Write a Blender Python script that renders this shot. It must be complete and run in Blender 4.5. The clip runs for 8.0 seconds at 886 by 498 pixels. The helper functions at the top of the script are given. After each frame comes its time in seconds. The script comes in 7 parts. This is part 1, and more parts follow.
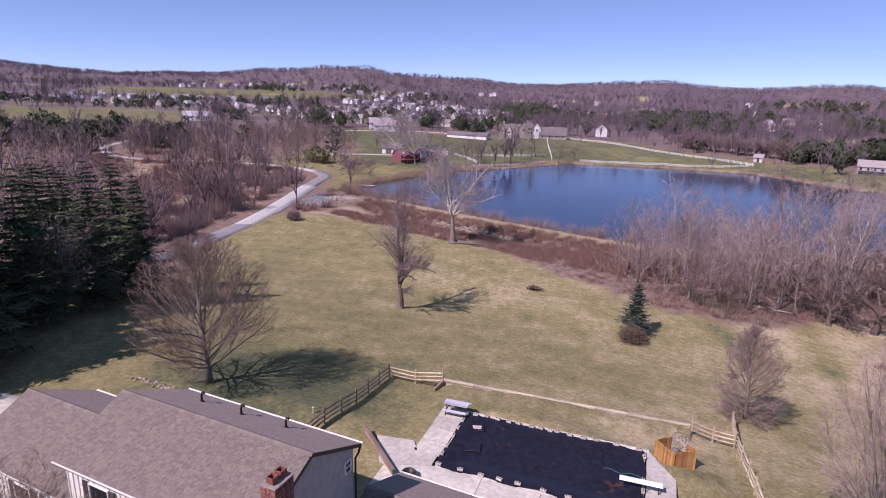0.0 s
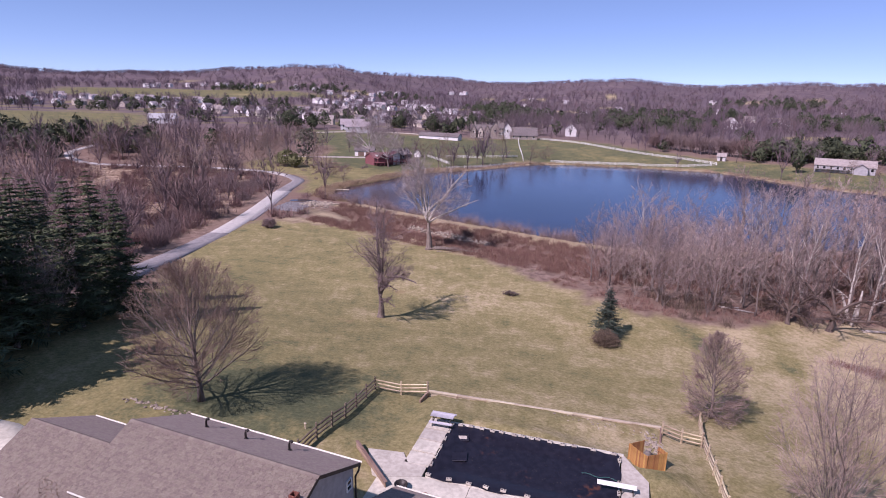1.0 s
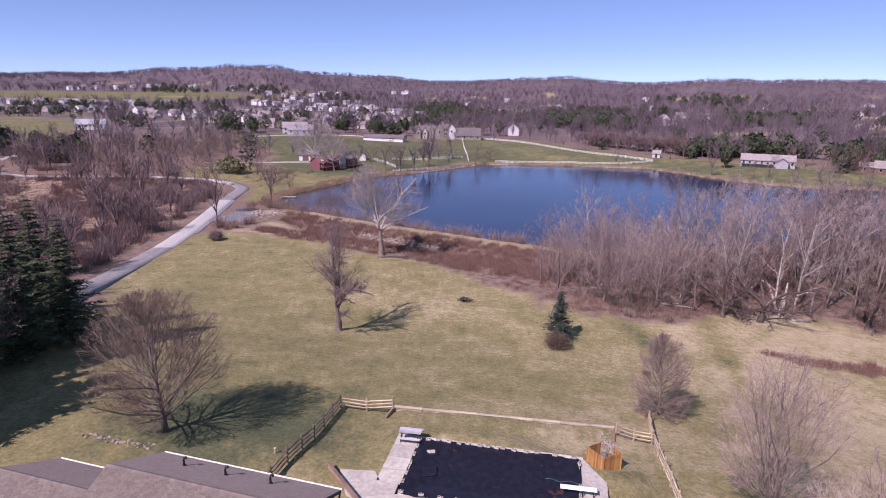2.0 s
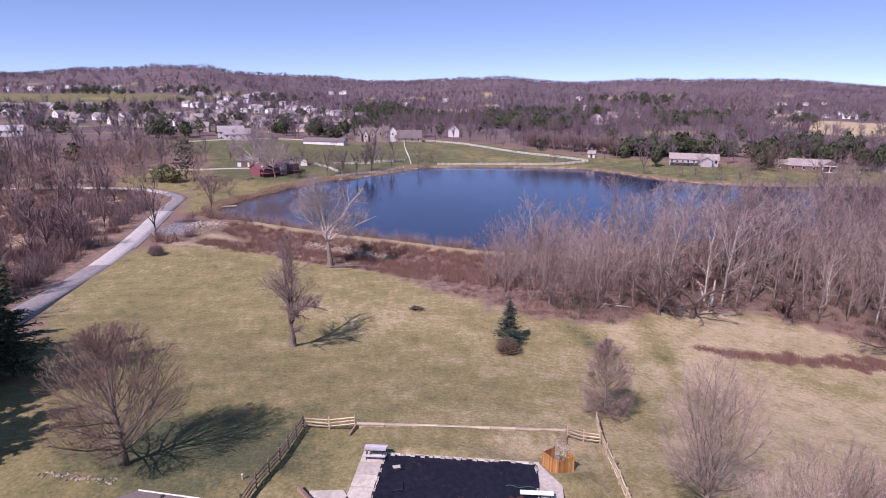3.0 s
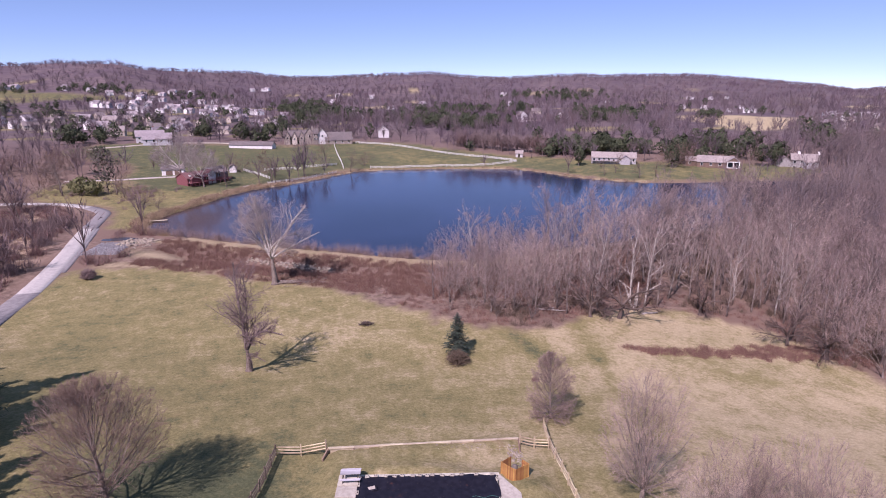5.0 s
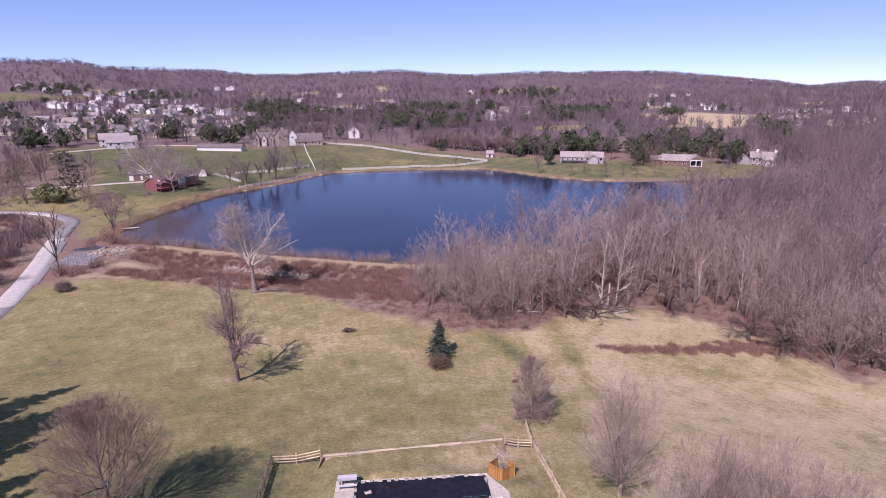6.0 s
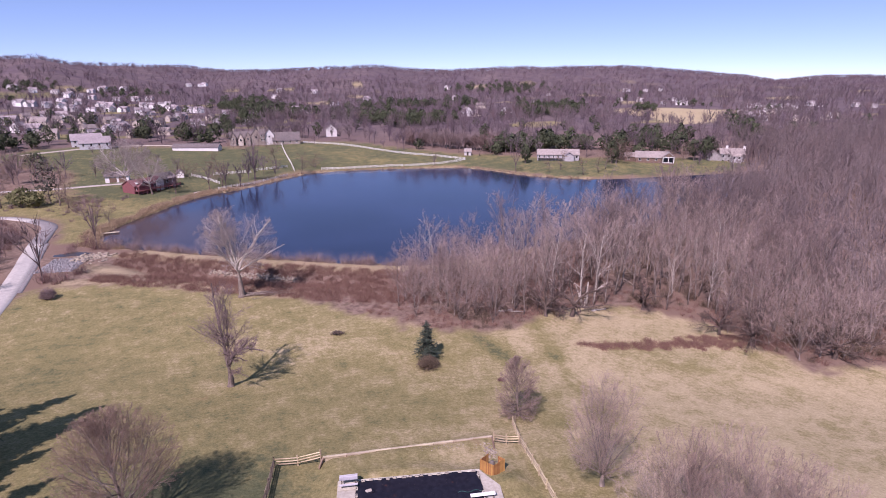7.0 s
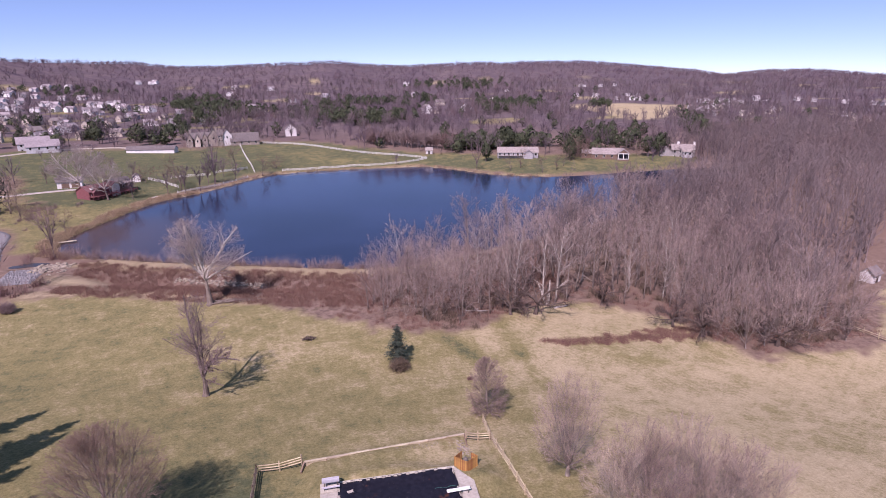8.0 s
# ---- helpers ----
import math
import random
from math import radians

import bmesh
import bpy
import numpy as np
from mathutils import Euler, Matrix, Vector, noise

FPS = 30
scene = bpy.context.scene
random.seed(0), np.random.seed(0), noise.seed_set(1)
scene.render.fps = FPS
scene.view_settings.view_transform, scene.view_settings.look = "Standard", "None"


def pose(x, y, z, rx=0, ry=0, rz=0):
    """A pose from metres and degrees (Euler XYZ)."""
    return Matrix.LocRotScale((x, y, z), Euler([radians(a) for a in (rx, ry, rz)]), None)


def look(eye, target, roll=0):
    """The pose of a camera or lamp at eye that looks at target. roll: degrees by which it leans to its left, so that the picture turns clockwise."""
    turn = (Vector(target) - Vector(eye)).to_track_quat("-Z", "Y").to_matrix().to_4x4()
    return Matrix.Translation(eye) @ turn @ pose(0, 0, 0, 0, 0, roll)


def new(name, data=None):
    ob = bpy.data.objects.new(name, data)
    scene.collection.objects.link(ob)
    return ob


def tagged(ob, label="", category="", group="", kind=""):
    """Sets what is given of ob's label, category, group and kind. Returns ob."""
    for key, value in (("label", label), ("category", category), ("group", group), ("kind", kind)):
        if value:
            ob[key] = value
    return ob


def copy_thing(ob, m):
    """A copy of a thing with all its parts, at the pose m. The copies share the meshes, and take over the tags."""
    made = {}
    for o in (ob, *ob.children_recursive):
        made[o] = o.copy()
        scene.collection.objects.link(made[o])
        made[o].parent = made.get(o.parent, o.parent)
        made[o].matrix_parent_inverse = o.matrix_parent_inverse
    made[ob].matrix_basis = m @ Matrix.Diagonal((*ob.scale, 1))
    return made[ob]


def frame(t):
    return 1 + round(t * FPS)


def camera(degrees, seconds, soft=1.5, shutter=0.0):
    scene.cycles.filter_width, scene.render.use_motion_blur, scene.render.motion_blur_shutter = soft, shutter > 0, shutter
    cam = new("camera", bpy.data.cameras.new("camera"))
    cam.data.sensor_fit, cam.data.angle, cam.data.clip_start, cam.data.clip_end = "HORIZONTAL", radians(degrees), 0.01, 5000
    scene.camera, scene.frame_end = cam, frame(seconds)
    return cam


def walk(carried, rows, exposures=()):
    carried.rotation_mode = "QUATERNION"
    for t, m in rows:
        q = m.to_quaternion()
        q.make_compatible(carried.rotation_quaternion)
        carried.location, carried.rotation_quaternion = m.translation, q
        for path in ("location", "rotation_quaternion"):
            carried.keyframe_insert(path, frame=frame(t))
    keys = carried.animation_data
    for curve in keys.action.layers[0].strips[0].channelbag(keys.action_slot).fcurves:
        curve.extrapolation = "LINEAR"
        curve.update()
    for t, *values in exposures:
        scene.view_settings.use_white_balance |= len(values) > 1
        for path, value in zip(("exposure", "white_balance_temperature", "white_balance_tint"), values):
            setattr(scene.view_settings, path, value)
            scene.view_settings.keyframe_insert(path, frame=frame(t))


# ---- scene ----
EXPOSURES = [(0, 0.29, 6050, 42), (4, 0.365, 6130, 43), (7, 0.375, 6190, 44), (8, 0.325, 6200, 44)]
PATH = [
    (0, pose(0.193, 0.101, 21.584, 75.276, 0, 15.000) @ pose(0, 0, 0, 0, 0, 1.629)),
    (0.5, pose(-0.021, -0.798, 22.586, 75.186, 0, 13.801) @ pose(0, 0, 0, 0, 0, 1.518)),
    (1, pose(-0.259, -1.609, 23.605, 75.153, 0, 12.142) @ pose(0, 0, 0, 0, 0, 1.364)),
    (1.5, pose(-0.674, -2.232, 24.591, 75.184, 0, 9.617) @ pose(0, 0, 0, 0, 0, 1.177)),
    (1.7, pose(-0.858, -2.414, 24.968, 75.118, 0, 8.429) @ pose(0, 0, 0, 0, 0, 0.972)),
    (2.8, pose(-1.960, -3.960, 27.439, 75.114, 0, 1.866) @ pose(0, 0, 0, 0, 0, 0.425)),
    (3, pose(-2.166, -4.268, 27.863, 75.039, 0, 0.692) @ pose(0, 0, 0, 0, 0, 0.422)),
    (3.5, pose(-2.720, -4.917, 28.971, 74.953, 0, -1.510) @ pose(0, 0, 0, 0, 0, 0.274)),
    (4, pose(-3.286, -5.744, 30.205, 74.834, 0, -3.011) @ pose(0, 0, 0, 0, 0, 0.174)),
    (4.5, pose(-3.948, -6.657, 31.417, 74.678, 0, -4.665) @ pose(0, 0, 0, 0, 0, 0.124)),
    (5.8, pose(-6.202, -9.209, 34.510, 74.235, 0, -9.087) @ pose(0, 0, 0, 0, 0, -0.140)),
    (6, pose(-6.584, -9.666, 34.993, 74.198, 0, -9.580) @ pose(0, 0, 0, 0, 0, -0.185)),
    (6.5, pose(-7.552, -10.962, 36.255, 73.922, 0, -10.767) @ pose(0, 0, 0, 0, 0, -0.287)),
    (7, pose(-8.457, -12.187, 37.509, 73.662, 0, -11.950) @ pose(0, 0, 0, 0, 0, -0.365)),
    (7.5, pose(-9.258, -13.415, 38.776, 73.394, 0, -13.432) @ pose(0, 0, 0, 0, 0, -0.469)),
    (8, pose(-9.953, -14.622, 40.024, 73.156, 0, -15.909) @ pose(0, 0, 0, 0, 0, -0.641)),
]
cam = camera(75.95, 8.0, soft=1.0)
walk(cam, PATH, EXPOSURES)

# ---- daylight ----
SUN_EL, SUN_AZ = 47.0, 214.0    # degrees; azimuth clockwise from +y
world = bpy.data.worlds.new("sky")
scene.world = world
world.use_nodes = True
wn = world.node_tree.nodes
sky = wn.new("ShaderNodeTexSky")
sky.sky_type, sky.sun_disc = "NISHITA", False
sky.sun_elevation, sky.sun_rotation = radians(SUN_EL), radians(SUN_AZ)
sky.altitude, sky.air_density, sky.dust_density, sky.ozone_density = 100, 0.45, 0.0, 2.3
wn["Background"].inputs["Strength"].default_value = 0.106
# thin even haze over the whole sky
haze = wn.new("ShaderNodeMix")
haze.data_type = "RGBA"
haze.inputs["Factor"].default_value = 0.25
haze.inputs["B"].default_value = (2.4, 4.4, 6.0, 1)
world.node_tree.links.new(sky.outputs["Color"], haze.inputs["A"])
world.node_tree.links.new(haze.outputs["Result"], wn["Background"].inputs["Color"])

sun_data = bpy.data.lights.new("sun", "SUN")
sun_data.energy, sun_data.angle, sun_data.color = 4.8, radians(0.6), (1.0, 0.95, 0.87)
sun = new("sun", sun_data)
sun_way = Vector((math.sin(radians(SUN_AZ)) * math.cos(radians(SUN_EL)), math.cos(radians(SUN_AZ)) * math.cos(radians(SUN_EL)), math.sin(radians(SUN_EL))))
sun.matrix_world = look(sun_way * 300, (0, 0, 0))

# ---- the lie of the land ----
LAKE_Z = -7.8
LAKE = [(-75.5, 171), (-77.5, 181), (-75, 193), (-70, 208), (-65, 224), (-57, 240), (-45, 251), (-31, 271), (-18, 289), (-6, 295),
        (20, 296), (51, 295), (66, 293), (80, 277), (90, 260), (101, 249), (115, 241), (127, 237.5), (145, 237.5), (166, 239), (195, 238),
        (214, 231), (204, 208), (150, 181), (98, 152), (55, 136), (26, 125.5), (12, 125), (-3, 130), (-12, 134), (-26, 140), (-41, 147), (-57, 155.5), (-69, 162)]


def ss(u):
    v = np.clip(u, 0, 1)
    return v * v * (3 - 2 * v)


def outline(points, steps=4):
    """A closed smooth line through the points."""
    p = np.array(points, float)
    q = []
    for i in range(len(p)):
        a, b, c, d = p[i - 1], p[i], p[(i + 1) % len(p)], p[(i + 2) % len(p)]
        for k in range(steps):
            t = k / steps
            q.append(0.5 * (2 * b + (c - a) * t + (2 * a - 5 * b + 4 * c - d) * t * t + (3 * b - a - 3 * c + d) * t ** 3))
    return np.array(q)


def signed(poly, x, y):
    """Distance to a closed line, below zero inside it."""
    x, y = np.asarray(x, float), np.asarray(y, float)
    best, inside = np.full(x.shape, 1e9), np.zeros(x.shape, bool)
    for (ax, ay), (bx, by) in zip(poly, np.roll(poly, -1, axis=0)):
        ex, ey = bx - ax, by - ay
        t = np.clip(((x - ax) * ex + (y - ay) * ey) / (ex * ex + ey * ey + 1e-9), 0, 1)
        best = np.minimum(best, np.hypot(x - ax - t * ex, y - ay - t * ey))
        cross = (ay > y) != (by > y)
        inside ^= cross & (x < (bx - ax) * (y - ay) / (by - ay + 1e-12) + ax)
    return np.where(inside, -best, best)


def along(line, x, y):
    """Distance to an open line."""
    x, y = np.asarray(x, float), np.asarray(y, float)
    best = np.full(x.shape, 1e9)
    for (ax, ay), (bx, by) in zip(line[:-1], line[1:]):
        ex, ey = bx - ax, by - ay
        t = np.clip(((x - ax) * ex + (y - ay) * ey) / (ex * ex + ey * ey + 1e-9), 0, 1)
        best = np.minimum(best, np.hypot(x - ax - t * ex, y - ay - t * ey))
    return best


def wavy(x, y, size, seed=0):
    """Smooth noise between about -1 and 1 with features of that size."""
    k, z = 2 * math.pi / size, 0
    for i in range(6):
        a = 1.1 + seed * 2.37 + i * 2.4
        f = k * (0.55 + 0.23 * i)
        z = z + np.sin(f * (x * math.cos(a) + y * math.sin(a)) + 3.1 * i + seed * 1.7 + 1.3 * np.sin(0.6 * f * (x * math.sin(a) - y * math.cos(a)) + i))
    return z / 4.2


LAKE_LINE = outline(LAKE)
RIDGE_AZ = [-75, -60, -52, -48, -44, -40, -36, -33, -29, -27, -22.5, -20.5, -17, -12, -9, -4, 1, 5, 8, 12, 17, 20, 23, 29, 35, 39, 41.5, 45, 49, 53, 65, 80]
RIDGE_EL = [1.5, 1.7, 1.7, 1.4, 1.2, 1.5, 1.6, 2.0, 2.2, 2.6, 2.8, 2.3, 2.0, 1.8, 1.5, 1.5, 2.0, 2.0, 1.6, 1.4, 1.8, 1.9, 1.7, 1.6, 1.1, 0.7, 0.3, 0.6, 0.5, 0.1, 0.3, 0.8]

# how far off the ridge stands: wooded knobs come nearer than the long back ridge
KNOB_AZ = [-75, -36, -29, -22.5, -17, -12, -4, 1, 5, 10, 17, 21, 27, 33, 41, 80]
KNOB_R = [2000, 2000, 1750, 1450, 1600, 2050, 2050, 1650, 1650, 2050, 1700, 1700, 2050, 2050, 2250, 2250]


def ground_z(x, y):
    x, y = np.asarray(x, float), np.asarray(y, float)
    r, az = np.hypot(x, y), np.degrees(np.arctan2(x, y))
    near = -7.0 * ss((y - 19.7 + 0.26 * x) / 57) - 4.5 * ss((x - 9.4) / 75) * ss((y + 5) / 18)
    near = near + 0.12 * wavy(x, y, 23) * ss((y - 42) / 20)
    # the level yard of the house and the pool
    flat = ss((34.5 - y + 0.12 * np.abs(x)) / 6) * ss((9 - x) / 5)
    near = near * (1 - flat)
    # the filled bank of the pool yard behind its timber wall
    wall_top = -0.45 - 1.85 * (x + 10.3) / 19.3 - 0.07
    bank_in = ss((y - 34.6) / (6.0 - 3.0 * ss((x + 2) / 8)))
    fill = wall_top * bank_in
    inside = ss((42.1 + 0.118 * (x + 10.3) - y) / 0.9) * ss((x + 11.2) / 0.9) * ss((9.6 - x) / 1.2) * ss((y - 30) / 2)
    near = near + np.maximum(fill - near, 0) * inside
    # the pool's basin
    px, py = 0.9965 * (x + 1.45) - 0.0837 * (y - 31.75), 0.0837 * (x + 1.45) + 0.9965 * (y - 31.75)
    near = near - 2.2 * ss((6.4 - np.abs(px)) / 0.8) * ss((3.6 - np.abs(py)) / 0.8)
    # the levelled stand of the pump
    near = near + (-1.36 - near) * ss((2.6 - np.abs(x - 6.9)) / 1.2) * ss((2.2 - np.abs(y - 36.1)) / 1.2)
    # valley, left-hand hill with its meadow, then wooded ridges
    west = ss((-14 - az) / 14)
    vale = np.interp(r, [0, 230, 330, 420, 520, 620, 800, 1000, 1450], [-6.8, -6.8, -4.6, -1.2, 0.0, 1.5, 5, 10, 24])
    hill = np.interp(r, [0, 230, 330, 420, 520, 640, 800, 900, 1000, 1120, 1240, 1450], [-6.8, -6.8, -4.0, 1.0, 2.5, 5.0, 8.5, 12.0, 20.0, 27.5, 26.0, 44.0])
    far = vale + (hill - vale) * west
    knob = np.interp(az, KNOB_AZ, KNOB_R)
    crest = 28 + knob * np.tan(np.radians(np.interp(az, RIDGE_AZ, RIDGE_EL))) - 5 - 3.5 * ss((2000 - knob) / 500)
    crest = np.where((az > -110) & (az < 110), crest, 30.0)
    far = far + (crest - far) * ss((r - 1060) / (knob - 1060))
    far = far - 0.25 * np.maximum(crest, 0) * ss((r - 1.08 * knob) / (0.6 * knob))
    far = far + (1.6 * wavy(x, y, 190, 3) * ss((r - 420) / 300) + 5.0 * wavy(x, y, 520, 5) * ss((r - 1150) / 400)) * (1 - 0.5 * ss((r - 1500) / 400))
    z = near + (far - near) * ss((r - 165) / 75) * ss((y + 60) / 160)
    # bank round the lake, ditch at the dam's foot, and the lake's bed
    d = signed(LAKE_LINE, x, y)
    bank = LAKE_Z + 1.15 * ss(d / 2.5) - np.maximum(d - 6.0, 0) * 0.30
    shore = ss((d - 2) / 26)
    low = LAKE_Z + 0.5 + 0.25 * wavy(x, y, 17, 2)
    z = np.where(y > 165 + 0.35 * np.maximum(x, -60) + 8, low * (1 - shore) + z * shore, np.maximum(z, bank))
    dam = ss((20 - np.abs(x + 33)) / 14 + 0.9)
    z = z - 1.5 * np.exp(-((d - 15.0) / 3.2) ** 2) * dam * (y < 170)
    z = np.where(d < 2.5, np.minimum(z, LAKE_Z + 0.45 * d + 0.05), z)
    return np.where(d < 0, np.maximum(LAKE_Z - 2.5, LAKE_Z + 0.35 * d), z)


def gz(x, y):
    return float(ground_z(np.array([x]), np.array([y]))[0])


# ---- building tools ----
class Geo:
    """Vertices and faces gathered for one mesh."""

    def __init__(self):
        self.v, self.f, self.m = [], [], []

    def add(self, verts, faces, mat=0):
        o = len(self.v)
        self.v.extend(verts)
        self.f.extend(tuple(i + o for i in f) for f in faces)
        self.m.extend([mat] * len(faces))

    def box(self, m, sx, sy, sz, chamfer=0.0, mat=0):
        """A box with its centre at the pose m; a chamfer takes its edges off."""
        hx, hy, hz = sx / 2, sy / 2, sz / 2
        if chamfer <= 0:
            p = [(x, y, z) for x in (-hx, hx) for y in (-hy, hy) for z in (-hz, hz)]
            f = [(0, 1, 3, 2), (4, 6, 7, 5), (0, 4, 5, 1), (2, 3, 7, 6), (0, 2, 6, 4), (1, 5, 7, 3)]
        else:
            c = min(chamfer, hx * 0.9, hy * 0.9, hz * 0.9)
            p, f, ids = [], [], {}
            for a in (-1, 1):
                for b in (-1, 1):
                    for d in (-1, 1):
                        for k, q in enumerate(((hx, hy - c, hz - c), (hx - c, hy, hz - c), (hx - c, hy - c, hz))):
                            ids[a, b, d, k] = len(p)
                            p.append((a * q[0], b * q[1], d * q[2]))
            g = lambda a, b, d, k: ids[a, b, d, k]
            for s in (-1, 1):
                f.append(tuple(g(s, b, d, 0) for b, d in ((-1, -1), (1, -1), (1, 1), (-1, 1))))
                f.append(tuple(g(a, s, d, 1) for a, d in ((-1, -1), (1, -1), (1, 1), (-1, 1))))
                f.append(tuple(g(a, b, s, 2) for a, b in ((-1, -1), (1, -1), (1, 1), (-1, 1))))
                for u in (-1, 1):
                    f.append((g(s, u, -1, 0), g(s, u, 1, 0), g(s, u, 1, 1), g(s, u, -1, 1)))
                    f.append((g(s, -1, u, 0), g(s, 1, u, 0), g(s, 1, u, 2), g(s, -1, u, 2)))
                    f.append((g(-1, s, u, 1), g(1, s, u, 1), g(1, s, u, 2), g(-1, s, u, 2)))
                    for d in (-1, 1):
                        f.append((g(s, u, d, 0), g(s, u, d, 1), g(s, u, d, 2)))
        self.add([tuple(m @ Vector(q)) for q in p], f, mat)

    def prism(self, outline_, z0, z1, m=None, mat=0):
        """A plan outline raised from z0 to z1."""
        n = len(outline_)
        p = [(x, y, z0) for x, y in outline_] + [(x, y, z1) for x, y in outline_]
        if m is not None:
            p = [tuple(m @ Vector(q)) for q in p]
        f = [tuple(range(n))[::-1], tuple(range(n, 2 * n))] + [(i, (i + 1) % n, n + (i + 1) % n, n + i) for i in range(n)]
        self.add(p, f, mat)

    def tube(self, points, radii, sides=6, mat=0, cap=True):
        """A round bar along the points."""
        p, f, n = [], [], len(points)
        for i, c in enumerate(points):
            d = (points[min(i + 1, n - 1)] - points[max(i - 1, 0)]).normalized()
            s = d.cross(Vector((0.31, 0.17, 0.93)) if abs(d.z) < 0.9 else Vector((0.95, 0.1, 0.2))).normalized()
            t = d.cross(s)
            for k in range(sides):
                a = 2 * math.pi * k / sides
                p.append(tuple(c + (s * math.cos(a) + t * math.sin(a)) * radii[i]))
        for i in range(n - 1):
            for k in range(sides):
                a, b = i * sides + k, i * sides + (k + 1) % sides
                f.append((a, b, b + sides, a + sides))
        if cap:
            f.append(tuple(range(sides))[::-1])
            f.append(tuple(range((n - 1) * sides, n * sides)))
        self.add(p, f, mat)

    def blade(self, p, q, width, side, mat=0):
        s = side * (width / 2)
        self.add([tuple(p - s), tuple(p + s), tuple(q)], [(0, 1, 2)], mat)

    def mesh(self, name, materials, smooth=False):
        me = bpy.data.meshes.new(name)
        me.from_pydata(self.v, [], self.f)
        for mt in materials if isinstance(materials, (list, tuple)) else [materials]:
            me.materials.append(mt)
        if any(self.m):
            me.polygons.foreach_set("material_index", self.m)
        if smooth:
            me.polygons.foreach_set("use_smooth", [True] * len(self.f))
        me.update()
        return me


def part(name, geo, material, parent=None, label="", smooth=False, m=None):
    """One mesh object, under a thing or a part."""
    me = geo.mesh(name, material, smooth) if isinstance(geo, Geo) else geo
    ob = new(name, me)
    if m is not None:
        ob.matrix_basis = m
    ob.parent = parent
    return tagged(ob, label)


def thing(name, m, label, category, group="", kind=""):
    ob = new(name)
    ob.empty_display_size = 0.2
    ob.matrix_basis = m
    return tagged(ob, label, category, group, kind)


def big_mesh(name, verts, tris, material, smooth=False):
    """A mesh from arrays of vertices and triangles."""
    me = bpy.data.meshes.new(name)
    verts, tris = np.asarray(verts, np.float32), np.asarray(tris, np.int32)
    k = tris.shape[1]
    me.vertices.add(len(verts))
    me.vertices.foreach_set("co", verts.ravel())
    me.loops.add(tris.size)
    me.loops.foreach_set("vertex_index", tris.ravel())
    me.polygons.add(len(tris))
    me.polygons.foreach_set("loop_start", np.arange(0, tris.size, k, dtype=np.int32))
    if smooth:
        me.polygons.foreach_set("use_smooth", [True] * len(tris))
    for mt in material if isinstance(material, (list, tuple)) else [material]:
        me.materials.append(mt)
    me.update(calc_edges=True)
    return me


# ---- materials ----
class Nodes:
    def __init__(self, name):
        self.mat = bpy.data.materials.new(name)
        self.mat.use_nodes = True
        self.t = self.mat.node_tree
        self.bsdf = self.t.nodes["Principled BSDF"]

    def node(self, kind, **values):
        n = self.t.nodes.new(kind)
        for key, value in values.items():
            n.inputs[key.replace("_", " ")].default_value = value
        return n

    def link(self, a, b):
        self.t.links.new(a, b)

    def where(self):
        return self.node("ShaderNodeNewGeometry").outputs["Position"]

    def local(self):
        return self.node("ShaderNodeTexCoord").outputs["Object"]

    def noise(self, where, scale, detail=4.0, rough=0.6, stretch=None):
        if stretch:
            mp = self.node("ShaderNodeMapping")
            mp.inputs["Scale"].default_value = stretch
            self.link(where, mp.inputs["Vector"])
            where = mp.outputs["Vector"]
        n = self.node("ShaderNodeTexNoise", Scale=scale, Detail=detail, Roughness=rough)
        self.link(where, n.inputs["Vector"])
        return n.outputs["Fac"]

    def ramp(self, value, lo, hi):
        n = self.node("ShaderNodeMapRange")
        n.interpolation_type = "SMOOTHSTEP"
        n.inputs["From Min"].default_value, n.inputs["From Max"].default_value = lo, hi
        self.link(value, n.inputs["Value"])
        return n.outputs["Result"]

    def mix(self, fac, a, b, mode="MIX"):
        n = self.t.nodes.new("ShaderNodeMix")
        n.data_type, n.blend_type = "RGBA", mode
        for sock, value in ((n.inputs["Factor"], fac), (n.inputs["A"], a), (n.inputs["B"], b)):
            if isinstance(value, (int, float)):
                sock.default_value = value
            elif isinstance(value, tuple):
                sock.default_value = (*value, 1.0)[:4]
            else:
                self.link(value, sock)
        return n.outputs["Result"]

    def math(self, op, a, b=0.0):
        n = self.t.nodes.new("ShaderNodeMath")
        n.operation = op
        for sock, value in zip(n.inputs, (a, b)):
            if isinstance(value, (int, float)):
                sock.default_value = value
            else:
                self.link(value, sock)
        return n.outputs[0]

    def bump(self, height, strength, distance=0.05):
        n = self.node("ShaderNodeBump", Strength=strength, Distance=distance)
        self.link(height, n.inputs["Height"])
        self.link(n.outputs["Normal"], self.bsdf.inputs["Normal"])

    def done(self, colour, rough=0.8, metal=0.0, spec=0.3):
        if isinstance(colour, tuple):
            self.bsdf.inputs["Base Color"].default_value = (*colour, 1.0)[:4]
        else:
            self.link(colour, self.bsdf.inputs["Base Color"])
        if isinstance(rough, (int, float)):
            self.bsdf.inputs["Roughness"].default_value = rough
        else:
            self.link(rough, self.bsdf.inputs["Roughness"])
        self.bsdf.inputs["Metallic"].default_value = metal
        self.bsdf.inputs["Specular IOR Level"].default_value = spec
        return self.mat


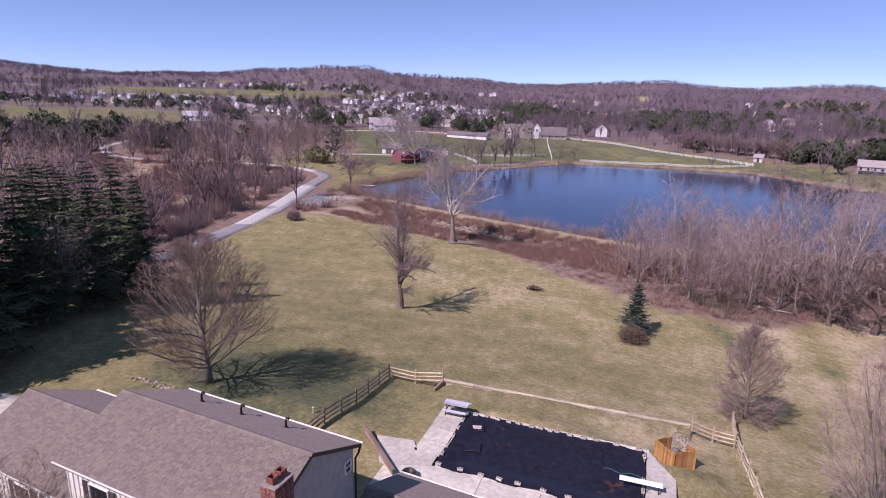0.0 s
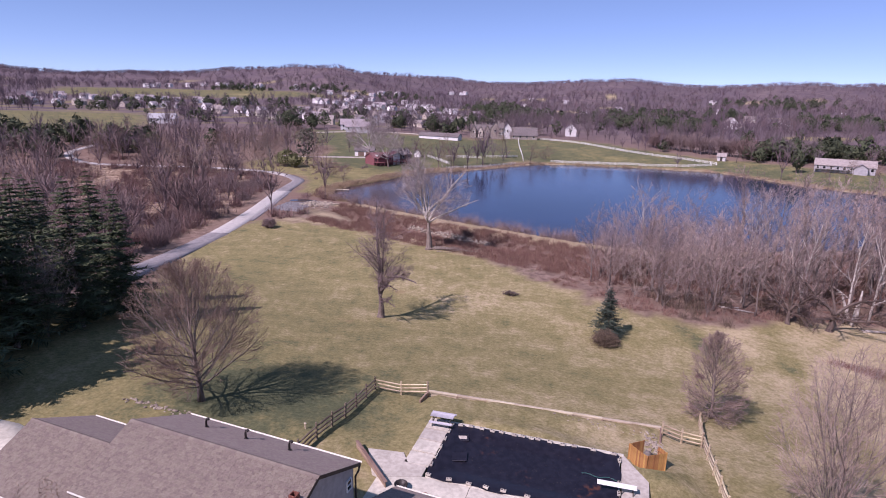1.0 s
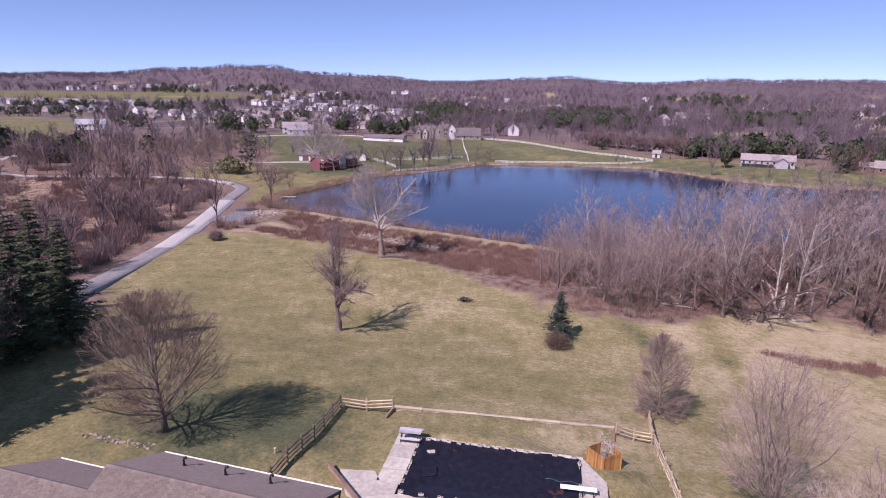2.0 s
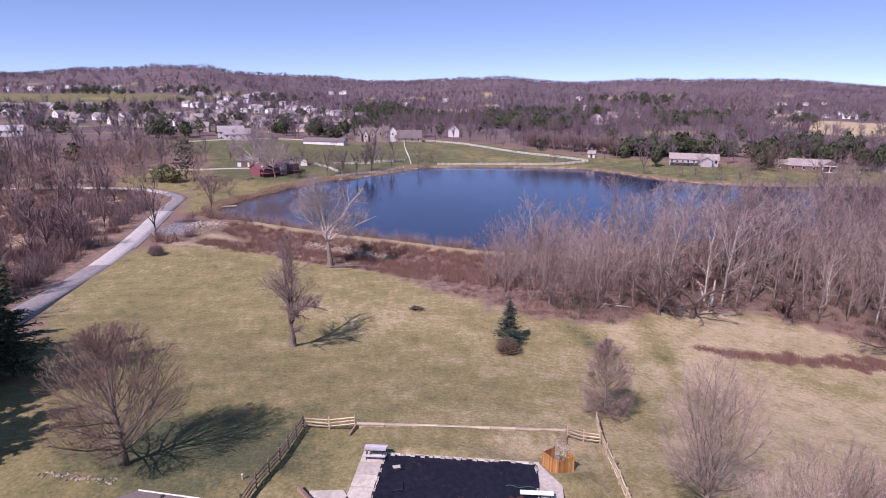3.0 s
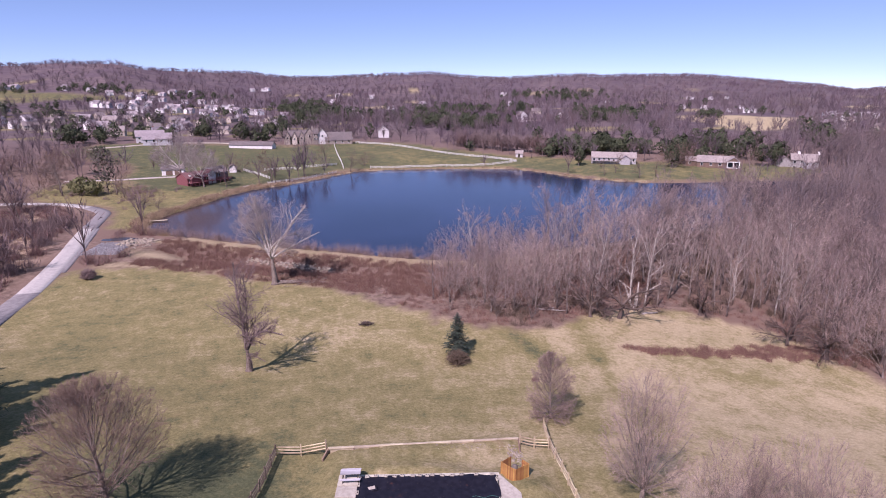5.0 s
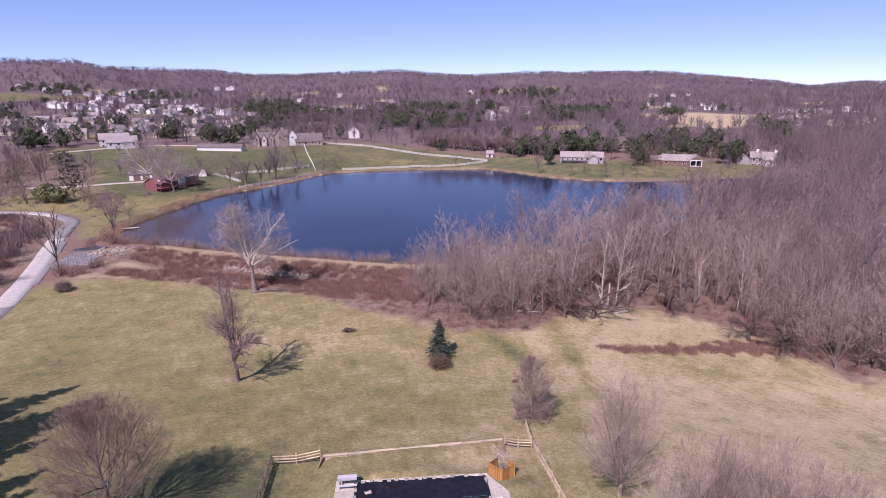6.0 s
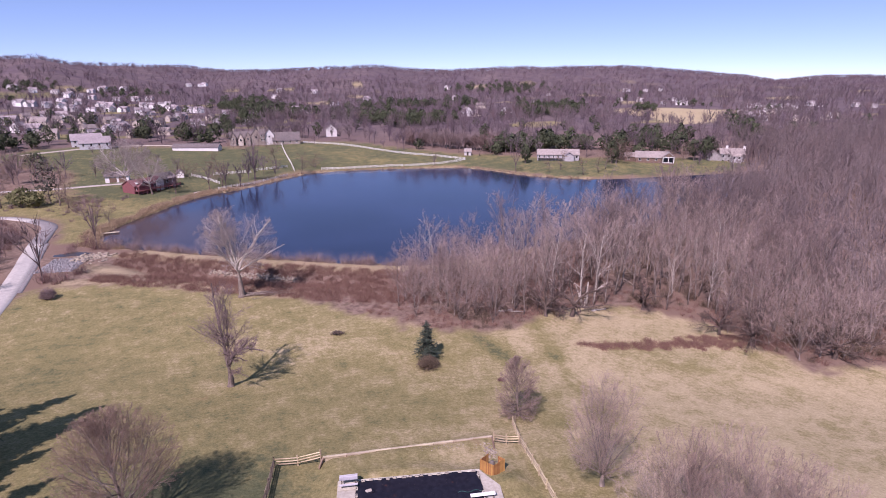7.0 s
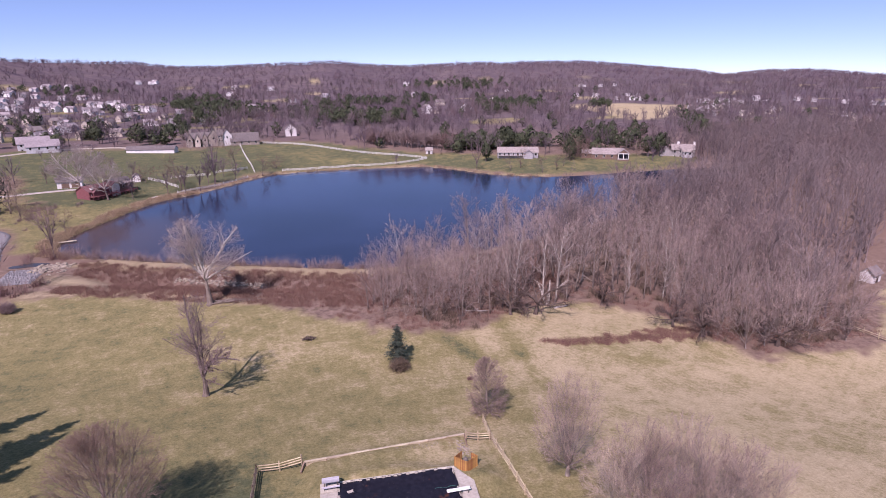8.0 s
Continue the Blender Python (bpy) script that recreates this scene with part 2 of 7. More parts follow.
def surface(name, dark, light, scale=8.0, rough=0.85, bump=0.3, stain=0.25, vary="", metal=0.0, spec=0.3, stretch=None, depth=0.02, amount=0.5):
    """A weathered plain surface: grain, larger stains, and a tint that differs from piece to piece."""
    n = Nodes(name)
    at = n.local()
    grain = n.noise(at, scale, 6, 0.65, stretch)
    colour = n.mix(n.ramp(grain, 0.3, 0.7), dark, light)
    blot = n.noise(n.where(), scale * 0.13, 3, 0.6)
    colour = n.mix(n.math("MULTIPLY", n.ramp(blot, 0.42, 0.75), stain), colour, tuple(c * 0.45 for c in dark))
    if vary:
        rnd = n.node("ShaderNodeObjectInfo").outputs["Random"] if vary == "object" else n.node("ShaderNodeNewGeometry").outputs["Random Per Island"]
        hsv = n.node("ShaderNodeHueSaturation")
        n.link(n.math("ADD", n.math("MULTIPLY", rnd, amount), 1 - amount / 2), hsv.inputs["Value"])
        n.link(n.math("ADD", n.math("MULTIPLY", rnd, 0.03), 0.485), hsv.inputs["Hue"])
        n.link(colour, hsv.inputs["Color"])
        colour = hsv.outputs["Color"]
    if bump:
        n.bump(grain, bump, depth)
    return n.done(colour, n.ramp(grain, -1.5, 2.5) if rough is None else rough, metal, spec)




def woods(name, one, two, three, amount=0.5):
    """Leafless crowns far off: stands of different trees, and a tint for each twig."""
    n = Nodes(name)
    at = n.where()
    colour = n.mix(n.ramp(n.noise(at, 0.012, 4, 0.6), 0.40, 0.60), one, two)
    colour = n.mix(n.ramp(n.noise(at, 0.055, 3, 0.6), 0.50, 0.68), colour, three)
    hsv = n.node("ShaderNodeHueSaturation")
    rnd = n.node("ShaderNodeNewGeometry").outputs["Random Per Island"]
    n.link(n.math("ADD", n.math("MULTIPLY", rnd, amount), 1 - amount / 2), hsv.inputs["Value"])
    n.link(colour, hsv.inputs["Color"])
    return n.done(hsv.outputs["Color"], 0.9, 0, 0.2)


# far and hill crowns toned mauve: distance haze put into the twig colour
TWIG_FAR_HAZED = woods("twig_hazed_far_woods", (0.135, 0.098, 0.119), (0.172, 0.132, 0.140), (0.182, 0.121, 0.128), 0.36)
TWIG_HILL = woods("twig_brown_hills", (0.104, 0.077, 0.088), (0.146, 0.115, 0.116), (0.150, 0.100, 0.102), 0.36)
TWIG_BELT = woods("twig_meadow_belt", (0.170, 0.122, 0.120), (0.215, 0.160, 0.150), (0.205, 0.135, 0.125))
TWIG_EAST = woods("twig_east_wood", (0.150, 0.115, 0.115), (0.215, 0.170, 0.165), (0.200, 0.142, 0.134), 0.6)
BARK = surface("bark_grey_brown", (0.10, 0.075, 0.065), (0.26, 0.21, 0.18), 6, vary="object", stretch=(1, 1, 0.25), bump=0.5)
BARK_DARK = surface("bark_dark_brown", (0.060, 0.043, 0.038), (0.16, 0.12, 0.10), 4, stretch=(1, 1, 0.25), bump=0.5)
BARK_PALE = surface("bark_pale_sycamore", (0.22, 0.18, 0.155), (0.55, 0.50, 0.45), 2.5, stain=0.5, bump=0.3)
BARK_WOOD = surface("bark_wood_grey", (0.125, 0.096, 0.085), (0.30, 0.245, 0.215), 3, vary="object", amount=0.7, stretch=(1, 1, 0.25), bump=0.4)
TWIG_MAUVE = surface("twig_mauve", (0.185, 0.130, 0.122), (0.34, 0.255, 0.24), 3, vary="object", bump=0)
TWIG = surface("twig_brown", (0.125, 0.078, 0.062), (0.24, 0.16, 0.13), 3, vary="object", bump=0)
TWIG_DARK = surface("twig_dark_maple", (0.075, 0.048, 0.045), (0.155, 0.105, 0.095), 3, bump=0)
TWIG_WOOD = surface("twig_grey_wood", (0.200, 0.141, 0.128), (0.37, 0.275, 0.25), 2, vary="object", bump=0)
TWIG_PALE = surface("twig_pale", (0.20, 0.155, 0.145), (0.38, 0.315, 0.295), 3, bump=0)
TWIG_RED = surface("twig_reddish", (0.12, 0.065, 0.06), (0.25, 0.15, 0.135), 3, vary="island", bump=0)
TWIG_THICKET = surface("twig_thicket", (0.225, 0.160, 0.130), (0.425, 0.315, 0.265), 2.0, vary="object", bump=0)
TWIG_TAN = surface("dry_reed", (0.24, 0.16, 0.10), (0.44, 0.33, 0.22), 2, vary="island", bump=0)
NEEDLE = surface("needles_dark_green", (0.030, 0.044, 0.024), (0.108, 0.128, 0.060), 3, vary="island", bump=0)
NEEDLE_DULL = surface("needles_dull_brown_green", (0.050, 0.045, 0.036), (0.125, 0.115, 0.085), 3, vary="island", bump=0)
NEEDLE_OLIVE = surface("needles_olive", (0.070, 0.075, 0.032), (0.17, 0.165, 0.075), 3, vary="island", bump=0)
NEEDLE_BLUE = surface("needles_blue_green", (0.030, 0.045, 0.034), (0.070, 0.088, 0.062), 5, vary="island", bump=0)
NEEDLE_FAR = surface("needles_far", (0.032, 0.040, 0.023), (0.078, 0.090, 0.046), 0.3, vary="island", bump=0)
CONCRETE = surface("concrete_deck", (0.38, 0.342, 0.288), (0.53, 0.485, 0.412), 3, vary="object", amount=0.3, bump=0.15, stain=0.3)
SPLIT_RAIL = surface("split_rail_wood", (0.30, 0.23, 0.14), (0.55, 0.46, 0.32), 5, vary="object", stretch=(0.3, 1, 1), bump=0.5)
WHITE_PAINT = surface("white_paint", (0.66, 0.65, 0.62), (0.80, 0.79, 0.77), 2, rough=0.55, bump=0.05, stain=0.15)

# ---- ground ----
LAWN_EDGE = outline([(-69.5, 85), (-55, 60), (-60, 30), (-60, -40), (150, -40), (165, 60), (140, 84), (112, 66), (100, 57), (84, 60), (72, 62), (70, 74), (62, 88), (48, 92),
                     (34, 87), (24, 81), (12, 82), (3, 88), (-6, 97), (-18, 107), (-34, 114), (-52, 122), (-66, 125), (-74.5, 122), (-73.5, 104)], 3)
MEADOW = outline([(-48, 262), (-34, 282), (-20, 296), (10, 299), (52, 299), (70, 296), (92, 268), (112, 246), (150, 242), (200, 243), (215, 262), (190, 275),
                  (150, 290), (118, 300), (96, 316), (74, 326), (40, 362), (8, 396), (-30, 402), (-60, 380), (-100, 392), (-160, 384), (-185, 340), (-130, 300), (-118, 262), (-96, 236), (-70, 236)], 3)
FIELD_1 = outline([(-620, 400), (-525, 410), (-464, 412), (-421, 443), (-361, 439), (-290, 350), (-265, 290), (-280, 262), (-330, 270), (-420, 280), (-520, 300)], 3)
FIELD_2 = outline([(-718, 674), (-816, 836), (-700, 870), (-618, 1026), (-504, 997), (-398, 1024), (-468, 870), (-556, 750), (-611, 726), (-659, 696)], 3)
FIELD_3 = outline([(334, 611), (370, 663), (475, 605), (400, 500), (305, 446), (330, 530)], 3)
MARSH = outline([(-84, 96), (-86, 130), (-98, 160), (-112, 190), (-150, 196), (-190, 190), (-200, 150), (-150, 110), (-105, 90)], 3)
SHORE_GRASS = outline([(-78, 167), (-87, 171), (-91, 184), (-95, 195), (-107, 206), (-132, 214), (-140, 240), (-128, 262), (-104, 240), (-92, 238), (-74, 240), (-64, 224), (-71, 200), (-75, 184)], 3)
TRACKS = [[(30.5, 87), (29.4, 76.7), (28.2, 66), (27, 53.6), (25, 45)], [(17.6, 80), (20.3, 69), (28, 70.5)]]


def spaced(lo, hi, step, out_lo, out_hi, grow_lo, grow_hi):
    a = list(np.arange(lo, hi + step / 2, step))
    s = step
    while a[-1] < out_hi:
        s *= grow_hi
        a.append(a[-1] + min(s, 130))
    s, b = step, []
    x = lo
    while x > out_lo:
        s *= grow_lo
        x -= min(s, 130)
        b.append(x)
    return np.array(b[::-1] + a)


def clearing(x, y):
    """Small open fields among the far woods."""
    r = np.hypot(x, y)
    lawns = ss((wavy(x, y, 48, 31) - 0.30) / 0.15) * ss((x * -1 + 20) / 60) * ss((r - 440) / 40) * ss((900 - r) / 120)
    return np.maximum(ss((wavy(x, y, 150, 23) - 0.70) / 0.12) * ss((r - 430) / 60) * ss((1500 - r) / 200), lawns)


def build_ground():
    xs = spaced(-92, 100, 1.4, -4300, 4300, 1.045, 1.045)
    ys = spaced(14, 150, 1.4, -1500, 4300, 1.16, 1.04)
    X, Y = np.meshgrid(xs, ys)
    Z = ground_z(X, Y)
    nx, ny = len(xs), len(ys)
    i = np.arange(nx * ny).reshape(ny, nx)
    quads = np.stack([i[:-1, :-1], i[:-1, 1:], i[1:, 1:], i[1:, :-1]], -1).reshape(-1, 4)
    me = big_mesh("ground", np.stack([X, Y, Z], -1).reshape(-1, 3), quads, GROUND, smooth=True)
    # what covers the ground: dry grass, fresh grass, leaf litter, reeds; alpha marks far haze
    n1, n2 = wavy(X, Y, 14, 1), wavy(X, Y, 45, 4)
    edge = signed(LAWN_EDGE, X, Y) + 2.0 * wavy(X, Y, 9, 7) + 1.1 * wavy(X, Y, 4, 8)
    lawn = ss((2.2 - edge) / 3)
    meadow = ss((4 - signed(MEADOW, X, Y) - 2 * n1) / 6)
    fields = np.maximum.reduce([ss((6 - signed(f, X, Y) - 5 * n2) / 14) for f in (FIELD_1, FIELD_2)])
    tan_field = ss((6 - signed(FIELD_3, X, Y)) / 12)
    shore_grass = ss((2 - signed(SHORE_GRASS, X, Y) - 1.5 * n1) / 4)
    grass = np.maximum.reduce([lawn, meadow, fields, tan_field, shore_grass, clearing(X, Y)])
    dl = signed(LAKE_LINE, X, Y)
    crest = np.where(Y < 165 + 0.35 * np.maximum(X, -60) + 8, ss((6.5 - np.abs(dl - 3.5)) / 2) * ss((60 - X) / 25), ss((2.0 - np.abs(dl - 0.5)) / 1.5))
    dry = np.clip(0.17 + 0.20 * n2 + 0.12 * n1 + 0.43 * ss((X - np.interp(Y, [20, 33, 43, 59, 78], [15, 16.5, 18, 21.5, 21.5]) + 1.5 * n1) / 4) * (Y < 150) - 0.25 * ss((-10 - X) / 30) + 0.7 * tan_field, 0, 1.3)
    for line in TRACKS:
        dry = dry - 0.60 * np.exp(-(along(line, X, Y) / 2.0) ** 2)
    dry = dry - 1.25 * np.exp(-((X + 21) ** 2 / 90 + (Y - 37) ** 2 / 45)) - 0.60 * meadow * (Y > 150) - 0.35 * fields - 0.08 * shore_grass + 0.5 * ss((np.hypot(X, Y) - 700) / 300) * clearing(X, Y)
    sand = np.exp(-((X + 61) / 9) ** 2 - ((Y - 136.5 + 0.45 * (X + 61)) / 3.6) ** 2)
    verge = np.exp(-((edge - 3.4) / 2.4) ** 2) * (Y > 100) * ss((X + 74) / 4) * ss((-12 - X) / 10)
    sand = np.maximum(sand, 0.85 * verge)
    dry = dry + 1.2 * sand
    dry = np.clip(np.where(grass < 0.5, np.maximum(dry, 0.7 * crest), dry), -1.2, 1)
    dry = np.where(grass > 0.5, np.clip(dry + 0.34 * np.exp(-((X - 6) / 13) ** 2 - ((Y - 41) / 8) ** 2), -1.2, 1), dry)
    marsh = ss((4 - signed(MARSH, X, Y)) / 10)
    litter = 1 - np.maximum.reduce([grass, 0.8 * sand, 0.65 * crest * (np.hypot(X, Y) < 400)])
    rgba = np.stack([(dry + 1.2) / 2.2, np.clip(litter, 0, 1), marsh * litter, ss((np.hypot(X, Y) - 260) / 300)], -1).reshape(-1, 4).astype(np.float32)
    me.color_attributes.new("cover", "FLOAT_COLOR", "POINT").data.foreach_set("color", rgba.ravel())
    ob = new("ground", me)
    return tagged(ob, "rolling ground of dry lawn, meadow and woodland floor", "ground", kind="structure")


def ground_material():
    n = Nodes("lawn_and_litter")
    at = n.where()
    cover = n.node("ShaderNodeVertexColor")
    cover.layer_name = "cover"
    sep = n.node("ShaderNodeSeparateColor")
    n.link(cover.outputs["Color"], sep.inputs["Color"])
    fine = n.noise(at, 3.2, 9, 0.82)
    tuft = n.noise(at, 1.1, 6, 0.7)
    patch = n.noise(at, 0.28, 5, 0.65)
    broad = n.noise(at, 0.05, 3, 0.6)
    wide_patch = n.noise(at, 0.10, 6, 0.75)
    mow = n.noise(at, 0.8, 4, 0.65, (0.10, 1.0, 1.0))
    green = n.mix(n.ramp(fine, 0.34, 0.66), (0.152, 0.130, 0.056), (0.280, 0.238, 0.112))
    tan = n.mix(n.ramp(fine, 0.32, 0.68), (0.315, 0.247, 0.147), (0.50, 0.408, 0.264))
    dryness = n.math("SUBTRACT", n.math("MULTIPLY", sep.outputs["Red"], 2.2), 1.2)
    dryness = n.math("ADD", dryness, n.math("MULTIPLY", n.math("SUBTRACT", patch, 0.5), 1.5))
    dryness = n.math("ADD", dryness, n.math("MULTIPLY", n.math("SUBTRACT", mow, 0.5), 0.15))
    dryness = n.math("ADD", dryness, n.math("MULTIPLY", n.math("SUBTRACT", tuft, 0.5), 1.5))
    dryness = n.math("ADD", dryness, n.math("MULTIPLY", n.math("SUBTRACT", wide_patch, 0.5), 1.4))
    wave = n.node("ShaderNodeTexWave", Scale=0.22, Distortion=3.5, Detail=3.0)
    turn = n.node("ShaderNodeMapping")
    turn.inputs["Rotation"].default_value = (0, 0, radians(-16))
    n.link(at, turn.inputs["Vector"])
    n.link(turn.outputs["Vector"], wave.inputs["Vector"])
    rows = n.math("MULTIPLY", n.math("SUBTRACT", wave.outputs["Fac"], 0.5), n.ramp(broad, 0.48, 0.66))
    dryness = n.math("ADD", dryness, n.math("MULTIPLY", rows, 0.15))
    green = n.mix(n.ramp(dryness, -0.75, 0.12), n.mix(n.ramp(fine, 0.34, 0.66), (0.064, 0.074, 0.038), (0.122, 0.128, 0.070)), green)
    grass = n.mix(n.ramp(dryness, -0.05, 1.0), green, tan)
    straw = n.math("MULTIPLY", n.ramp(n.noise(at, 2.2, 6, 0.75, (0.6, 1, 1)), 0.56, 0.70), n.ramp(patch, 0.42, 0.6))
    straw = n.math("MULTIPLY", straw, n.ramp(dryness, 0.0, 0.5))
    grass = n.mix(n.math("MULTIPLY", straw, 0.8), grass, (0.50, 0.41, 0.235))
    bare = n.ramp(n.noise(at, 0.13, 5, 0.7), 0.62, 0.72)
    grass = n.mix(n.math("MULTIPLY", bare, 0.45), grass, (0.25, 0.165, 0.095))
    soil = n.mix(n.ramp(n.noise(at, 0.7, 8, 0.75), 0.35, 0.65), (0.125, 0.085, 0.068), (0.265, 0.188, 0.15))
    soil = n.mix(n.ramp(broad, 0.4, 0.65), soil, (0.19, 0.127, 0.10))
    reeds = n.mix(n.ramp(n.noise(at, 0.35, 5, 0.7), 0.4, 0.6), (0.175, 0.112, 0.077), (0.37, 0.275, 0.195))
    soil = n.mix(sep.outputs["Blue"], soil, reeds)
    # far soil turns mauve with distance, a painted stand-in for air haze
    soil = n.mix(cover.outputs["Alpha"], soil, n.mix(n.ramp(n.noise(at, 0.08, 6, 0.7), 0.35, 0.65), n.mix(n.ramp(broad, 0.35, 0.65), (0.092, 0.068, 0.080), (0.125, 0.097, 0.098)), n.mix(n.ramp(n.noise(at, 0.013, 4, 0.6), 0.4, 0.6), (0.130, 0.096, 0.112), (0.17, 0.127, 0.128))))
    n.bump(n.math("ADD", fine, n.math("MULTIPLY", patch, 2.0)), 0.55, 0.12)
    return n.done(n.mix(sep.outputs["Green"], grass, soil), 0.95, 0, 0.1)


def water_material():
    n = Nodes("lake_water")
    at = n.where()
    ripple = n.noise(at, 1.6, 5, 0.65, (1, 0.55, 1))
    swell = n.noise(at, 0.03, 3, 0.5)
    n.bump(ripple, 0.22, 0.05)
    n.bsdf.inputs["IOR"].default_value = 1.33
    deep = n.mix(n.ramp(swell, 0.3, 0.7), (0.012, 0.020, 0.050), (0.018, 0.029, 0.072))
    # brown of the shallow west end: silt, and the bank's reflection painted in
    away = n.node("ShaderNodeVectorMath")
    away.operation = "DISTANCE"
    n.link(at, away.inputs[0])
    away.inputs[1].default_value = (-76, 176, LAKE_Z)
    reach = n.math("ADD", away.outputs["Value"], n.math("MULTIPLY", n.noise(at, 0.06, 3, 0.6), 16.0))
    silt_and_reflection = n.math("SUBTRACT", 1.0, n.ramp(n.math("MULTIPLY", reach, 0.01), 0.24, 0.62))
    return n.done(n.mix(silt_and_reflection, deep, (0.060, 0.040, 0.044)), n.math("ADD", n.math("MULTIPLY", swell, 0.12), 0.05), 0, 0.5)


GROUND = ground_material()
WATER = water_material()
WATER_MUDDY = surface("muddy_pool_water", (0.040, 0.031, 0.027), (0.065, 0.052, 0.046), 0.6, rough=0.12, bump=0.02)
build_ground()


def build_lake():
    ring = outline(LAKE, 6)
    c = ring.mean(axis=0)
    ring = c + (ring - c) * 1.012
    bm = bmesh.new()
    vs = [bm.verts.new((x, y, LAKE_Z)) for x, y in ring]
    bm.faces.new(vs)
    bmesh.ops.triangulate(bm, faces=bm.faces[:])
    me = bpy.data.meshes.new("water")
    bm.to_mesh(me)
    bm.free()
    me.materials.append(WATER)
    tagged(new("lake", me), "deep blue lake with small ripples below a grassy dam", "lake", kind="structure")


build_lake()

# ---- road ----
ROAD = [(-65, 66), (-69.6, 78), (-73, 90), (-74.6, 99), (-76.0, 109.5), (-78.9, 123), (-83.2, 140), (-87.6, 155), (-91.3, 168), (-94.2, 181), (-97.5, 192), (-106, 201), (-117, 206.5), (-131, 208), (-150, 206),
        (-172, 200), (-186, 196.5), (-200, 199), (-216, 210), (-228, 224), (-236, 246), (-244, 270)]


def smooth_line(points, step):
    p = np.array(points, float)
    q = []
    for i in range(len(p) - 1):
        a, b, c, d = p[max(i - 1, 0)], p[i], p[i + 1], p[min(i + 2, len(p) - 1)]
        n = max(2, int(np.linalg.norm(c - b) / step))
        for k in range(n):
            t = k / n
            q.append(0.5 * (2 * b + (c - a) * t + (2 * a - 5 * b + 4 * c - d) * t * t + (3 * b - a - 3 * c + d) * t ** 3))
    return np.array(q + [p[-1]])


def strip(name, points, width, lift, material, label, category="road"):
    """A paved strip that follows the ground, with low edges."""
    q = smooth_line(points, 1.5)
    d = np.gradient(q, axis=0)
    d /= np.linalg.norm(d, axis=1)[:, None] + 1e-9
    s = np.stack([-d[:, 1], d[:, 0]], 1)
    offs, verts = [-width / 2 - 0.25, -width / 2, -width / 6, width / 6, width / 2, width / 2 + 0.25], []
    zc = np.max([ground_z(*(q + s * o).T) for o in offs], axis=0)
    zc = np.convolve(np.pad(zc, 4, mode="edge"), np.ones(9) / 9, "valid")
    for k, o in enumerate(offs):
        e = q + s * o
        z = zc + lift + (0.04 if k in (2, 3) else 0) - (0.7 if k in (0, 5) else 0)
        verts.append(np.column_stack([e, z]))
    verts = np.stack(verts, 1)
    i = np.arange(verts.shape[0] * 6).reshape(-1, 6)
    quads = np.stack([i[:-1, :-1], i[1:, :-1], i[1:, 1:], i[:-1, 1:]], -1).reshape(-1, 4)
    ob = new(name, big_mesh(name, verts.reshape(-1, 3), quads, material))
    return tagged(ob, label, category, kind="structure")


ASPHALT = surface("worn_asphalt", (0.19, 0.172, 0.172), (0.275, 0.252, 0.25), 1.2, bump=0.2, stain=0.12)
PALE_ROAD = surface("pale_concrete_road", (0.37, 0.34, 0.32), (0.47, 0.44, 0.41), 1.2, bump=0.2, stain=0.1)
strip("road", ROAD[:5], 4.4, 0.10, ASPHALT, "worn grey asphalt lane beside the lawn")
strip("road", ROAD[4:9], 4.4, 0.10, PALE_ROAD, "pale concrete stretch of the lane by the spillway")
strip("road_edge", [(x + 2.3, y + 0.5) for x, y in ROAD[5:9]], 1.5, 0.07, ASPHALT, "dark strip beside the pale lane")
strip("road", ROAD[8:12], 4.4, 0.10, ASPHALT, "grey asphalt bend of the lane near the lake")
strip("road", ROAD[11:], 3.4, 0.10, PALE_ROAD, "pale lane curving away through the bare woods")

# ---- trees ----
def turned(d, angle, rng):
    """A direction at that angle (radians) to d, to a random side."""
    s = d.cross(Vector((rng.uniform(-1, 1), rng.uniform(-1, 1), rng.uniform(-1, 1)))).normalized()
    return (d * math.cos(angle) + s * math.sin(angle)).normalized()


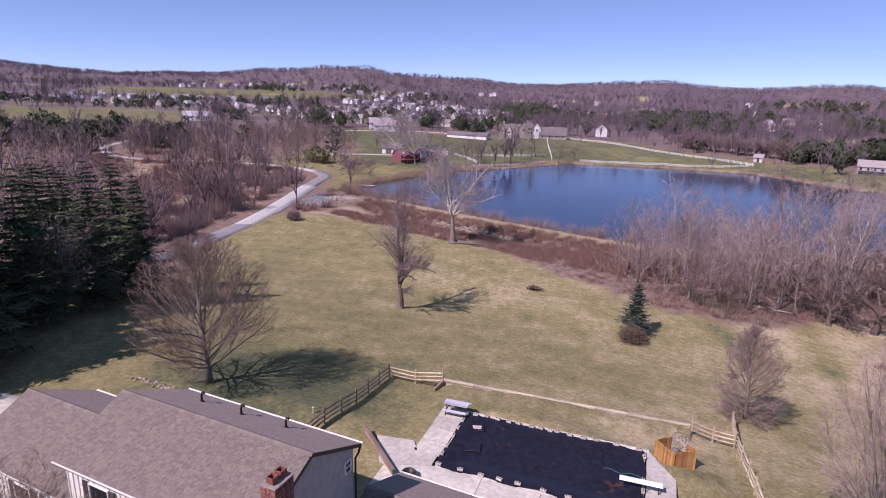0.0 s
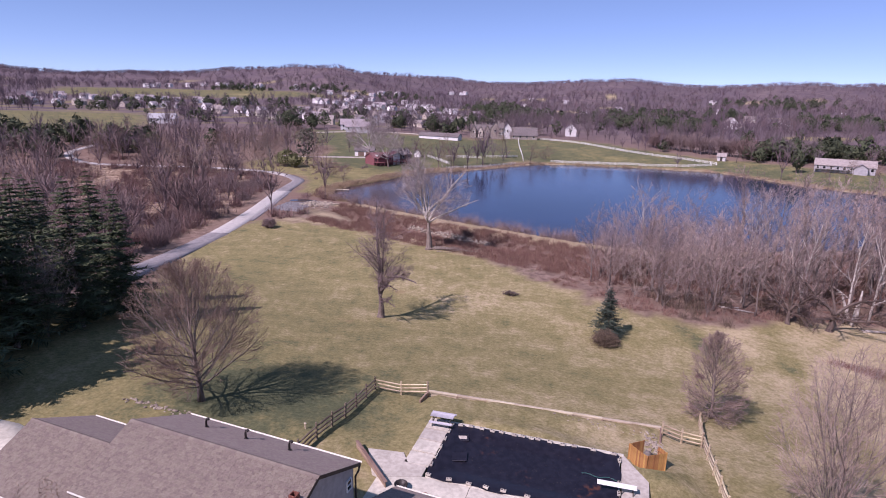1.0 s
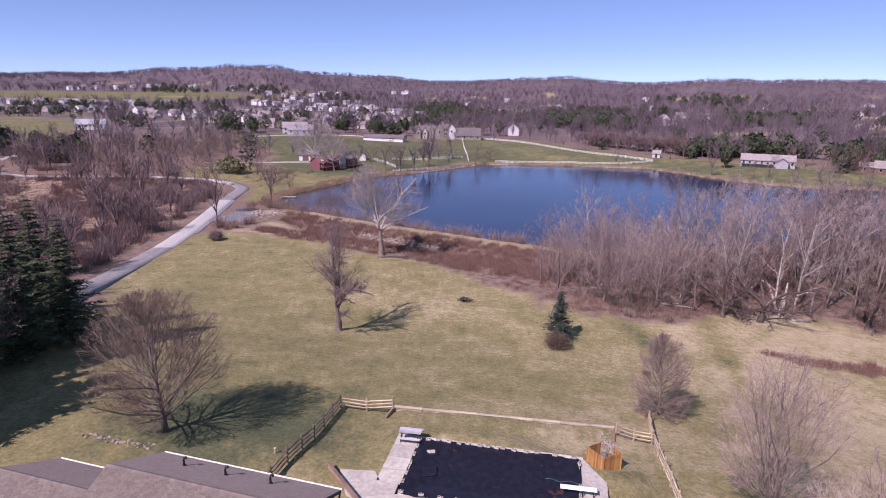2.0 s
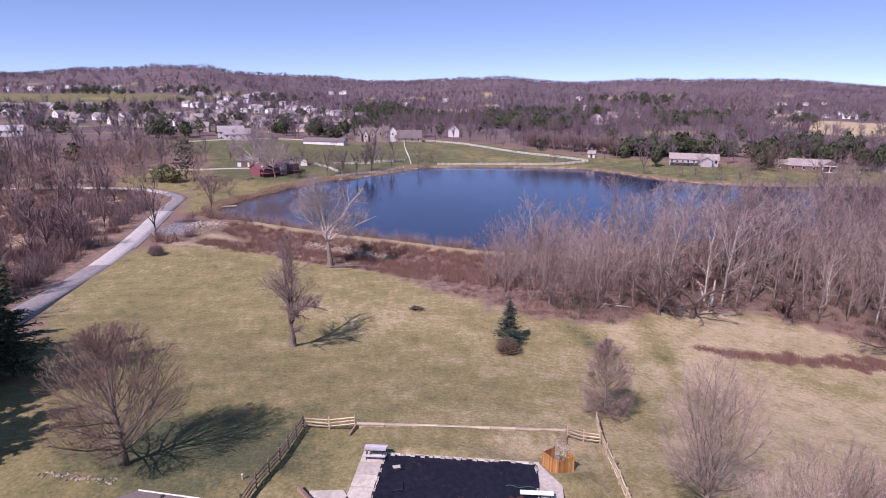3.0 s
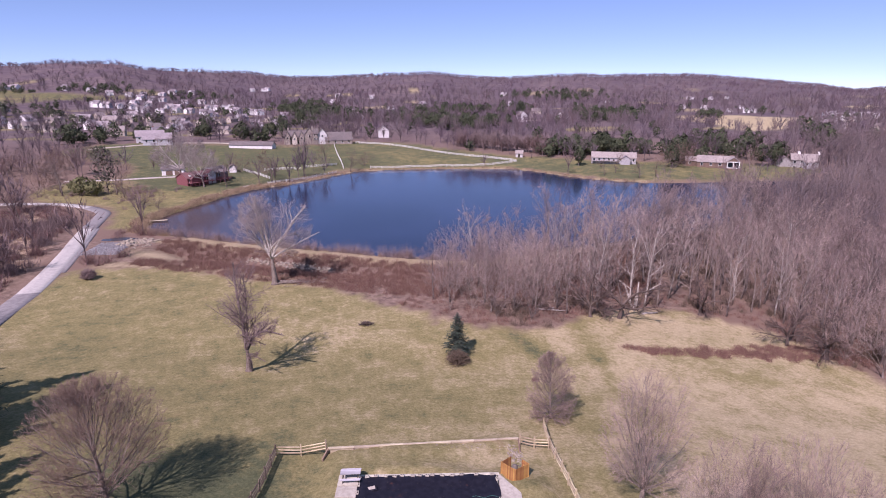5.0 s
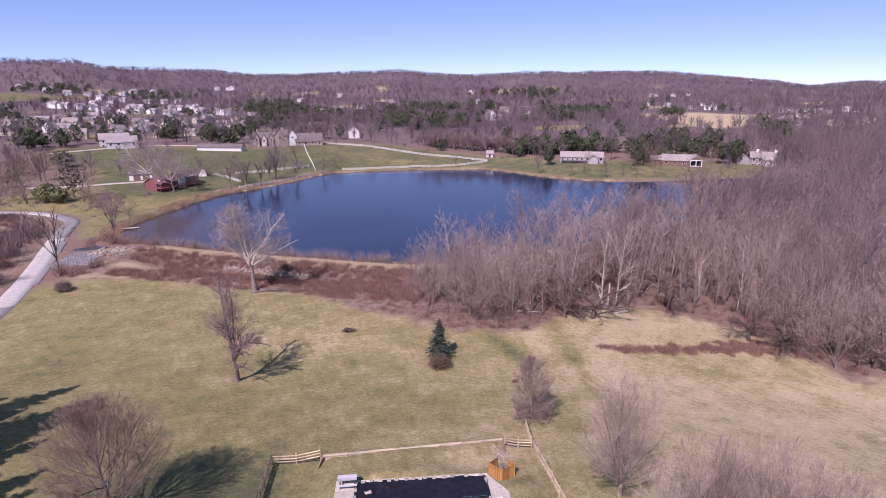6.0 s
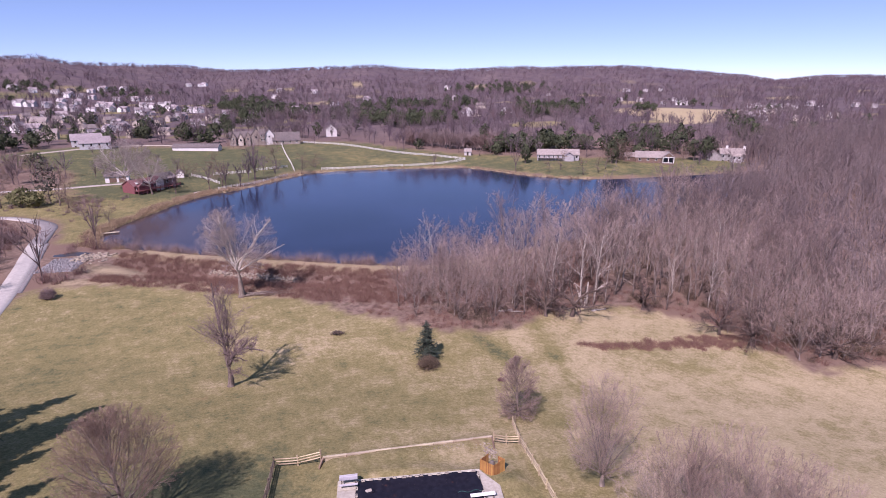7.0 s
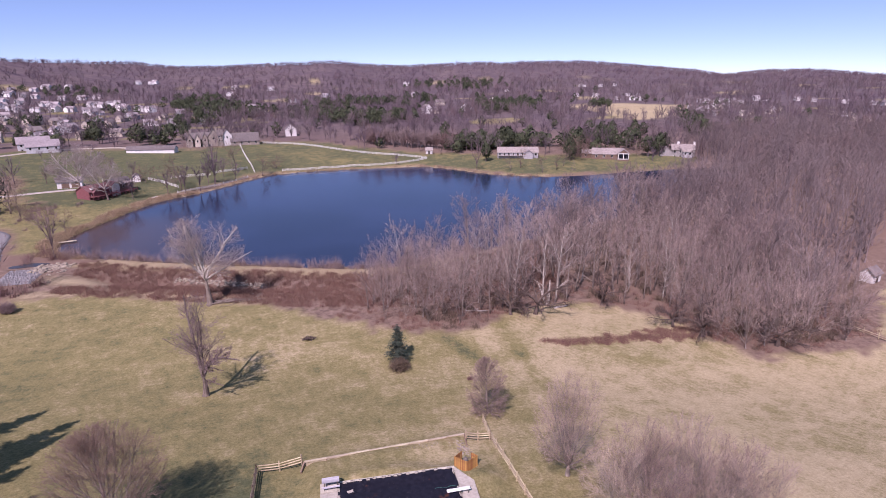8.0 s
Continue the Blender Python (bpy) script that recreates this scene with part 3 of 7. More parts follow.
def grow_tree(seed, height, trunk_r, counts, fork=0.25, leader=True, spread=(30, 60), limb=0.42, gnarl=0.16, rise=0.10, twig=0.03, lean=(0, 0), light=False, part_at=(24, 58), droop=0.0, round_top=False, limbs=None, fan=1.0, reach=(0.30, 0.52), hull=None, thin=3):
    """Trunk and crown of a leafless tree: limbs, branches, sprays and twigs, each level thinner."""
    rng = random.Random(seed)
    trunk, crown = Geo(), Geo()
    sides, segs = ((6, 3, 3, 3), (7, 4, 2, 1)) if light else ((8, 5, 3, 3), (9, 6, 4, 2))

    def room(p, d):
        """How far from p along d the crown's outline lies."""
        zc, w, h = hull
        a, b = Vector((p.x / w, p.y / w, (p.z - zc) / h)), Vector((d.x / w, d.y / w, d.z / h))
        bb, ab = b.dot(b), a.dot(b)
        q = ab * ab - bb * (a.dot(a) - 1)
        return max((-ab + math.sqrt(q)) / bb, 0.25) if q > 0 else 0.25

    def bough(p, d, length, r, level, bend=Vector()):
        n = segs[level] if level < 4 else 1
        g = gnarl * ((0.45 if leader else 0.3) if level == 0 else 1.0)
        pts, radii, ways = [p], [r], [d]
        for i in range(n):
            lift = rise * (0.4 if level == 0 else 1.0) - (droop * i / n if level in (1, 2) else 0)
            d = (d + bend + Vector((rng.gauss(0, g), rng.gauss(0, g), rng.gauss(0, g) + lift))).normalized()
            p = p + d * (length / n)
            pts.append(p)
            ways.append(d)
            radii.append(r * (1 - (0.86 if level == 0 and leader else 0.72) * (i + 1) / n))
        if level == 0:
            radii[0] *= 1.35
        if level <= 3 and not (level >= thin and light):
            (trunk if level == 0 else crown).tube(pts, radii, sides[level], 1 if level > 2 else 0, cap=level == 0)
        else:
            crown.blade(pts[0], pts[-1], max(twig, r * 2), Vector((rng.gauss(0, 1), rng.gauss(0, 1), rng.gauss(0, 1))).normalized(), 1)
        if level + 1 > len(counts):
            return
        if level == 0 and limbs:
            for t, dx, dy, dz, ln, rr, bx, bz in limbs:
                q = min(t * n, n - 0.001)
                bough(pts[int(q)].lerp(pts[int(q) + 1], q - int(q)), Vector((dx, dy, dz)).normalized(), ln, rr, 1, Vector((bx, 0, bz)))
            return
        k = counts[level]
        for j in range(k):
            t = fork + (1 - fork) * ((j + rng.random()) / k) ** (1.45 if hull else 1.0) if level == 0 else 0.18 + 0.82 * (j + rng.random()) / k
            if level == 0 and not leader:
                t = 0.80 + 0.20 * rng.random()
            q = min(t * n, n - 0.001)
            i = int(q)
            at = pts[i].lerp(pts[i + 1], q - i)
            rr = (radii[i] + (radii[i + 1] - radii[i]) * (q - i))
            a = radians(spread[0] + (spread[1] - spread[0]) * rng.random() ** fan) if level == 0 else radians(rng.uniform(*part_at))
            if level == 0 and leader and hull:
                a = radians(spread[1] + (spread[0] - spread[1]) * (t - fork) / (1 - fork)) * rng.uniform(0.75, 1.15)
                ln = 0
            elif level == 0 and leader:
                tt = (t - fork) / (1 - fork)
                ln = height * limb * ((0.35 + 0.85 * math.sin(math.pi * (0.12 + 0.68 * tt))) if round_top else (1.15 - 0.75 * tt)) * rng.uniform(0.7, 1.1)
            elif level == 0:
                ln = (height - length) * rng.uniform(0.82, 1.12)
            else:
                ln = length * rng.uniform(*reach) * (1.15 - 0.55 * t)
            way = turned(ways[i + 1], a, rng)
            if hull and level == 0:
                az = j * 2.39996 + rng.gauss(0, 0.15)
                out = Vector((math.cos(az), math.sin(az), 0))
                out = (out - ways[i + 1] * out.dot(ways[i + 1])).normalized()
                way = (ways[i + 1] * math.cos(a) + out * math.sin(a)).normalized()
            if hull:
                ln = room(at, way) * rng.uniform(0.86, 1.02) if level == 0 else min(ln, room(at, way) * rng.uniform(0.85, 1.05))
            bough(at, way, ln, max(rr * (rng.uniform(0.30, 0.46) if hull else rng.uniform(0.42, 0.62)), 0.011), level + 1)

    bough(Vector((0, 0, -0.25)), Vector((lean[0], lean[1], 1)).normalized(), height if leader else height * fork, trunk_r, 0)
    return trunk, crown


def bare_tree(name, m, label, category, trunk, crown, bark, twigs, group="", limb=None):
    ob = thing(name, m, label, category, group)
    part("trunk", trunk, bark, ob, smooth=True)
    part("crown", crown, [limb or bark, twigs], ob)
    return ob


def at_ground(x, y, turn=0.0, size=1.0, sink=0.0):
    return pose(x, y, gz(x, y) - sink, 0, 0, turn) @ Matrix.Scale(size, 4)


def conifer(seed, height, width, whorls, sprays, blades, droop, needle_w, bare=0.06, ragged=0.25):
    """Trunk and layered sprays of needles."""
    rng = random.Random(seed)
    trunk, crown = Geo(), Geo()
    trunk.tube([Vector((0, 0, -0.3)), Vector((rng.gauss(0, 0.1), rng.gauss(0, 0.1), height * 0.5)), Vector((0, 0, height))], [height * 0.018, height * 0.011, 0.02], 7)
    for w in range(whorls):
        t = bare + (1 - bare) * (w + rng.random() * 0.7) / whorls
        z = t * height
        reach = width / 2 * (1 - t) ** 0.8 * (0.55 + 0.45 * min(1, t / 0.16)) + 0.12
        turn = rng.random() * 6.28
        for k in range(sprays):
            a = turn + 6.283 * k / sprays + rng.gauss(0, 0.25)
            ln = reach * rng.uniform(1 - 2 * ragged, 1 + ragged)
            out = Vector((math.cos(a), math.sin(a), 0))
            tip = Vector((0, 0, z)) + out * ln + Vector((0, 0, ln * rng.uniform(0.05, 0.25) - droop * ln))
            base = Vector((0, 0, z))
            trunk.blade(base, tip, 0.06, Vector((0, 0, 1)))
            side = Vector((-out.y, out.x, 0))
            for b in range(blades):
                f = 0.15 + 0.85 * (b + rng.random()) / blades
                p = base.lerp(tip, f)
                s = 1 if b % 2 else -1
                d = (out * rng.uniform(0.2, 0.9) + side * s * rng.uniform(0.4, 1.0) + Vector((0, 0, rng.uniform(-0.5, 0.25)))).normalized()
                crown.blade(p, p + d * ln * rng.uniform(0.22, 0.45) * (1.2 - 0.5 * f), needle_w, Vector((rng.gauss(0, 0.5), rng.gauss(0, 0.5), 1)).normalized().cross(d))
    return trunk, crown


# the round-headed tree beside the house
t_, c_ = grow_tree(11, 10.4, 0.29, (46, 13, 10, 5), fork=0.14, leader=True, spread=(12, 70), gnarl=0.08, rise=0.06, twig=0.028, part_at=(16, 46), light=True, reach=(0.38, 0.60), hull=(6.7, 6.0, 5.9))
bare_tree("maple_tree", at_ground(-27.3, 34.0, 30, 0.92), "leafless round-headed maple with dense fine twigs on the lawn", "tree", t_, c_, BARK, TWIG)
# the gnarled tree in the middle of the lawn
t_, c_ = grow_tree(33, 3.9, 0.56, (0, 20, 13, 9), fork=1.0, leader=False, gnarl=0.14, rise=0.02, twig=0.046, lean=(0.17, 0.0), droop=0.08, reach=(0.28, 0.52), hull=(9.3, 4.8, 7.6),
                   limbs=((0.97, -0.13, 0.0, 1, 12.6, 0.31, 0.012, 0.07), (0.97, 0.30, 0.05, 1, 7.2, 0.30, 0.06, -0.16), (0.98, 0.10, 0.2, 1, 10.6, 0.18, 0.0, 0.06), (0.75, 0.6, -0.3, 0.8, 4.8, 0.09, 0.05, -0.24), (0.97, 0.26, -0.3, 1, 6.0, 0.16, 0.05, -0.14), (0.97, -0.3, -0.1, 1, 7.4, 0.13, 0.03, 0.08)))
bare_tree("gnarled_tree", at_ground(-23.9, 68.4, 0), "old gnarled leafless tree with crooked limbs on the open lawn", "tree", t_, c_, BARK, TWIG_MAUVE)
# the pale sycamore at the dam
t_, c_ = grow_tree(37, 6.4, 0.74, (0, 17, 11, 7), fork=1.0, leader=False, gnarl=0.15, rise=0.02, twig=0.058, droop=0.05, lean=(0.06, 0), reach=(0.36, 0.62), hull=(12.8, 8.6, 7.6),
                   limbs=((0.97, -0.42, 0.05, 1, 14.0, 0.36, 0.03, 0.03), (0.97, 0.55, 0.0, 0.9, 13.5, 0.34, 0.03, -0.02), (0.98, 0.05, 0.3, 1, 13.0, 0.24, 0.0, 0.02), (0.94, -0.75, 0.1, 0.8, 11.0, 0.24, 0.0, 0.03), (0.92, 0.9, -0.1, 0.75, 11.5, 0.24, 0.0, 0.01), (0.92, 0.0, -0.6, 0.9, 9.5, 0.2, 0.0, -0.02), (0.97, 0.2, 0.1, 1.0, 13.0, 0.2, -0.02, 0.03), (0.95, -0.3, 0.6, 0.8, 10.5, 0.2, 0.0, 0.0)))
sycamore = bare_tree("sycamore_tree", at_ground(-27.4, 110.5, 0), "tall leafless sycamore with dark trunk and pale limbs by the dam", "tree", t_, c_, BARK, TWIG_PALE, limb=BARK_PALE)
# the low tree by the fence corner
t_, c_ = grow_tree(44, 8.2, 0.16, (60, 13, 9, 4), fork=0.05, leader=True, spread=(8, 84), gnarl=0.07, rise=0.05, twig=0.022, part_at=(16, 48), light=True, reach=(0.38, 0.60), hull=(2.9, 3.0, 5.6))
bare_tree("small_tree", at_ground(14.5, 49.7, 0), "small leafless tree branched down to the grass beyond the fence", "tree", t_, c_, BARK, TWIG_THICKET)
# the open-crowned tree east of the pool, and a thicket beside it
t_, c_ = grow_tree(52, 11.0, 0.36, (26, 13, 9, 4), fork=0.16, leader=False, spread=(2, 74), gnarl=0.13, rise=0.07, twig=0.025, part_at=(16, 44), light=True, reach=(0.34, 0.56), hull=(5.9, 4.4, 6.8))
bare_tree("open_tree", at_ground(17.0, 31.6, 70), "leafless open-crowned tree beside the pool yard fence", "tree", t_, c_, BARK_WOOD, TWIG_THICKET)
t_, c_ = grow_tree(57, 8.6, 0.10, (26, 11, 8, 4), fork=0.05, leader=False, spread=(3, 58), gnarl=0.07, rise=0.07, twig=0.022, light=True, part_at=(12, 38), hull=(3.8, 4.2, 4.8))
thicket = bare_tree("thicket_tree", at_ground(21.5, 25.0, 0, 1.1), "leafless many-stemmed thicket tree at the edge of the field", "tree", t_, c_, BARK_WOOD, TWIG_THICKET, "trees of the thicket")
for x, y, a, s in ((18.2, 24.0, 40, 0.85), (26.5, 24.5, 80, 1.05), (25.0, 20.5, 150, 1.05), (30.8, 23.0, 220, 0.85), (20.0, 20.0, 300, 0.85), (29.5, 18.5, 20, 0.95), (24.0, 27.2, 250, 0.75)):
    copy_thing(thicket, at_ground(x, y, a, s))
# the small bare tree in front of the house
t_, c_ = grow_tree(61, 8.8, 0.13, (28, 12, 8, 4), fork=0.3, leader=False, spread=(4, 34), gnarl=0.10, rise=0.06, twig=0.03, light=True)
bare_tree("ornamental_tree", at_ground(-21.0, 14.0, 0, 0.74), "small leafless ornamental tree by the front wall", "tree", t_, c_, BARK, TWIG)

# spruces and pines west of the house
t_, c_ = conifer(71, 16.4, 7.8, 30, 9, 26, 0.20, 0.22, ragged=0.38)
spruce = thing("spruce_tree", at_ground(-49.7, 45.6, 0), "tall dark green spruce with drooping sprays at the lawn's edge", "tree", "spruces by the lawn")
part("trunk", t_, BARK, spruce)
part("crown", c_, NEEDLE, spruce)
for x, y, a, s in ((-51.5, 40.5, 40, 0.93), (-55.6, 54.6, 100, 1.02), (-57.5, 46.5, 200, 0.98), (-54.5, 36.5, 260, 0.9), (-58.5, 39.0, 310, 1.0), (-60.5, 33.0, 140, 0.85), (-67.0, 58.0, 170, 0.9), (-51.0, 29.5, 20, 1.1), (-56.0, 30.0, 250, 0.95), (-47.5, 27.0, 130, 1.0), (-49.0, 50.9, 75, 0.92), (-44.5, 29.0, 35, 0.9), (-49.8, 38.2, 80, 0.95), (-62.0, 52.0, 20, 0.95), (-50.5, 34.5, 60, 0.9), (-53.0, 33.5, 190, 1.1), (-57.0, 25.0, 280, 0.95), (-46.5, 23.5, 20, 0.9), (-46.5, 31.0, 110, 1.0), (-44.5, 25.5, 160, 0.95), (-49.5, 22.5, 230, 1.05)):
    copy_thing(spruce, at_ground(x, y, a, s))
t_, c_ = conifer(77, 4.6, 3.6, 18, 9, 16, 0.02, 0.16, bare=0.05, ragged=0.3)
ob = thing("young_pine", at_ground(-56.1, 41.6, 30), "young yellow-green pine in front of the dark spruces", "tree")
part("trunk", t_, BARK, ob)
part("crown", c_, surface("needles_yellow_green", (0.075, 0.085, 0.030), (0.16, 0.17, 0.065), 3, vary="island", bump=0), ob)
t_, c_ = grow_tree(66, 9.0, 0.11, (18, 9, 6, 4), fork=0.1, leader=False, spread=(4, 40), gnarl=0.09, rise=0.06, twig=0.04, light=True)
bare_tree("bare_sapling", at_ground(-50.0, 41.7, 0), "slender leafless tree standing among the spruces", "tree", t_, c_, BARK, TWIG_MAUVE)
# the small blue-green spruce on the lawn, with a brown shrub at its foot
t_, c_ = conifer(83, 7.2, 4.5, 28, 10, 18, 0.06, 0.13, bare=0.06, ragged=0.30)
ob = thing("small_spruce", at_ground(6.6, 72.4, 0), "small blue-green spruce standing alone on the lawn", "tree")
part("trunk", t_, BARK, ob)
part("crown", c_, NEEDLE_BLUE, ob)


def shrub(seed, width, height, stems, twigs, w=0.02):
    rng = random.Random(seed)
    g = Geo()
    for i in range(stems):
        a, o = rng.random() * 6.283, math.sqrt(rng.random())
        d = Vector((math.cos(a) * o * width * 0.5, math.sin(a) * o * width * 0.5, height * rng.uniform(0.6, 1.0) * math.sqrt(1.04 - o * o)))
        base = Vector((d.x * 0.3, d.y * 0.3, -0.05))
        mid = base.lerp(d, 0.5) + Vector((0, 0, height * 0.08))
        g.tube([base, mid, d], [w, w * 0.7, w * 0.3], 3, cap=False)
        for k in range(twigs):
            p = mid.lerp(d, rng.random())
            q = p + Vector((rng.gauss(0, 1), rng.gauss(0, 1), rng.gauss(0.5, 0.7))).normalized() * height * rng.uniform(0.12, 0.3)
            g.blade(p, q, w * 1.6, Vector((rng.gauss(0, 1), rng.gauss(0, 1), rng.gauss(0, 1))).normalized())
    return g


BRUSH_RED = surface("red_brown_brush", (0.135, 0.070, 0.055), (0.28, 0.165, 0.13), 4, bump=0, vary="island")
SHRUB_BROWN = surface("dry_brown_shrub", (0.08, 0.055, 0.04), (0.19, 0.14, 0.10), 4, bump=0, vary="island")
for x, y, w, h, name, label, mt in ((6.2, 69.3, 4.1, 2.3, "brown_shrub", "low dense brown shrub at the foot of the spruce", SHRUB_BROWN),
                                    (-68.2, 118.0, 3.7, 2.7, "bare_bush", "leafless pinkish bush at the lawn's end by the lane", TWIG_MAUVE),
                                    (16.3, 62.4, 1.3, 0.5, "tiny_shrub", "tiny dry shrub in the grass", TWIG_RED),
                                    (-28.4, 18.6, 2.4, 1.6, "clipped_shrub", "dark evergreen shrub below the front windows", NEEDLE)):
    ob = thing(name, at_ground(x, y), label, "shrub")
    part("crown", shrub(int(w * 100), w, h, 420 if h > 1.5 and w < 5 else 140, 9), mt, ob)


# ---- bare woods between the field and the lake ----
WOOD_KINDS = []
for k, (h, r, n, f, sp, lm, gn, ld) in enumerate(((19, 0.25, (14, 6, 6, 3), 0.20, (16, 52), 0.36, 0.13, True), (16, 0.21, (14, 6, 6, 3), 0.15, (16, 56), 0.40, 0.15, True),
                                                  (20, 0.24, (14, 6, 6, 3), 0.25, (14, 46), 0.32, 0.12, True), (13, 0.17, (12, 6, 6, 3), 0.07, (5, 52), 0.42, 0.12, False), (16, 0.30, (12, 6, 6, 3), 0.12, (8, 60), 0.45, 0.17, False))):
    t_, c_ = grow_tree(100 + k, h, r, n, fork=f, spread=sp, limb=lm, gnarl=gn, rise=0.11, twig=0.075, leader=ld, light=True, round_top=True, part_at=(17, 50), lean=(0.06, 0.03))
    WOOD_KINDS.append((t_.mesh("trunk", BARK_WOOD, True), c_.mesh("crown", [BARK_WOOD, TWIG_WOOD])))
for k, (h, ld) in enumerate(((14, True), (13, False), (15, True))):
    t_, c_ = grow_tree(120 + k, h, 0.34, (15, 7, 5, 4), fork=0.16 if ld else 0.10, spread=(26, 76), limb=0.52, gnarl=0.20, rise=0.05, twig=0.13, leader=ld, light=True, round_top=True, part_at=(20, 56), droop=0.05)
    WOOD_KINDS.append((t_.mesh("trunk", BARK, True), c_.mesh("crown", [BARK, TWIG])))
PALE_TRUNKS = [WOOD_KINDS[0][0].copy(), WOOD_KINDS[1][0].copy()]
PALE_CROWNS = [WOOD_KINDS[0][1].copy(), WOOD_KINDS[1][1].copy()]
for me in PALE_TRUNKS:
    me.materials[0] = BARK_PALE
for me in PALE_CROWNS:
    me.materials[0] = BARK_PALE


def wood_tree(kind, x, y, turn, size, pale=False, group="bare trees of the wood", label=""):
    t_, c_ = WOOD_KINDS[kind]
    ob = thing("bare_tree", at_ground(x, y, turn, size), label or ("tall leafless tree with a pale trunk in the wood" if pale else "tall grey-brown leafless tree in the lakeside wood"), "tree", group)
    part("trunk", PALE_TRUNKS[kind % 2] if pale else t_, BARK, ob)
    part("crown", PALE_CROWNS[kind % 2] if pale else c_, TWIG_WOOD, ob)
    return ob


WOOD = outline([(2, 96), (14, 86), (24, 84.5), (35, 89), (46, 95), (60, 97), (66, 88), (72, 79), (73, 66), (84, 63), (97, 62), (111, 74), (131, 88), (154, 104), (175, 122), (190, 185), (150, 172), (100, 145), (58, 128), (30, 117), (12, 112)], 2)
rng = random.Random(7)
spots = [(34.2, 88.3, 4, 0.8), (47.5, 94.0, 0, 0.95), (50.5, 94.5, 1, 0.95), (63.5, 91.0, 1, 0.8), (66.5, 101, 2, 0.95), (69.0, 78.3, 3, 0.75), (74.0, 65.5, 4, 0.85), (82.5, 64.5, 3, 1.1), (89.7, 65.7, 4, 0.9), (96.0, 62.8, 3, 1.05), (15.7, 86.5, 3, 0.8), (21.8, 85.2, 3, 0.95), (78, 70, 4, 1.0), (72, 71, 3, 1.0), (86, 70, 4, 1.0)]
tries = 0
while len(spots) < 205 and tries < 14000:
    tries += 1
    x, y = rng.uniform(2, 112), rng.uniform(60, 150)
    inside = signed(WOOD, np.array([x]), np.array([y]))[0]
    if inside > -0.5 or signed(LAKE_LINE, np.array([x]), np.array([y]))[0] < 4:
        continue
    gap = (2.9 if x < 50 else 3.6) if x < 105 else 7.5
    if any((x - q[0]) ** 2 + (y - q[1]) ** 2 < gap * gap for q in spots):
        continue
    edge = x < 30
    spots.append((x, y, rng.choice((3, 4, 1)) if edge else rng.choice((0, 1, 2, 0, 1, 4)), rng.uniform(0.65, 0.95) if edge else rng.uniform(0.72, 1.05)))
for i, (x, y, k, s) in enumerate(spots):
    wood_tree(k, x, y, rng.uniform(0, 360), s * 0.93, pale=k < 2 and i % 9 == 1)

# dark old trees that lean out of the wood over the grass
t_, c_ = grow_tree(91, 3.0, 0.55, (0, 13, 9, 6), fork=1.0, leader=False, gnarl=0.17, rise=0.0, twig=0.05, lean=(0.12, -0.1), droop=0.10, reach=(0.28, 0.5),
                   limbs=((0.97, -0.3, 0.0, 1, 8.0, 0.3, 0.0, 0.03), (0.96, 0.5, -0.1, 0.9, 8.0, 0.28, 0.04, -0.02), (0.8, 0.95, -0.4, 0.35, 7.5, 0.2, 0.02, -0.06), (0.75, -0.8, -0.6, 0.4, 6.0, 0.16, -0.02, -0.10), (0.9, 0.1, -0.8, 0.7, 6.5, 0.18, 0.0, -0.05), (0.98, 0.1, 0.3, 1, 8.0, 0.22, 0.0, 0.02)))
leaning = bare_tree("leaning_tree", at_ground(39.5, 87.6, 0), "dark old leafless tree leaning out over the grass", "tree", t_, c_, BARK_DARK, TWIG_DARK, "dark old trees at the wood's edge")
for x, y, a, s in ((34.0, 88.0, 130, 0.8), (66.5, 77.5, 200, 0.75), (69.5, 72.0, 250, 0.9), (81.0, 65.0, 300, 0.9), (58.0, 91.5, 80, 0.8)):
    copy_thing(leaning, at_ground(x, y, a, s))

# the split snag with its fallen log, and another log by the grass
SNAGS = []
for a, ln, ti in ((0.3, 6.0, 0.03), (1.1, 3.4, 0.18), (2.0, 5.2, 0.55), (4.2, 2.4, 0.30)):
    d = Vector((math.cos(a) * ti, math.sin(a) * ti, 1)).normalized()
    SNAG = Geo()
    SNAGS.append(SNAG)
    SNAG.tube([Vector((0.3 * math.cos(a), 0.3 * math.sin(a), -0.3)) + d * ln * q for q in (0, 0.35, 0.7, 1.0)], [0.34, 0.27, 0.20, 0.09], 7)
ob = thing("dead_snag", at_ground(44.8, 92.6), "broken pale dead tree trunks standing at the wood's edge", "dead tree")
for SNAG in SNAGS:
    part("stem", SNAG, BARK_PALE, ob, smooth=True)
for x, y, a, ln, r in ((47.0, 90.6, 10, 3.6, 0.24), (27.5, 90.5, -12, 4.6, 0.16), (26.5, 91.3, 8, 3.0, 0.13)):
    g = Geo()
    g.tube([Vector((ln * (q - 0.5), 0.12 * math.sin(q * 5), r * 0.8)) for q in (0, 0.3, 0.6, 1)], [r, r * 0.95, r * 0.8, r * 0.6], 7)
    ob = thing("fallen_log", at_ground(x, y, a), "pale barkless log lying at the wood's edge", "log", "fallen logs")
    part("log", g, BARK_PALE, ob, smooth=True)
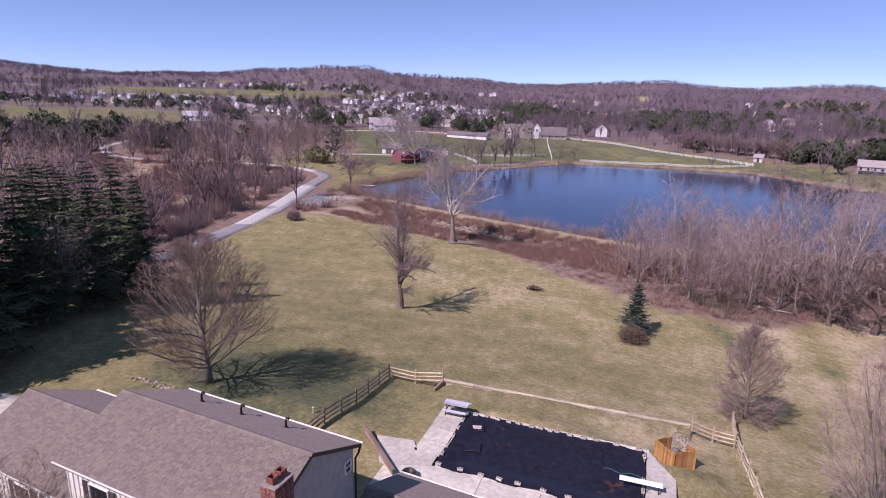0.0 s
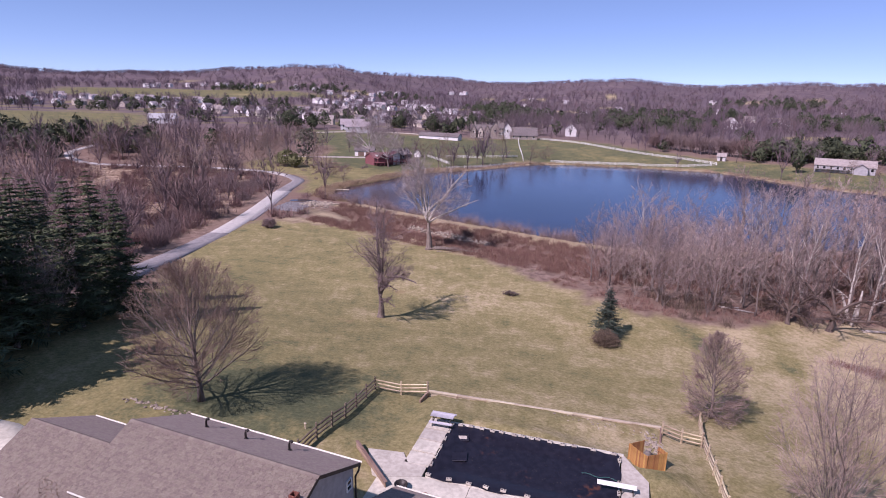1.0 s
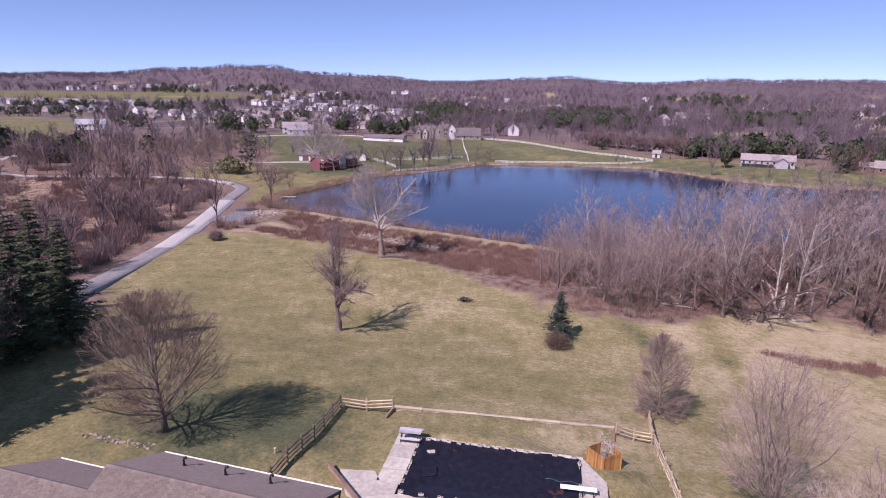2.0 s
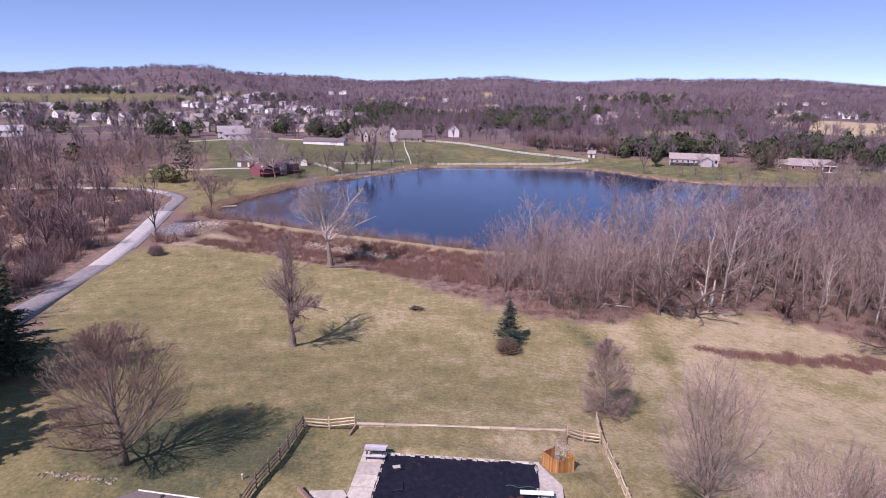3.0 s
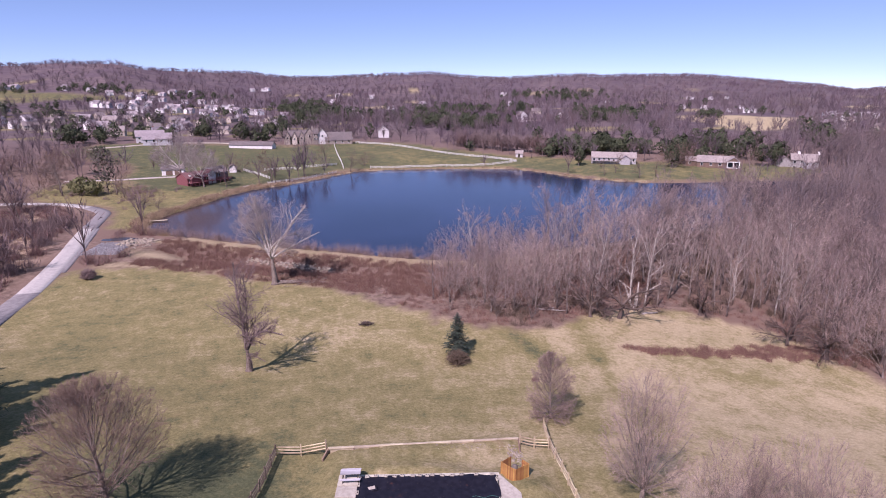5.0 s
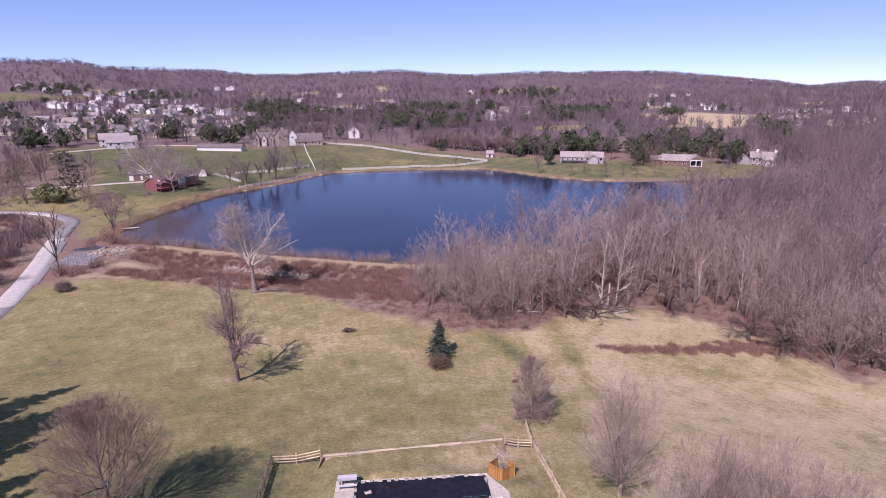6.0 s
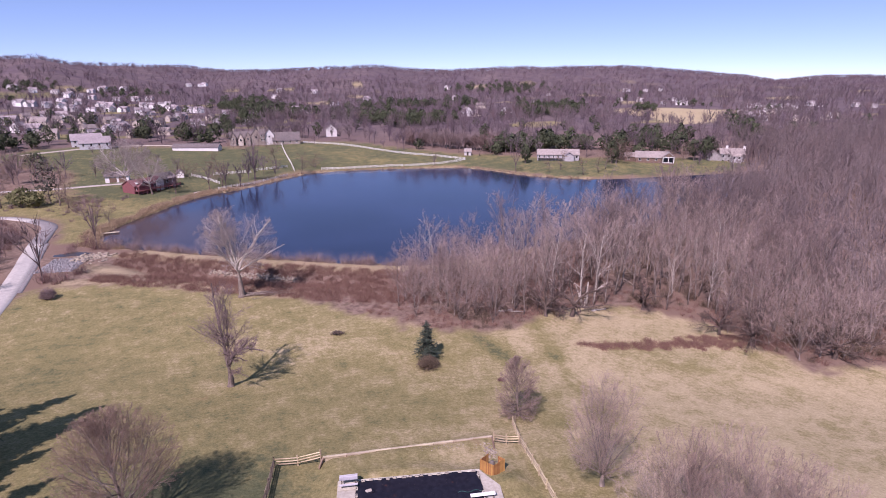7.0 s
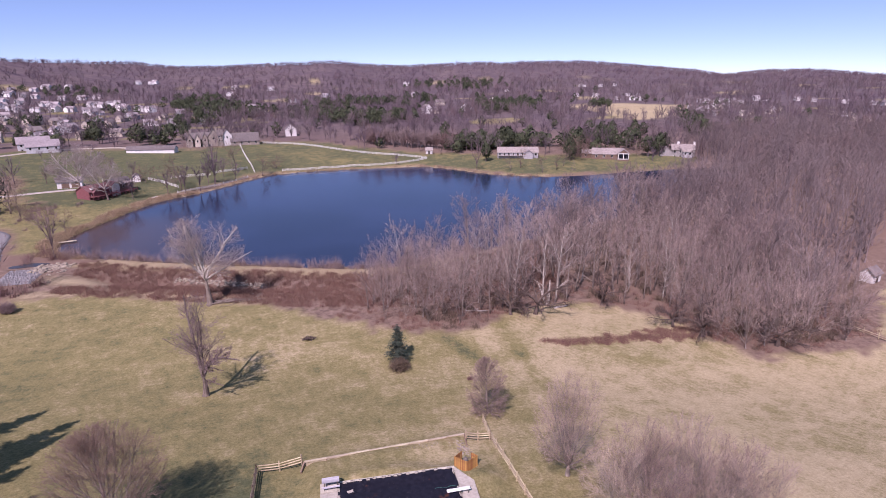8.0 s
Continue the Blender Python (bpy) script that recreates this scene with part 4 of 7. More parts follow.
# heap of cut branches on the lawn
rng = random.Random(3)
ob = thing("branch_heap", at_ground(-7.8, 86.0), "small heap of cut branches on the lawn", "branches")
for i in range(36):
    a, o = rng.random() * 6.283, rng.random() * 0.8
    p = Vector((math.cos(a) * o * 1.6, math.sin(a) * o * 0.7, rng.uniform(0.03, 0.6)))
    d = Vector((rng.gauss(0, 1), rng.gauss(0, 0.6), rng.gauss(0, 0.4))).normalized() * rng.uniform(0.4, 1.1)
    g = Geo()
    g.tube([p - d, p, p + d], [0.06, 0.055, 0.03], 4)
    part("stick", g, BARK_DARK, ob)


# limbs broken off the sycamore and left at its foot
ob = thing("fallen_branches", at_ground(-22.0, 110.6), "grey fallen limbs lying at the sycamore's foot", "branches")
for i in range(46):
    big = i < 7
    x = rng.uniform(-3.5, 1.5) if big else rng.uniform(-2.5, 5.5)
    p = Vector((x, rng.gauss(0, 0.5 if big else 1.1), rng.uniform(0.15, 0.5)))
    d = Vector((1, rng.gauss(0, 0.12 if big else 0.8), rng.gauss(0.03, 0.05 if big else 0.2))).normalized() * (rng.uniform(2.0, 3.4) if big else rng.uniform(0.5, 1.5))
    r = rng.uniform(0.10, 0.17) if big else rng.uniform(0.03, 0.07)
    g = Geo()
    g.tube([p - d, p + Vector((0, rng.gauss(0, 0.15), 0.05)), p + d], [r, r * 0.8, r * 0.4], 5)
    part("fallen_limb" if big else "stick", g, BARK, ob)


# ---- brush, reeds and far woods ----
def sprays(kind_seed, n_stems, spread_w, height, width):
    """A clump of upright thin blades, as arrays."""
    rg = np.random.default_rng(kind_seed)
    base = rg.normal(0, spread_w * 0.25, (n_stems, 3)) * (1, 1, 0)
    tip = base + np.column_stack([rg.normal(0, height * 0.32, n_stems), rg.normal(0, height * 0.32, n_stems), height * rg.uniform(0.5, 1.0, n_stems)])
    a = rg.uniform(0, 6.28, n_stems)
    s = np.column_stack([np.cos(a), np.sin(a), np.zeros(n_stems)]) * width / 2
    return np.stack([base - s, base + s, tip], 1)


def far_tree(seed, height, width, limbs, twigs, limb_w, twig_w, low=0.2):
    """A leafless tree seen from afar: trunk, rising limbs and the twigs on them, as triangles."""
    rg = np.random.default_rng(seed)
    tris = []

    def tri(p, q, w):
        s = np.cross(rg.normal(0, 1, 3), q - p)
        s = s / (np.linalg.norm(s) + 1e-9) * w / 2
        tris.append(np.stack([p - s, p + s, q]))

    for a in (0.0, 1.57):
        s = np.array([math.cos(a), math.sin(a), 0]) * limb_w * 0.7
        tris.append(np.stack([-s, s, np.array([0, 0, height * 0.62])]))
    mid, boughs = height * (low + 1) / 2, []
    for i in range(limbs):
        a, u = i * 2.4 + rg.normal(0, 0.3), rg.uniform(0.03, 1.0)
        reach = width / 2 * math.sqrt(u) * rg.uniform(0.8, 1.05)
        q = np.array([math.cos(a) * reach, math.sin(a) * reach, mid + (height - mid) * math.sqrt(1 - 0.92 * u) * rg.uniform(0.85, 1.05) - 0.25 * (mid - low * height) * u])
        p = np.array([0, 0, height * (low + (0.55 - low) * rg.random() * (1 - 0.6 * u))])
        tri(p, q, limb_w)
        boughs.append((p, q))
    for i in range(twigs):
        p, q = boughs[i % limbs]
        at = p + (q - p) * rg.uniform(0.3, 1.0)
        d = (q - p) / np.linalg.norm(q - p) + rg.normal(0, 0.55, 3) + (0, 0, 0.25)
        tri(at, at + d / np.linalg.norm(d) * height * rg.uniform(0.09, 0.22), twig_w)
    return np.array(tris)


def far_pine(seed, height, width, blades, blade_w):
    """A round-headed evergreen seen from afar: a trunk and ragged tufts of needles."""
    rg = np.random.default_rng(seed)
    tris = [np.array([[-0.2, 0, 0], [0.2, 0, 0], [0, 0, height * 0.9]])]
    lumps = rg.normal(0, 1, (9, 3))
    lumps /= np.linalg.norm(lumps, axis=1)[:, None]
    for i in range(blades):
        d = rg.normal(0, 1, 3)
        d /= np.linalg.norm(d)
        swell = 0.72 + 0.34 * max(0.0, float((lumps @ d).max()) - 0.62) / 0.38
        taper = 1.12 - 0.5 * max(d[2], 0)
        c = np.array([d[0] * width / 2 * taper, d[1] * width / 2 * taper, height * 0.46 * d[2]]) * swell * rg.uniform(0.75, 1.05) + (0, 0, height * 0.55)
        a, b = np.cross(d, rg.normal(0, 1, 3)), rg.normal(0, 0.5, 3)
        a /= np.linalg.norm(a)
        b = b + np.cross(d, a)
        tris.append(np.stack([c - a * blade_w * 0.6, c + a * blade_w * 0.6, c + b * blade_w * rg.uniform(0.7, 1.3) + (0, 0, 0.25)]))
    return np.array(tris)


def scatter(name, spots_, kinds, material, label, category, seed=0, sizes=(0.8, 1.2)):
    """Many alike small plants as one object; each spot is x, y."""
    rg = np.random.default_rng(seed)
    spots_ = np.asarray(spots_, float)
    z = ground_z(spots_[:, 0], spots_[:, 1])
    out = []
    for k, tris in enumerate(kinds):
        sel = np.arange(len(spots_)) % len(kinds) == k
        n = sel.sum()
        if n == 0:
            continue
        a, s = rg.uniform(0, 6.283, n), rg.uniform(*sizes, n)
        c, sn = np.cos(a) * s, np.sin(a) * s
        T = tris[None]
        X = T[..., 0] * c[:, None, None] - T[..., 1] * sn[:, None, None] + spots_[sel, 0][:, None, None]
        Y = T[..., 0] * sn[:, None, None] + T[..., 1] * c[:, None, None] + spots_[sel, 1][:, None, None]
        Z = T[..., 2] * (s * rg.uniform(0.85, 1.15, n))[:, None, None] + z[sel][:, None, None] - 0.15
        out.append(np.stack([X, Y, Z], -1).reshape(-1, 3))
    v = np.concatenate(out)
    ob = new(name, big_mesh(name, v, np.arange(len(v)).reshape(-1, 3), material))
    return tagged(ob, label, category, kind="stuff")


def spread_over(n, box, test, seed):
    """n random spots in a box that pass the test."""
    rg = np.random.default_rng(seed)
    got = np.zeros((0, 2))
    for _ in range(60):
        p = np.column_stack([rg.uniform(box[0], box[1], n), rg.uniform(box[2], box[3], n)])
        got = np.concatenate([got, p[test(p[:, 0], p[:, 1])]])
        if len(got) >= n:
            break
    return got[:n]


def open_ground(x, y):
    """Grassland, water and streets, where no trees grow."""
    free = signed(LAKE_LINE, x, y) < 3
    for poly in (MEADOW, LAWN_EDGE, FIELD_1, FIELD_2, FIELD_3, SHORE_GRASS):
        free |= signed(poly, x, y) < 2
    free |= ((x + 73) / 11) ** 2 + ((y - 146.5) / 11.5) ** 2 < 1
    return free | (along(ROAD, x, y) < 6) | (clearing(x, y) > 0.5)


BRUSH = [sprays(300 + k, 70, 1.8, 2.2, 0.05) for k in range(5)]
LOW_BRUSH = [sprays(320 + k, 42, 1.7, 1.1, 0.07) for k in range(5)]
REED = [sprays(340 + k, 50, 1.6, 1.1, 0.06) for k in range(5)]
dam_d = lambda x, y: signed(LAKE_LINE, x, y)
scatter("dam_brush", spread_over(3300, (-66, 60, 80, 160), lambda x, y: (dam_d(x, y) > 6) & (dam_d(x, y) < 27) & (signed(LAWN_EDGE, x, y) > 0.5) & (y < 170) & (x > -63.5) & (((x + 61) / 11) ** 2 + ((y - 136.5 + 0.45 * (x + 61)) / 4.5) ** 2 > 1) & (np.abs(y - 131.4 + 0.495 * (x + 37.4)) > 0.9 * (np.abs(x + 26.7) < 11)), 1), LOW_BRUSH, BRUSH_RED, "reddish-brown low brush on the dam's outer slope", "brush", 1)
scatter("wood_edge_brush", spread_over(520, (-2, 110, 62, 118), lambda x, y: (signed(LAWN_EDGE, x, y) > 2.0) & (signed(LAWN_EDGE, x, y) < 14) & (dam_d(x, y) > 6), 2), LOW_BRUSH, BRUSH_RED, "tangled reddish brush along the wood's edge", "brush", 2, (0.5, 1.2))
scatter("wood_undergrowth", spread_over(420, (10, 130, 64, 175), lambda x, y: (signed(WOOD, x, y) < 2) & (dam_d(x, y) > 3), 3), BRUSH, SHRUB_BROWN, "brown undergrowth among the bare trees", "brush", 3, (0.7, 1.6))
scatter("shore_reeds", spread_over(700, (-84, 120, 120, 300), lambda x, y: (dam_d(x, y) > 0.0) & (dam_d(x, y) < 2.2), 4), REED, TWIG_TAN, "dry tan reeds along the lake shore", "reeds", 4, (0.5, 1.1))
scatter("shore_bushes", spread_over(130, (-72, 40, 118, 168), lambda x, y: (dam_d(x, y) > 0.1) & (dam_d(x, y) < 2.0), 5), BRUSH, TWIG_MAUVE, "small leafless bushes along the dam's waterline", "bushes", 5, (0.7, 2.0))
scatter("west_shore_reeds", spread_over(620, (-92, -44, 158, 252), lambda x, y: (dam_d(x, y) > 0.0) & (dam_d(x, y) < 4.5 + 2.5 * wavy(x, y, 14, 45)), 46), REED, TWIG_TAN, "broad band of dry tan reeds on the west shore", "reeds", 46, (0.7, 1.7))
STRIP = [(35, 74), (45, 73.2), (57, 74), (66, 74), (76, 73)]
scatter("field_brush_strip", spread_over(1000, (33, 84, 67, 80), lambda x, y: along(STRIP, x, y) < (0.7 + (x - 35) * 0.055) * (1 + 0.9 * wavy(x, y, 5, 19)), 6), LOW_BRUSH, BRUSH_RED, "strip of reddish-brown weeds across the dry field", "brush", 6, (0.25, 1.0))
scatter("marsh_brush", spread_over(1700, (-200, -66, 76, 215), lambda x, y: (~open_ground(x, y)) & (wavy(x, y, 30, 9) > -0.25), 8), BRUSH, TWIG_RED, "tangled leafless brush on the marshy ground beyond the lane", "brush", 8, (0.5, 1.9))

scatter("lane_thicket", spread_over(420, (-125, -78, 84, 176), lambda x, y: (~open_ground(x, y)) & (wavy(x, y, 22, 43) > 0.05), 44), BRUSH, TWIG_BELT, "tall tangled leafless thicket beside the lane", "brush", 44, (1.1, 2.3))

MID_TREES = [far_tree(400 + k, 11 + k % 4 * 1.5, 9 + k % 3, 13, 110, 0.30, 0.19) for k in range(8)]
HILL_TREES = [far_tree(420 + k, 12 + k % 4, 11, 9, 30, 0.55, 0.45, 0.1) for k in range(8)]
RIDGE_TREES = [far_tree(440 + k, 8.5, 15, 5, 19, 0.7, 1.1, 0.05) for k in range(6)]
PINES = [far_pine(460 + k, 9 + k % 3 * 2, 8.0, 130, 1.25) for k in range(5)]
ring = lambda x, y, a, b: (np.hypot(x, y) > a) & (np.hypot(x, y) < b)
wide = lambda x, y: np.abs(np.degrees(np.arctan2(x, y))) < 66
scatter("marsh_trees", spread_over(190, (-260, -70, 60, 300), lambda x, y: (~open_ground(x, y)) & ring(x, y, 90, 330) & (wavy(x, y, 38, 11) > -0.35) & (signed(MARSH, x, y) > -25), 11), MID_TREES, TWIG_BELT, "bare trees of the marshy wood beyond the lane", "woods", 11, (0.6, 1.15))


def tree_tris(seed, height, counts, twig):
    """A grown leafless tree as bare triangles, for scattering."""
    t_, c_ = grow_tree(seed, height, 0.24, counts, fork=0.22, spread=(16, 56), limb=0.38, gnarl=0.14, rise=0.10, twig=twig, light=True, round_top=True, part_at=(14, 46), thin=2)
    out = []
    for g in (t_, c_):
        v = np.array(g.v)
        for f in g.f:
            out += [v[[f[0], f[k], f[k + 1]]] for k in range(1, len(f) - 1)]
    return np.array(out)


WOOD_HAZE = [tree_tris(480 + k, 14 + k % 4 * 1.5, (10, 6, 5), 0.12) for k in range(6)]
scatter("shore_wood_trees", spread_over(200, (58, 190, 100, 190), lambda x, y: (dam_d(x, y) > 3) & (dam_d(x, y) < 20) & (signed(MEADOW, x, y) > 2) & (y < 175 + 0.05 * x), 52), WOOD_HAZE, TWIG_EAST, "bare trees crowding the lake's south-east shore", "woods", 52, (0.65, 0.95))
scatter("east_wood_trees", spread_over(900, (92, 340, 70, 280), lambda x, y: (dam_d(x, y) > 3) & (signed(MEADOW, x, y) > 2) & ((signed(WOOD, x, y) < 0) | (x > 150)) & (y > 68 + 0.66 * (x - 100)), 51), WOOD_HAZE, TWIG_EAST, "dense bare woods at the lake's east end", "woods", 51, (0.75, 1.1))
scatter("lakeside_trees", spread_over(22, (-140, 230, 205, 400), lambda x, y: (dam_d(x, y) > 3) & (signed(MEADOW, x, y) < 0) & (wavy(x, y, 40, 13) > 0.3) & (along(ROAD, x, y) > 5), 12), MID_TREES, TWIG_FAR_HAZED, "scattered bare trees on the far shore meadow", "woods", 12, (0.5, 0.9))
vale = spread_over(1700, (-520, 620, 180, 640), lambda x, y: (~open_ground(x, y)) & ring(x, y, 230, 640) & wide(x, y) & (wavy(x, y, 60, 14) > -0.55), 13)
vale = vale[~((vale[:, 0] < -50) & (np.hypot(vale[:, 0], vale[:, 1]) > 390)) | (np.random.default_rng(35).random(len(vale)) < 0.3)]
zone = wavy(vale[:, 0], vale[:, 1], 90, 29) + np.random.default_rng(30).normal(0, 0.35, len(vale)) > 0.1
scatter("valley_trees", vale[zone], MID_TREES, TWIG_FAR_HAZED, "bare woods and garden trees across the valley", "woods", 13, (0.6, 1.1))
scatter("valley_trees", vale[~zone], MID_TREES, TWIG_HILL, "bare brown woods across the valley", "woods", 23, (0.6, 1.1))
hill = spread_over(5400, (-1200, 1250, 300, 1300), lambda x, y: (~open_ground(x, y)) & ring(x, y, 560, 1300) & wide(x, y) & (wavy(x, y, 85, 33) > -0.45), 14)
hill = hill[~((hill[:, 0] < -100) & (np.hypot(hill[:, 0], hill[:, 1]) < 880)) | (np.random.default_rng(36).random(len(hill)) < 0.45)]
zone = wavy(hill[:, 0], hill[:, 1], 170, 27) + np.random.default_rng(28).normal(0, 0.35, len(hill)) > 0.1
scatter("hill_trees", hill[zone], HILL_TREES, TWIG_FAR_HAZED, "bare purple-grey woods on the lower hills", "woods", 14, (0.6, 1.15))
scatter("hill_trees", hill[~zone], HILL_TREES, TWIG_HILL, "bare brown woods on the lower hills", "woods", 24, (0.6, 1.15))
scatter("ridge_trees", spread_over(12000, (-2150, 2200, 500, 2400), lambda x, y: ring(x, y, 1250, 2350) & wide(x, y) & (clearing(x, y) < 0.5), 15), RIDGE_TREES, TWIG_FAR_HAZED, "bare woods covering the far ridges", "woods", 15, (0.8, 1.25))
rg_front = np.random.default_rng(61)
scatter("suburb_edge_trees", np.column_stack([rg_front.uniform(-260, -20, 60), rg_front.uniform(404, 475, 60)]), MID_TREES, TWIG_HILL, "row of bare trees between meadow and houses", "woods", 61, (0.7, 1.2))
far_pines = spread_over(190, (-420, 520, 260, 900), lambda x, y: (~open_ground(x, y)) & wide(x, y) & (wavy(x, y, 90, 17) > 0.35), 16)
scatter("valley_evergreens", far_pines, PINES, NEEDLE_FAR, "dark evergreens among the bare woods of the valley", "woods", 16, (0.6, 1.1))
belt = np.concatenate([spread_over(64, (92, 158, 318, 346), lambda x, y: (signed(MEADOW, x, y) > 1), 17), spread_over(26, (162, 218, 274, 330), lambda x, y: signed(MEADOW, x, y) > 1, 18), spread_over(60, (-290, -205, 195, 262), lambda x, y: along(ROAD, x, y) > 6, 19)])
scatter("evergreen_belt", belt, PINES, NEEDLE_FAR, "belt of dark green pines behind the lakeside houses", "woods", 17, (0.75, 1.15))
BELT_TREES = [far_tree(490 + k, 11 + k % 3, 10, 22, 300, 0.28, 0.17, 0.16) for k in range(6)]
belt = np.array([(38 + 52 * k / 90, 372 - 52 * k / 90) for k in range(90)]) + np.random.default_rng(31).normal(0, 3.4, (90, 2)) + (8, 8)
scatter("meadow_tree_belt", belt, BELT_TREES, TWIG_BELT, "dense belt of bare trees along the meadow's far fence", "woods", 31, (0.62, 0.9))
rg31 = np.random.default_rng(32)
groves = [(-560, 470, 14, 40), (-450, 480, 14, 36), (-620, 480, 10, 30), (-500, 600, 12, 40), (-420, 640, 10, 30), (-620, 1000, 14, 50), (-330, 1090, 14, 50), (-480, 1040, 12, 40), (-192, 368, 5, 9), (-185, 384, 4, 8), (-150, 402, 5, 10), (-100, 426, 6, 10), (-84, 400, 4, 6), (-81, 561, 8, 18), (-40, 655, 16, 30), (40, 618, 14, 30), (114, 800, 12, 30), (203, 860, 10, 28), (334, 1150, 18, 60), (400, 1130, 16, 50), (232, 609, 12, 22), (292, 643, 10, 20),
          (-137, 448, 4, 6), (-140, 494, 5, 8), (-104, 440, 4, 6), (-79, 476, 5, 8), (-87, 730, 16, 26), (-59, 678, 8, 16), (-120, 796, 14, 28), (-73, 774, 12, 26), (-117, 908, 12, 34), (56, 544, 12, 20), (69, 508, 10, 16), (88, 534, 10, 20), (96, 762, 14, 40), (253, 691, 8, 16), (275, 660, 10, 18), (303, 684, 6, 12), (363, 604, 6, 10), (275, 325, 5, 7),
          (159, 290, 3, 4), (238, 345, 5, 9), (300, 362, 6, 12), (-210, 240, 7, 14)]
pts = np.concatenate([np.array([x, y]) + rg31.normal(0, w * (0.5 if y < 500 else 0.65), (n if y < 500 else round(n * 2.6), 2)) for x, y, n, w in groves])
scatter("evergreen_groves", pts, PINES, NEEDLE_FAR, "groves of dark evergreens between the houses", "woods", 32, (0.7, 1.2))

# single evergreens beside the shore houses and the manor
for i, (x, y, h, w) in enumerate(((145.5, 271.0, 13, 7), (156.4, 281.9, 10, 6), (199.7, 329.9, 14, 9), (205.8, 327.1, 14, 9), (192.5, 267.0, 12, 7), (199.4, 266.1, 13, 8), (101.2, 285.4, 11, 6), (276.9, 332.6, 12, 9), (-97.3, 406.5, 15, 8), (-69.4, 405.2, 15, 6), (-126.3, 423.6, 13, 8), (-172.8, 424.8, 9, 6), (-80.2, 426.8, 12, 5), (-177.7, 397.0, 13, 10), (-204.0, 391.0, 11, 10), (-166.5, 404.0, 8, 6))):
    ob = thing("evergreen_tree", at_ground(x, y, 50 * i), "broad dark evergreen on the far shore" if x > 0 else "tall dark evergreen near the manor", "tree", "evergreens by houses")
    tris = far_pine(700 + i, h, w, 420, 0.8)
    part("crown", big_mesh("crown", tris[1:].reshape(-1, 3), np.arange(3 * len(tris) - 3).reshape(-1, 3), NEEDLE_FAR), NEEDLE_FAR, ob)
    g = Geo()
    g.tube([Vector((0, 0, -0.3)), Vector((0, 0, h * 0.8))], [0.28, 0.08], 6)
    part("trunk", g, BARK, ob)
# single bare trees along the lane and the far shore
LANE = "single bare trees by lane and shore"
for i, (x, y, k, s) in enumerate(((-128, 148, 4, 0.75), (-118, 147, 3, 0.8), (-115, 155, 4, 0.7), (-103, 149, 3, 0.75), (-126, 197, 1, 0.6), (-121, 176, 4, 0.65), (-112, 172, 3, 0.7), (-116, 203, 1, 0.62), (-96, 219, 3, 0.6), (-118, 250, 1, 0.6), (-124, 251, 1, 0.55), (-137, 237, 4, 0.6),
                                   (-149, 281, 1, 0.65), (-177, 280, 4, 0.7), (-99, 210, 3, 0.55), (-92, 213, 3, 0.5), (-79, 191, 3, 0.4), (-57, 268, 4, 0.62), (-19, 289, 3, 0.55), (-12, 305, 1, 0.55), (105, 259, 3, 0.4), (118, 248, 3, 0.5), (128, 252, 3, 0.45), (156, 277, 4, 0.7), (84, 317, 3, 0.55),
                                   (-203, 211, 1, 0.7), (-214, 232, 4, 0.75), (-193, 231, 1, 0.7), (-198, 273, 1, 0.75), (-174, 259, 4, 0.7), (-153, 273, 1, 0.65), (-140, 130, 4, 0.7), (-108, 128, 3, 0.8), (-97, 118, 3, 0.7), (-150, 150, 1, 0.7), (-162, 175, 4, 0.65), (-92, 98, 3, 0.75), (-104, 100, 4, 0.7), (-115, 112, 1, 0.7), (-119, 144, 4, 0.95), (-129, 165, 4, 0.85), (-116, 156, 3, 1.0), (-123, 177, 4, 0.8), (-175, 266, 4, 0.8), (-170, 279, 1, 0.75), (-201, 216, 4, 0.8), (-189, 211, 3, 0.9), (-136, 153, 3, 0.9), (-145, 157, 4, 0.8), (-185, 277, 0, 0.7), (-122, 192, 3, 0.8), (-167, 306, 4, 0.7), (-154, 315, 1, 0.7), (112, 262, 3, 0.5), (147, 270, 4, 0.85), (135, 258, 3, 0.45), (188, 268, 1, 0.7), (152, 282, 1, 0.8), (160, 284, 4, 0.8), (-58, 272, 4, 0.9), (-32, 300, 3, 0.8), (-95, 212, 3, 0.6), (-106, 226, 4, 0.6), (-180, 225, 4, 0.75), (-208, 224, 1, 0.8), (-195, 240, 4, 0.75), (-160, 292, 4, 0.7), (-146, 297, 0, 0.65), (-82, 84, 1, 0.7), (-92, 76, 4, 0.75), (-78, 70, 1, 0.72), (-104, 84, 1, 0.8))):
    if (y > 205 and -145 < x < -40 and (x, y) != (-57, 268)) or (x < -88 and y < 200 and i % 5 in (0, 2, 3)) or along(ROAD, np.array([x]), np.array([y]))[0] < 4.5:
        continue
    wood_tree(5 + k % 3 if y > 135 else k, x, y, 47 * i, s * 1.1, group=LANE, label="leafless grey-brown tree beside the lane" if x < -70 else "leafless grey-brown tree on the far shore")
SPREAD = ((0.97, -0.42, 0.05, 1, 14.0, 0.24, 0.03, 0.03), (0.97, 0.55, 0.0, 0.9, 13.5, 0.23, 0.03, -0.02), (0.98, 0.05, 0.3, 1, 13.0, 0.16, 0.0, 0.02), (0.94, -0.95, 0.1, 0.6, 11.0, 0.17, 0.0, 0.03), (0.92, 1.0, -0.1, 0.55, 11.5, 0.17, 0.0, 0.01), (0.7, -1.1, 0.3, 0.35, 8.0, 0.13, 0.0, 0.03), (0.97, 0.2, -0.5, 0.9, 11.0, 0.15, 0.02, 0.0))
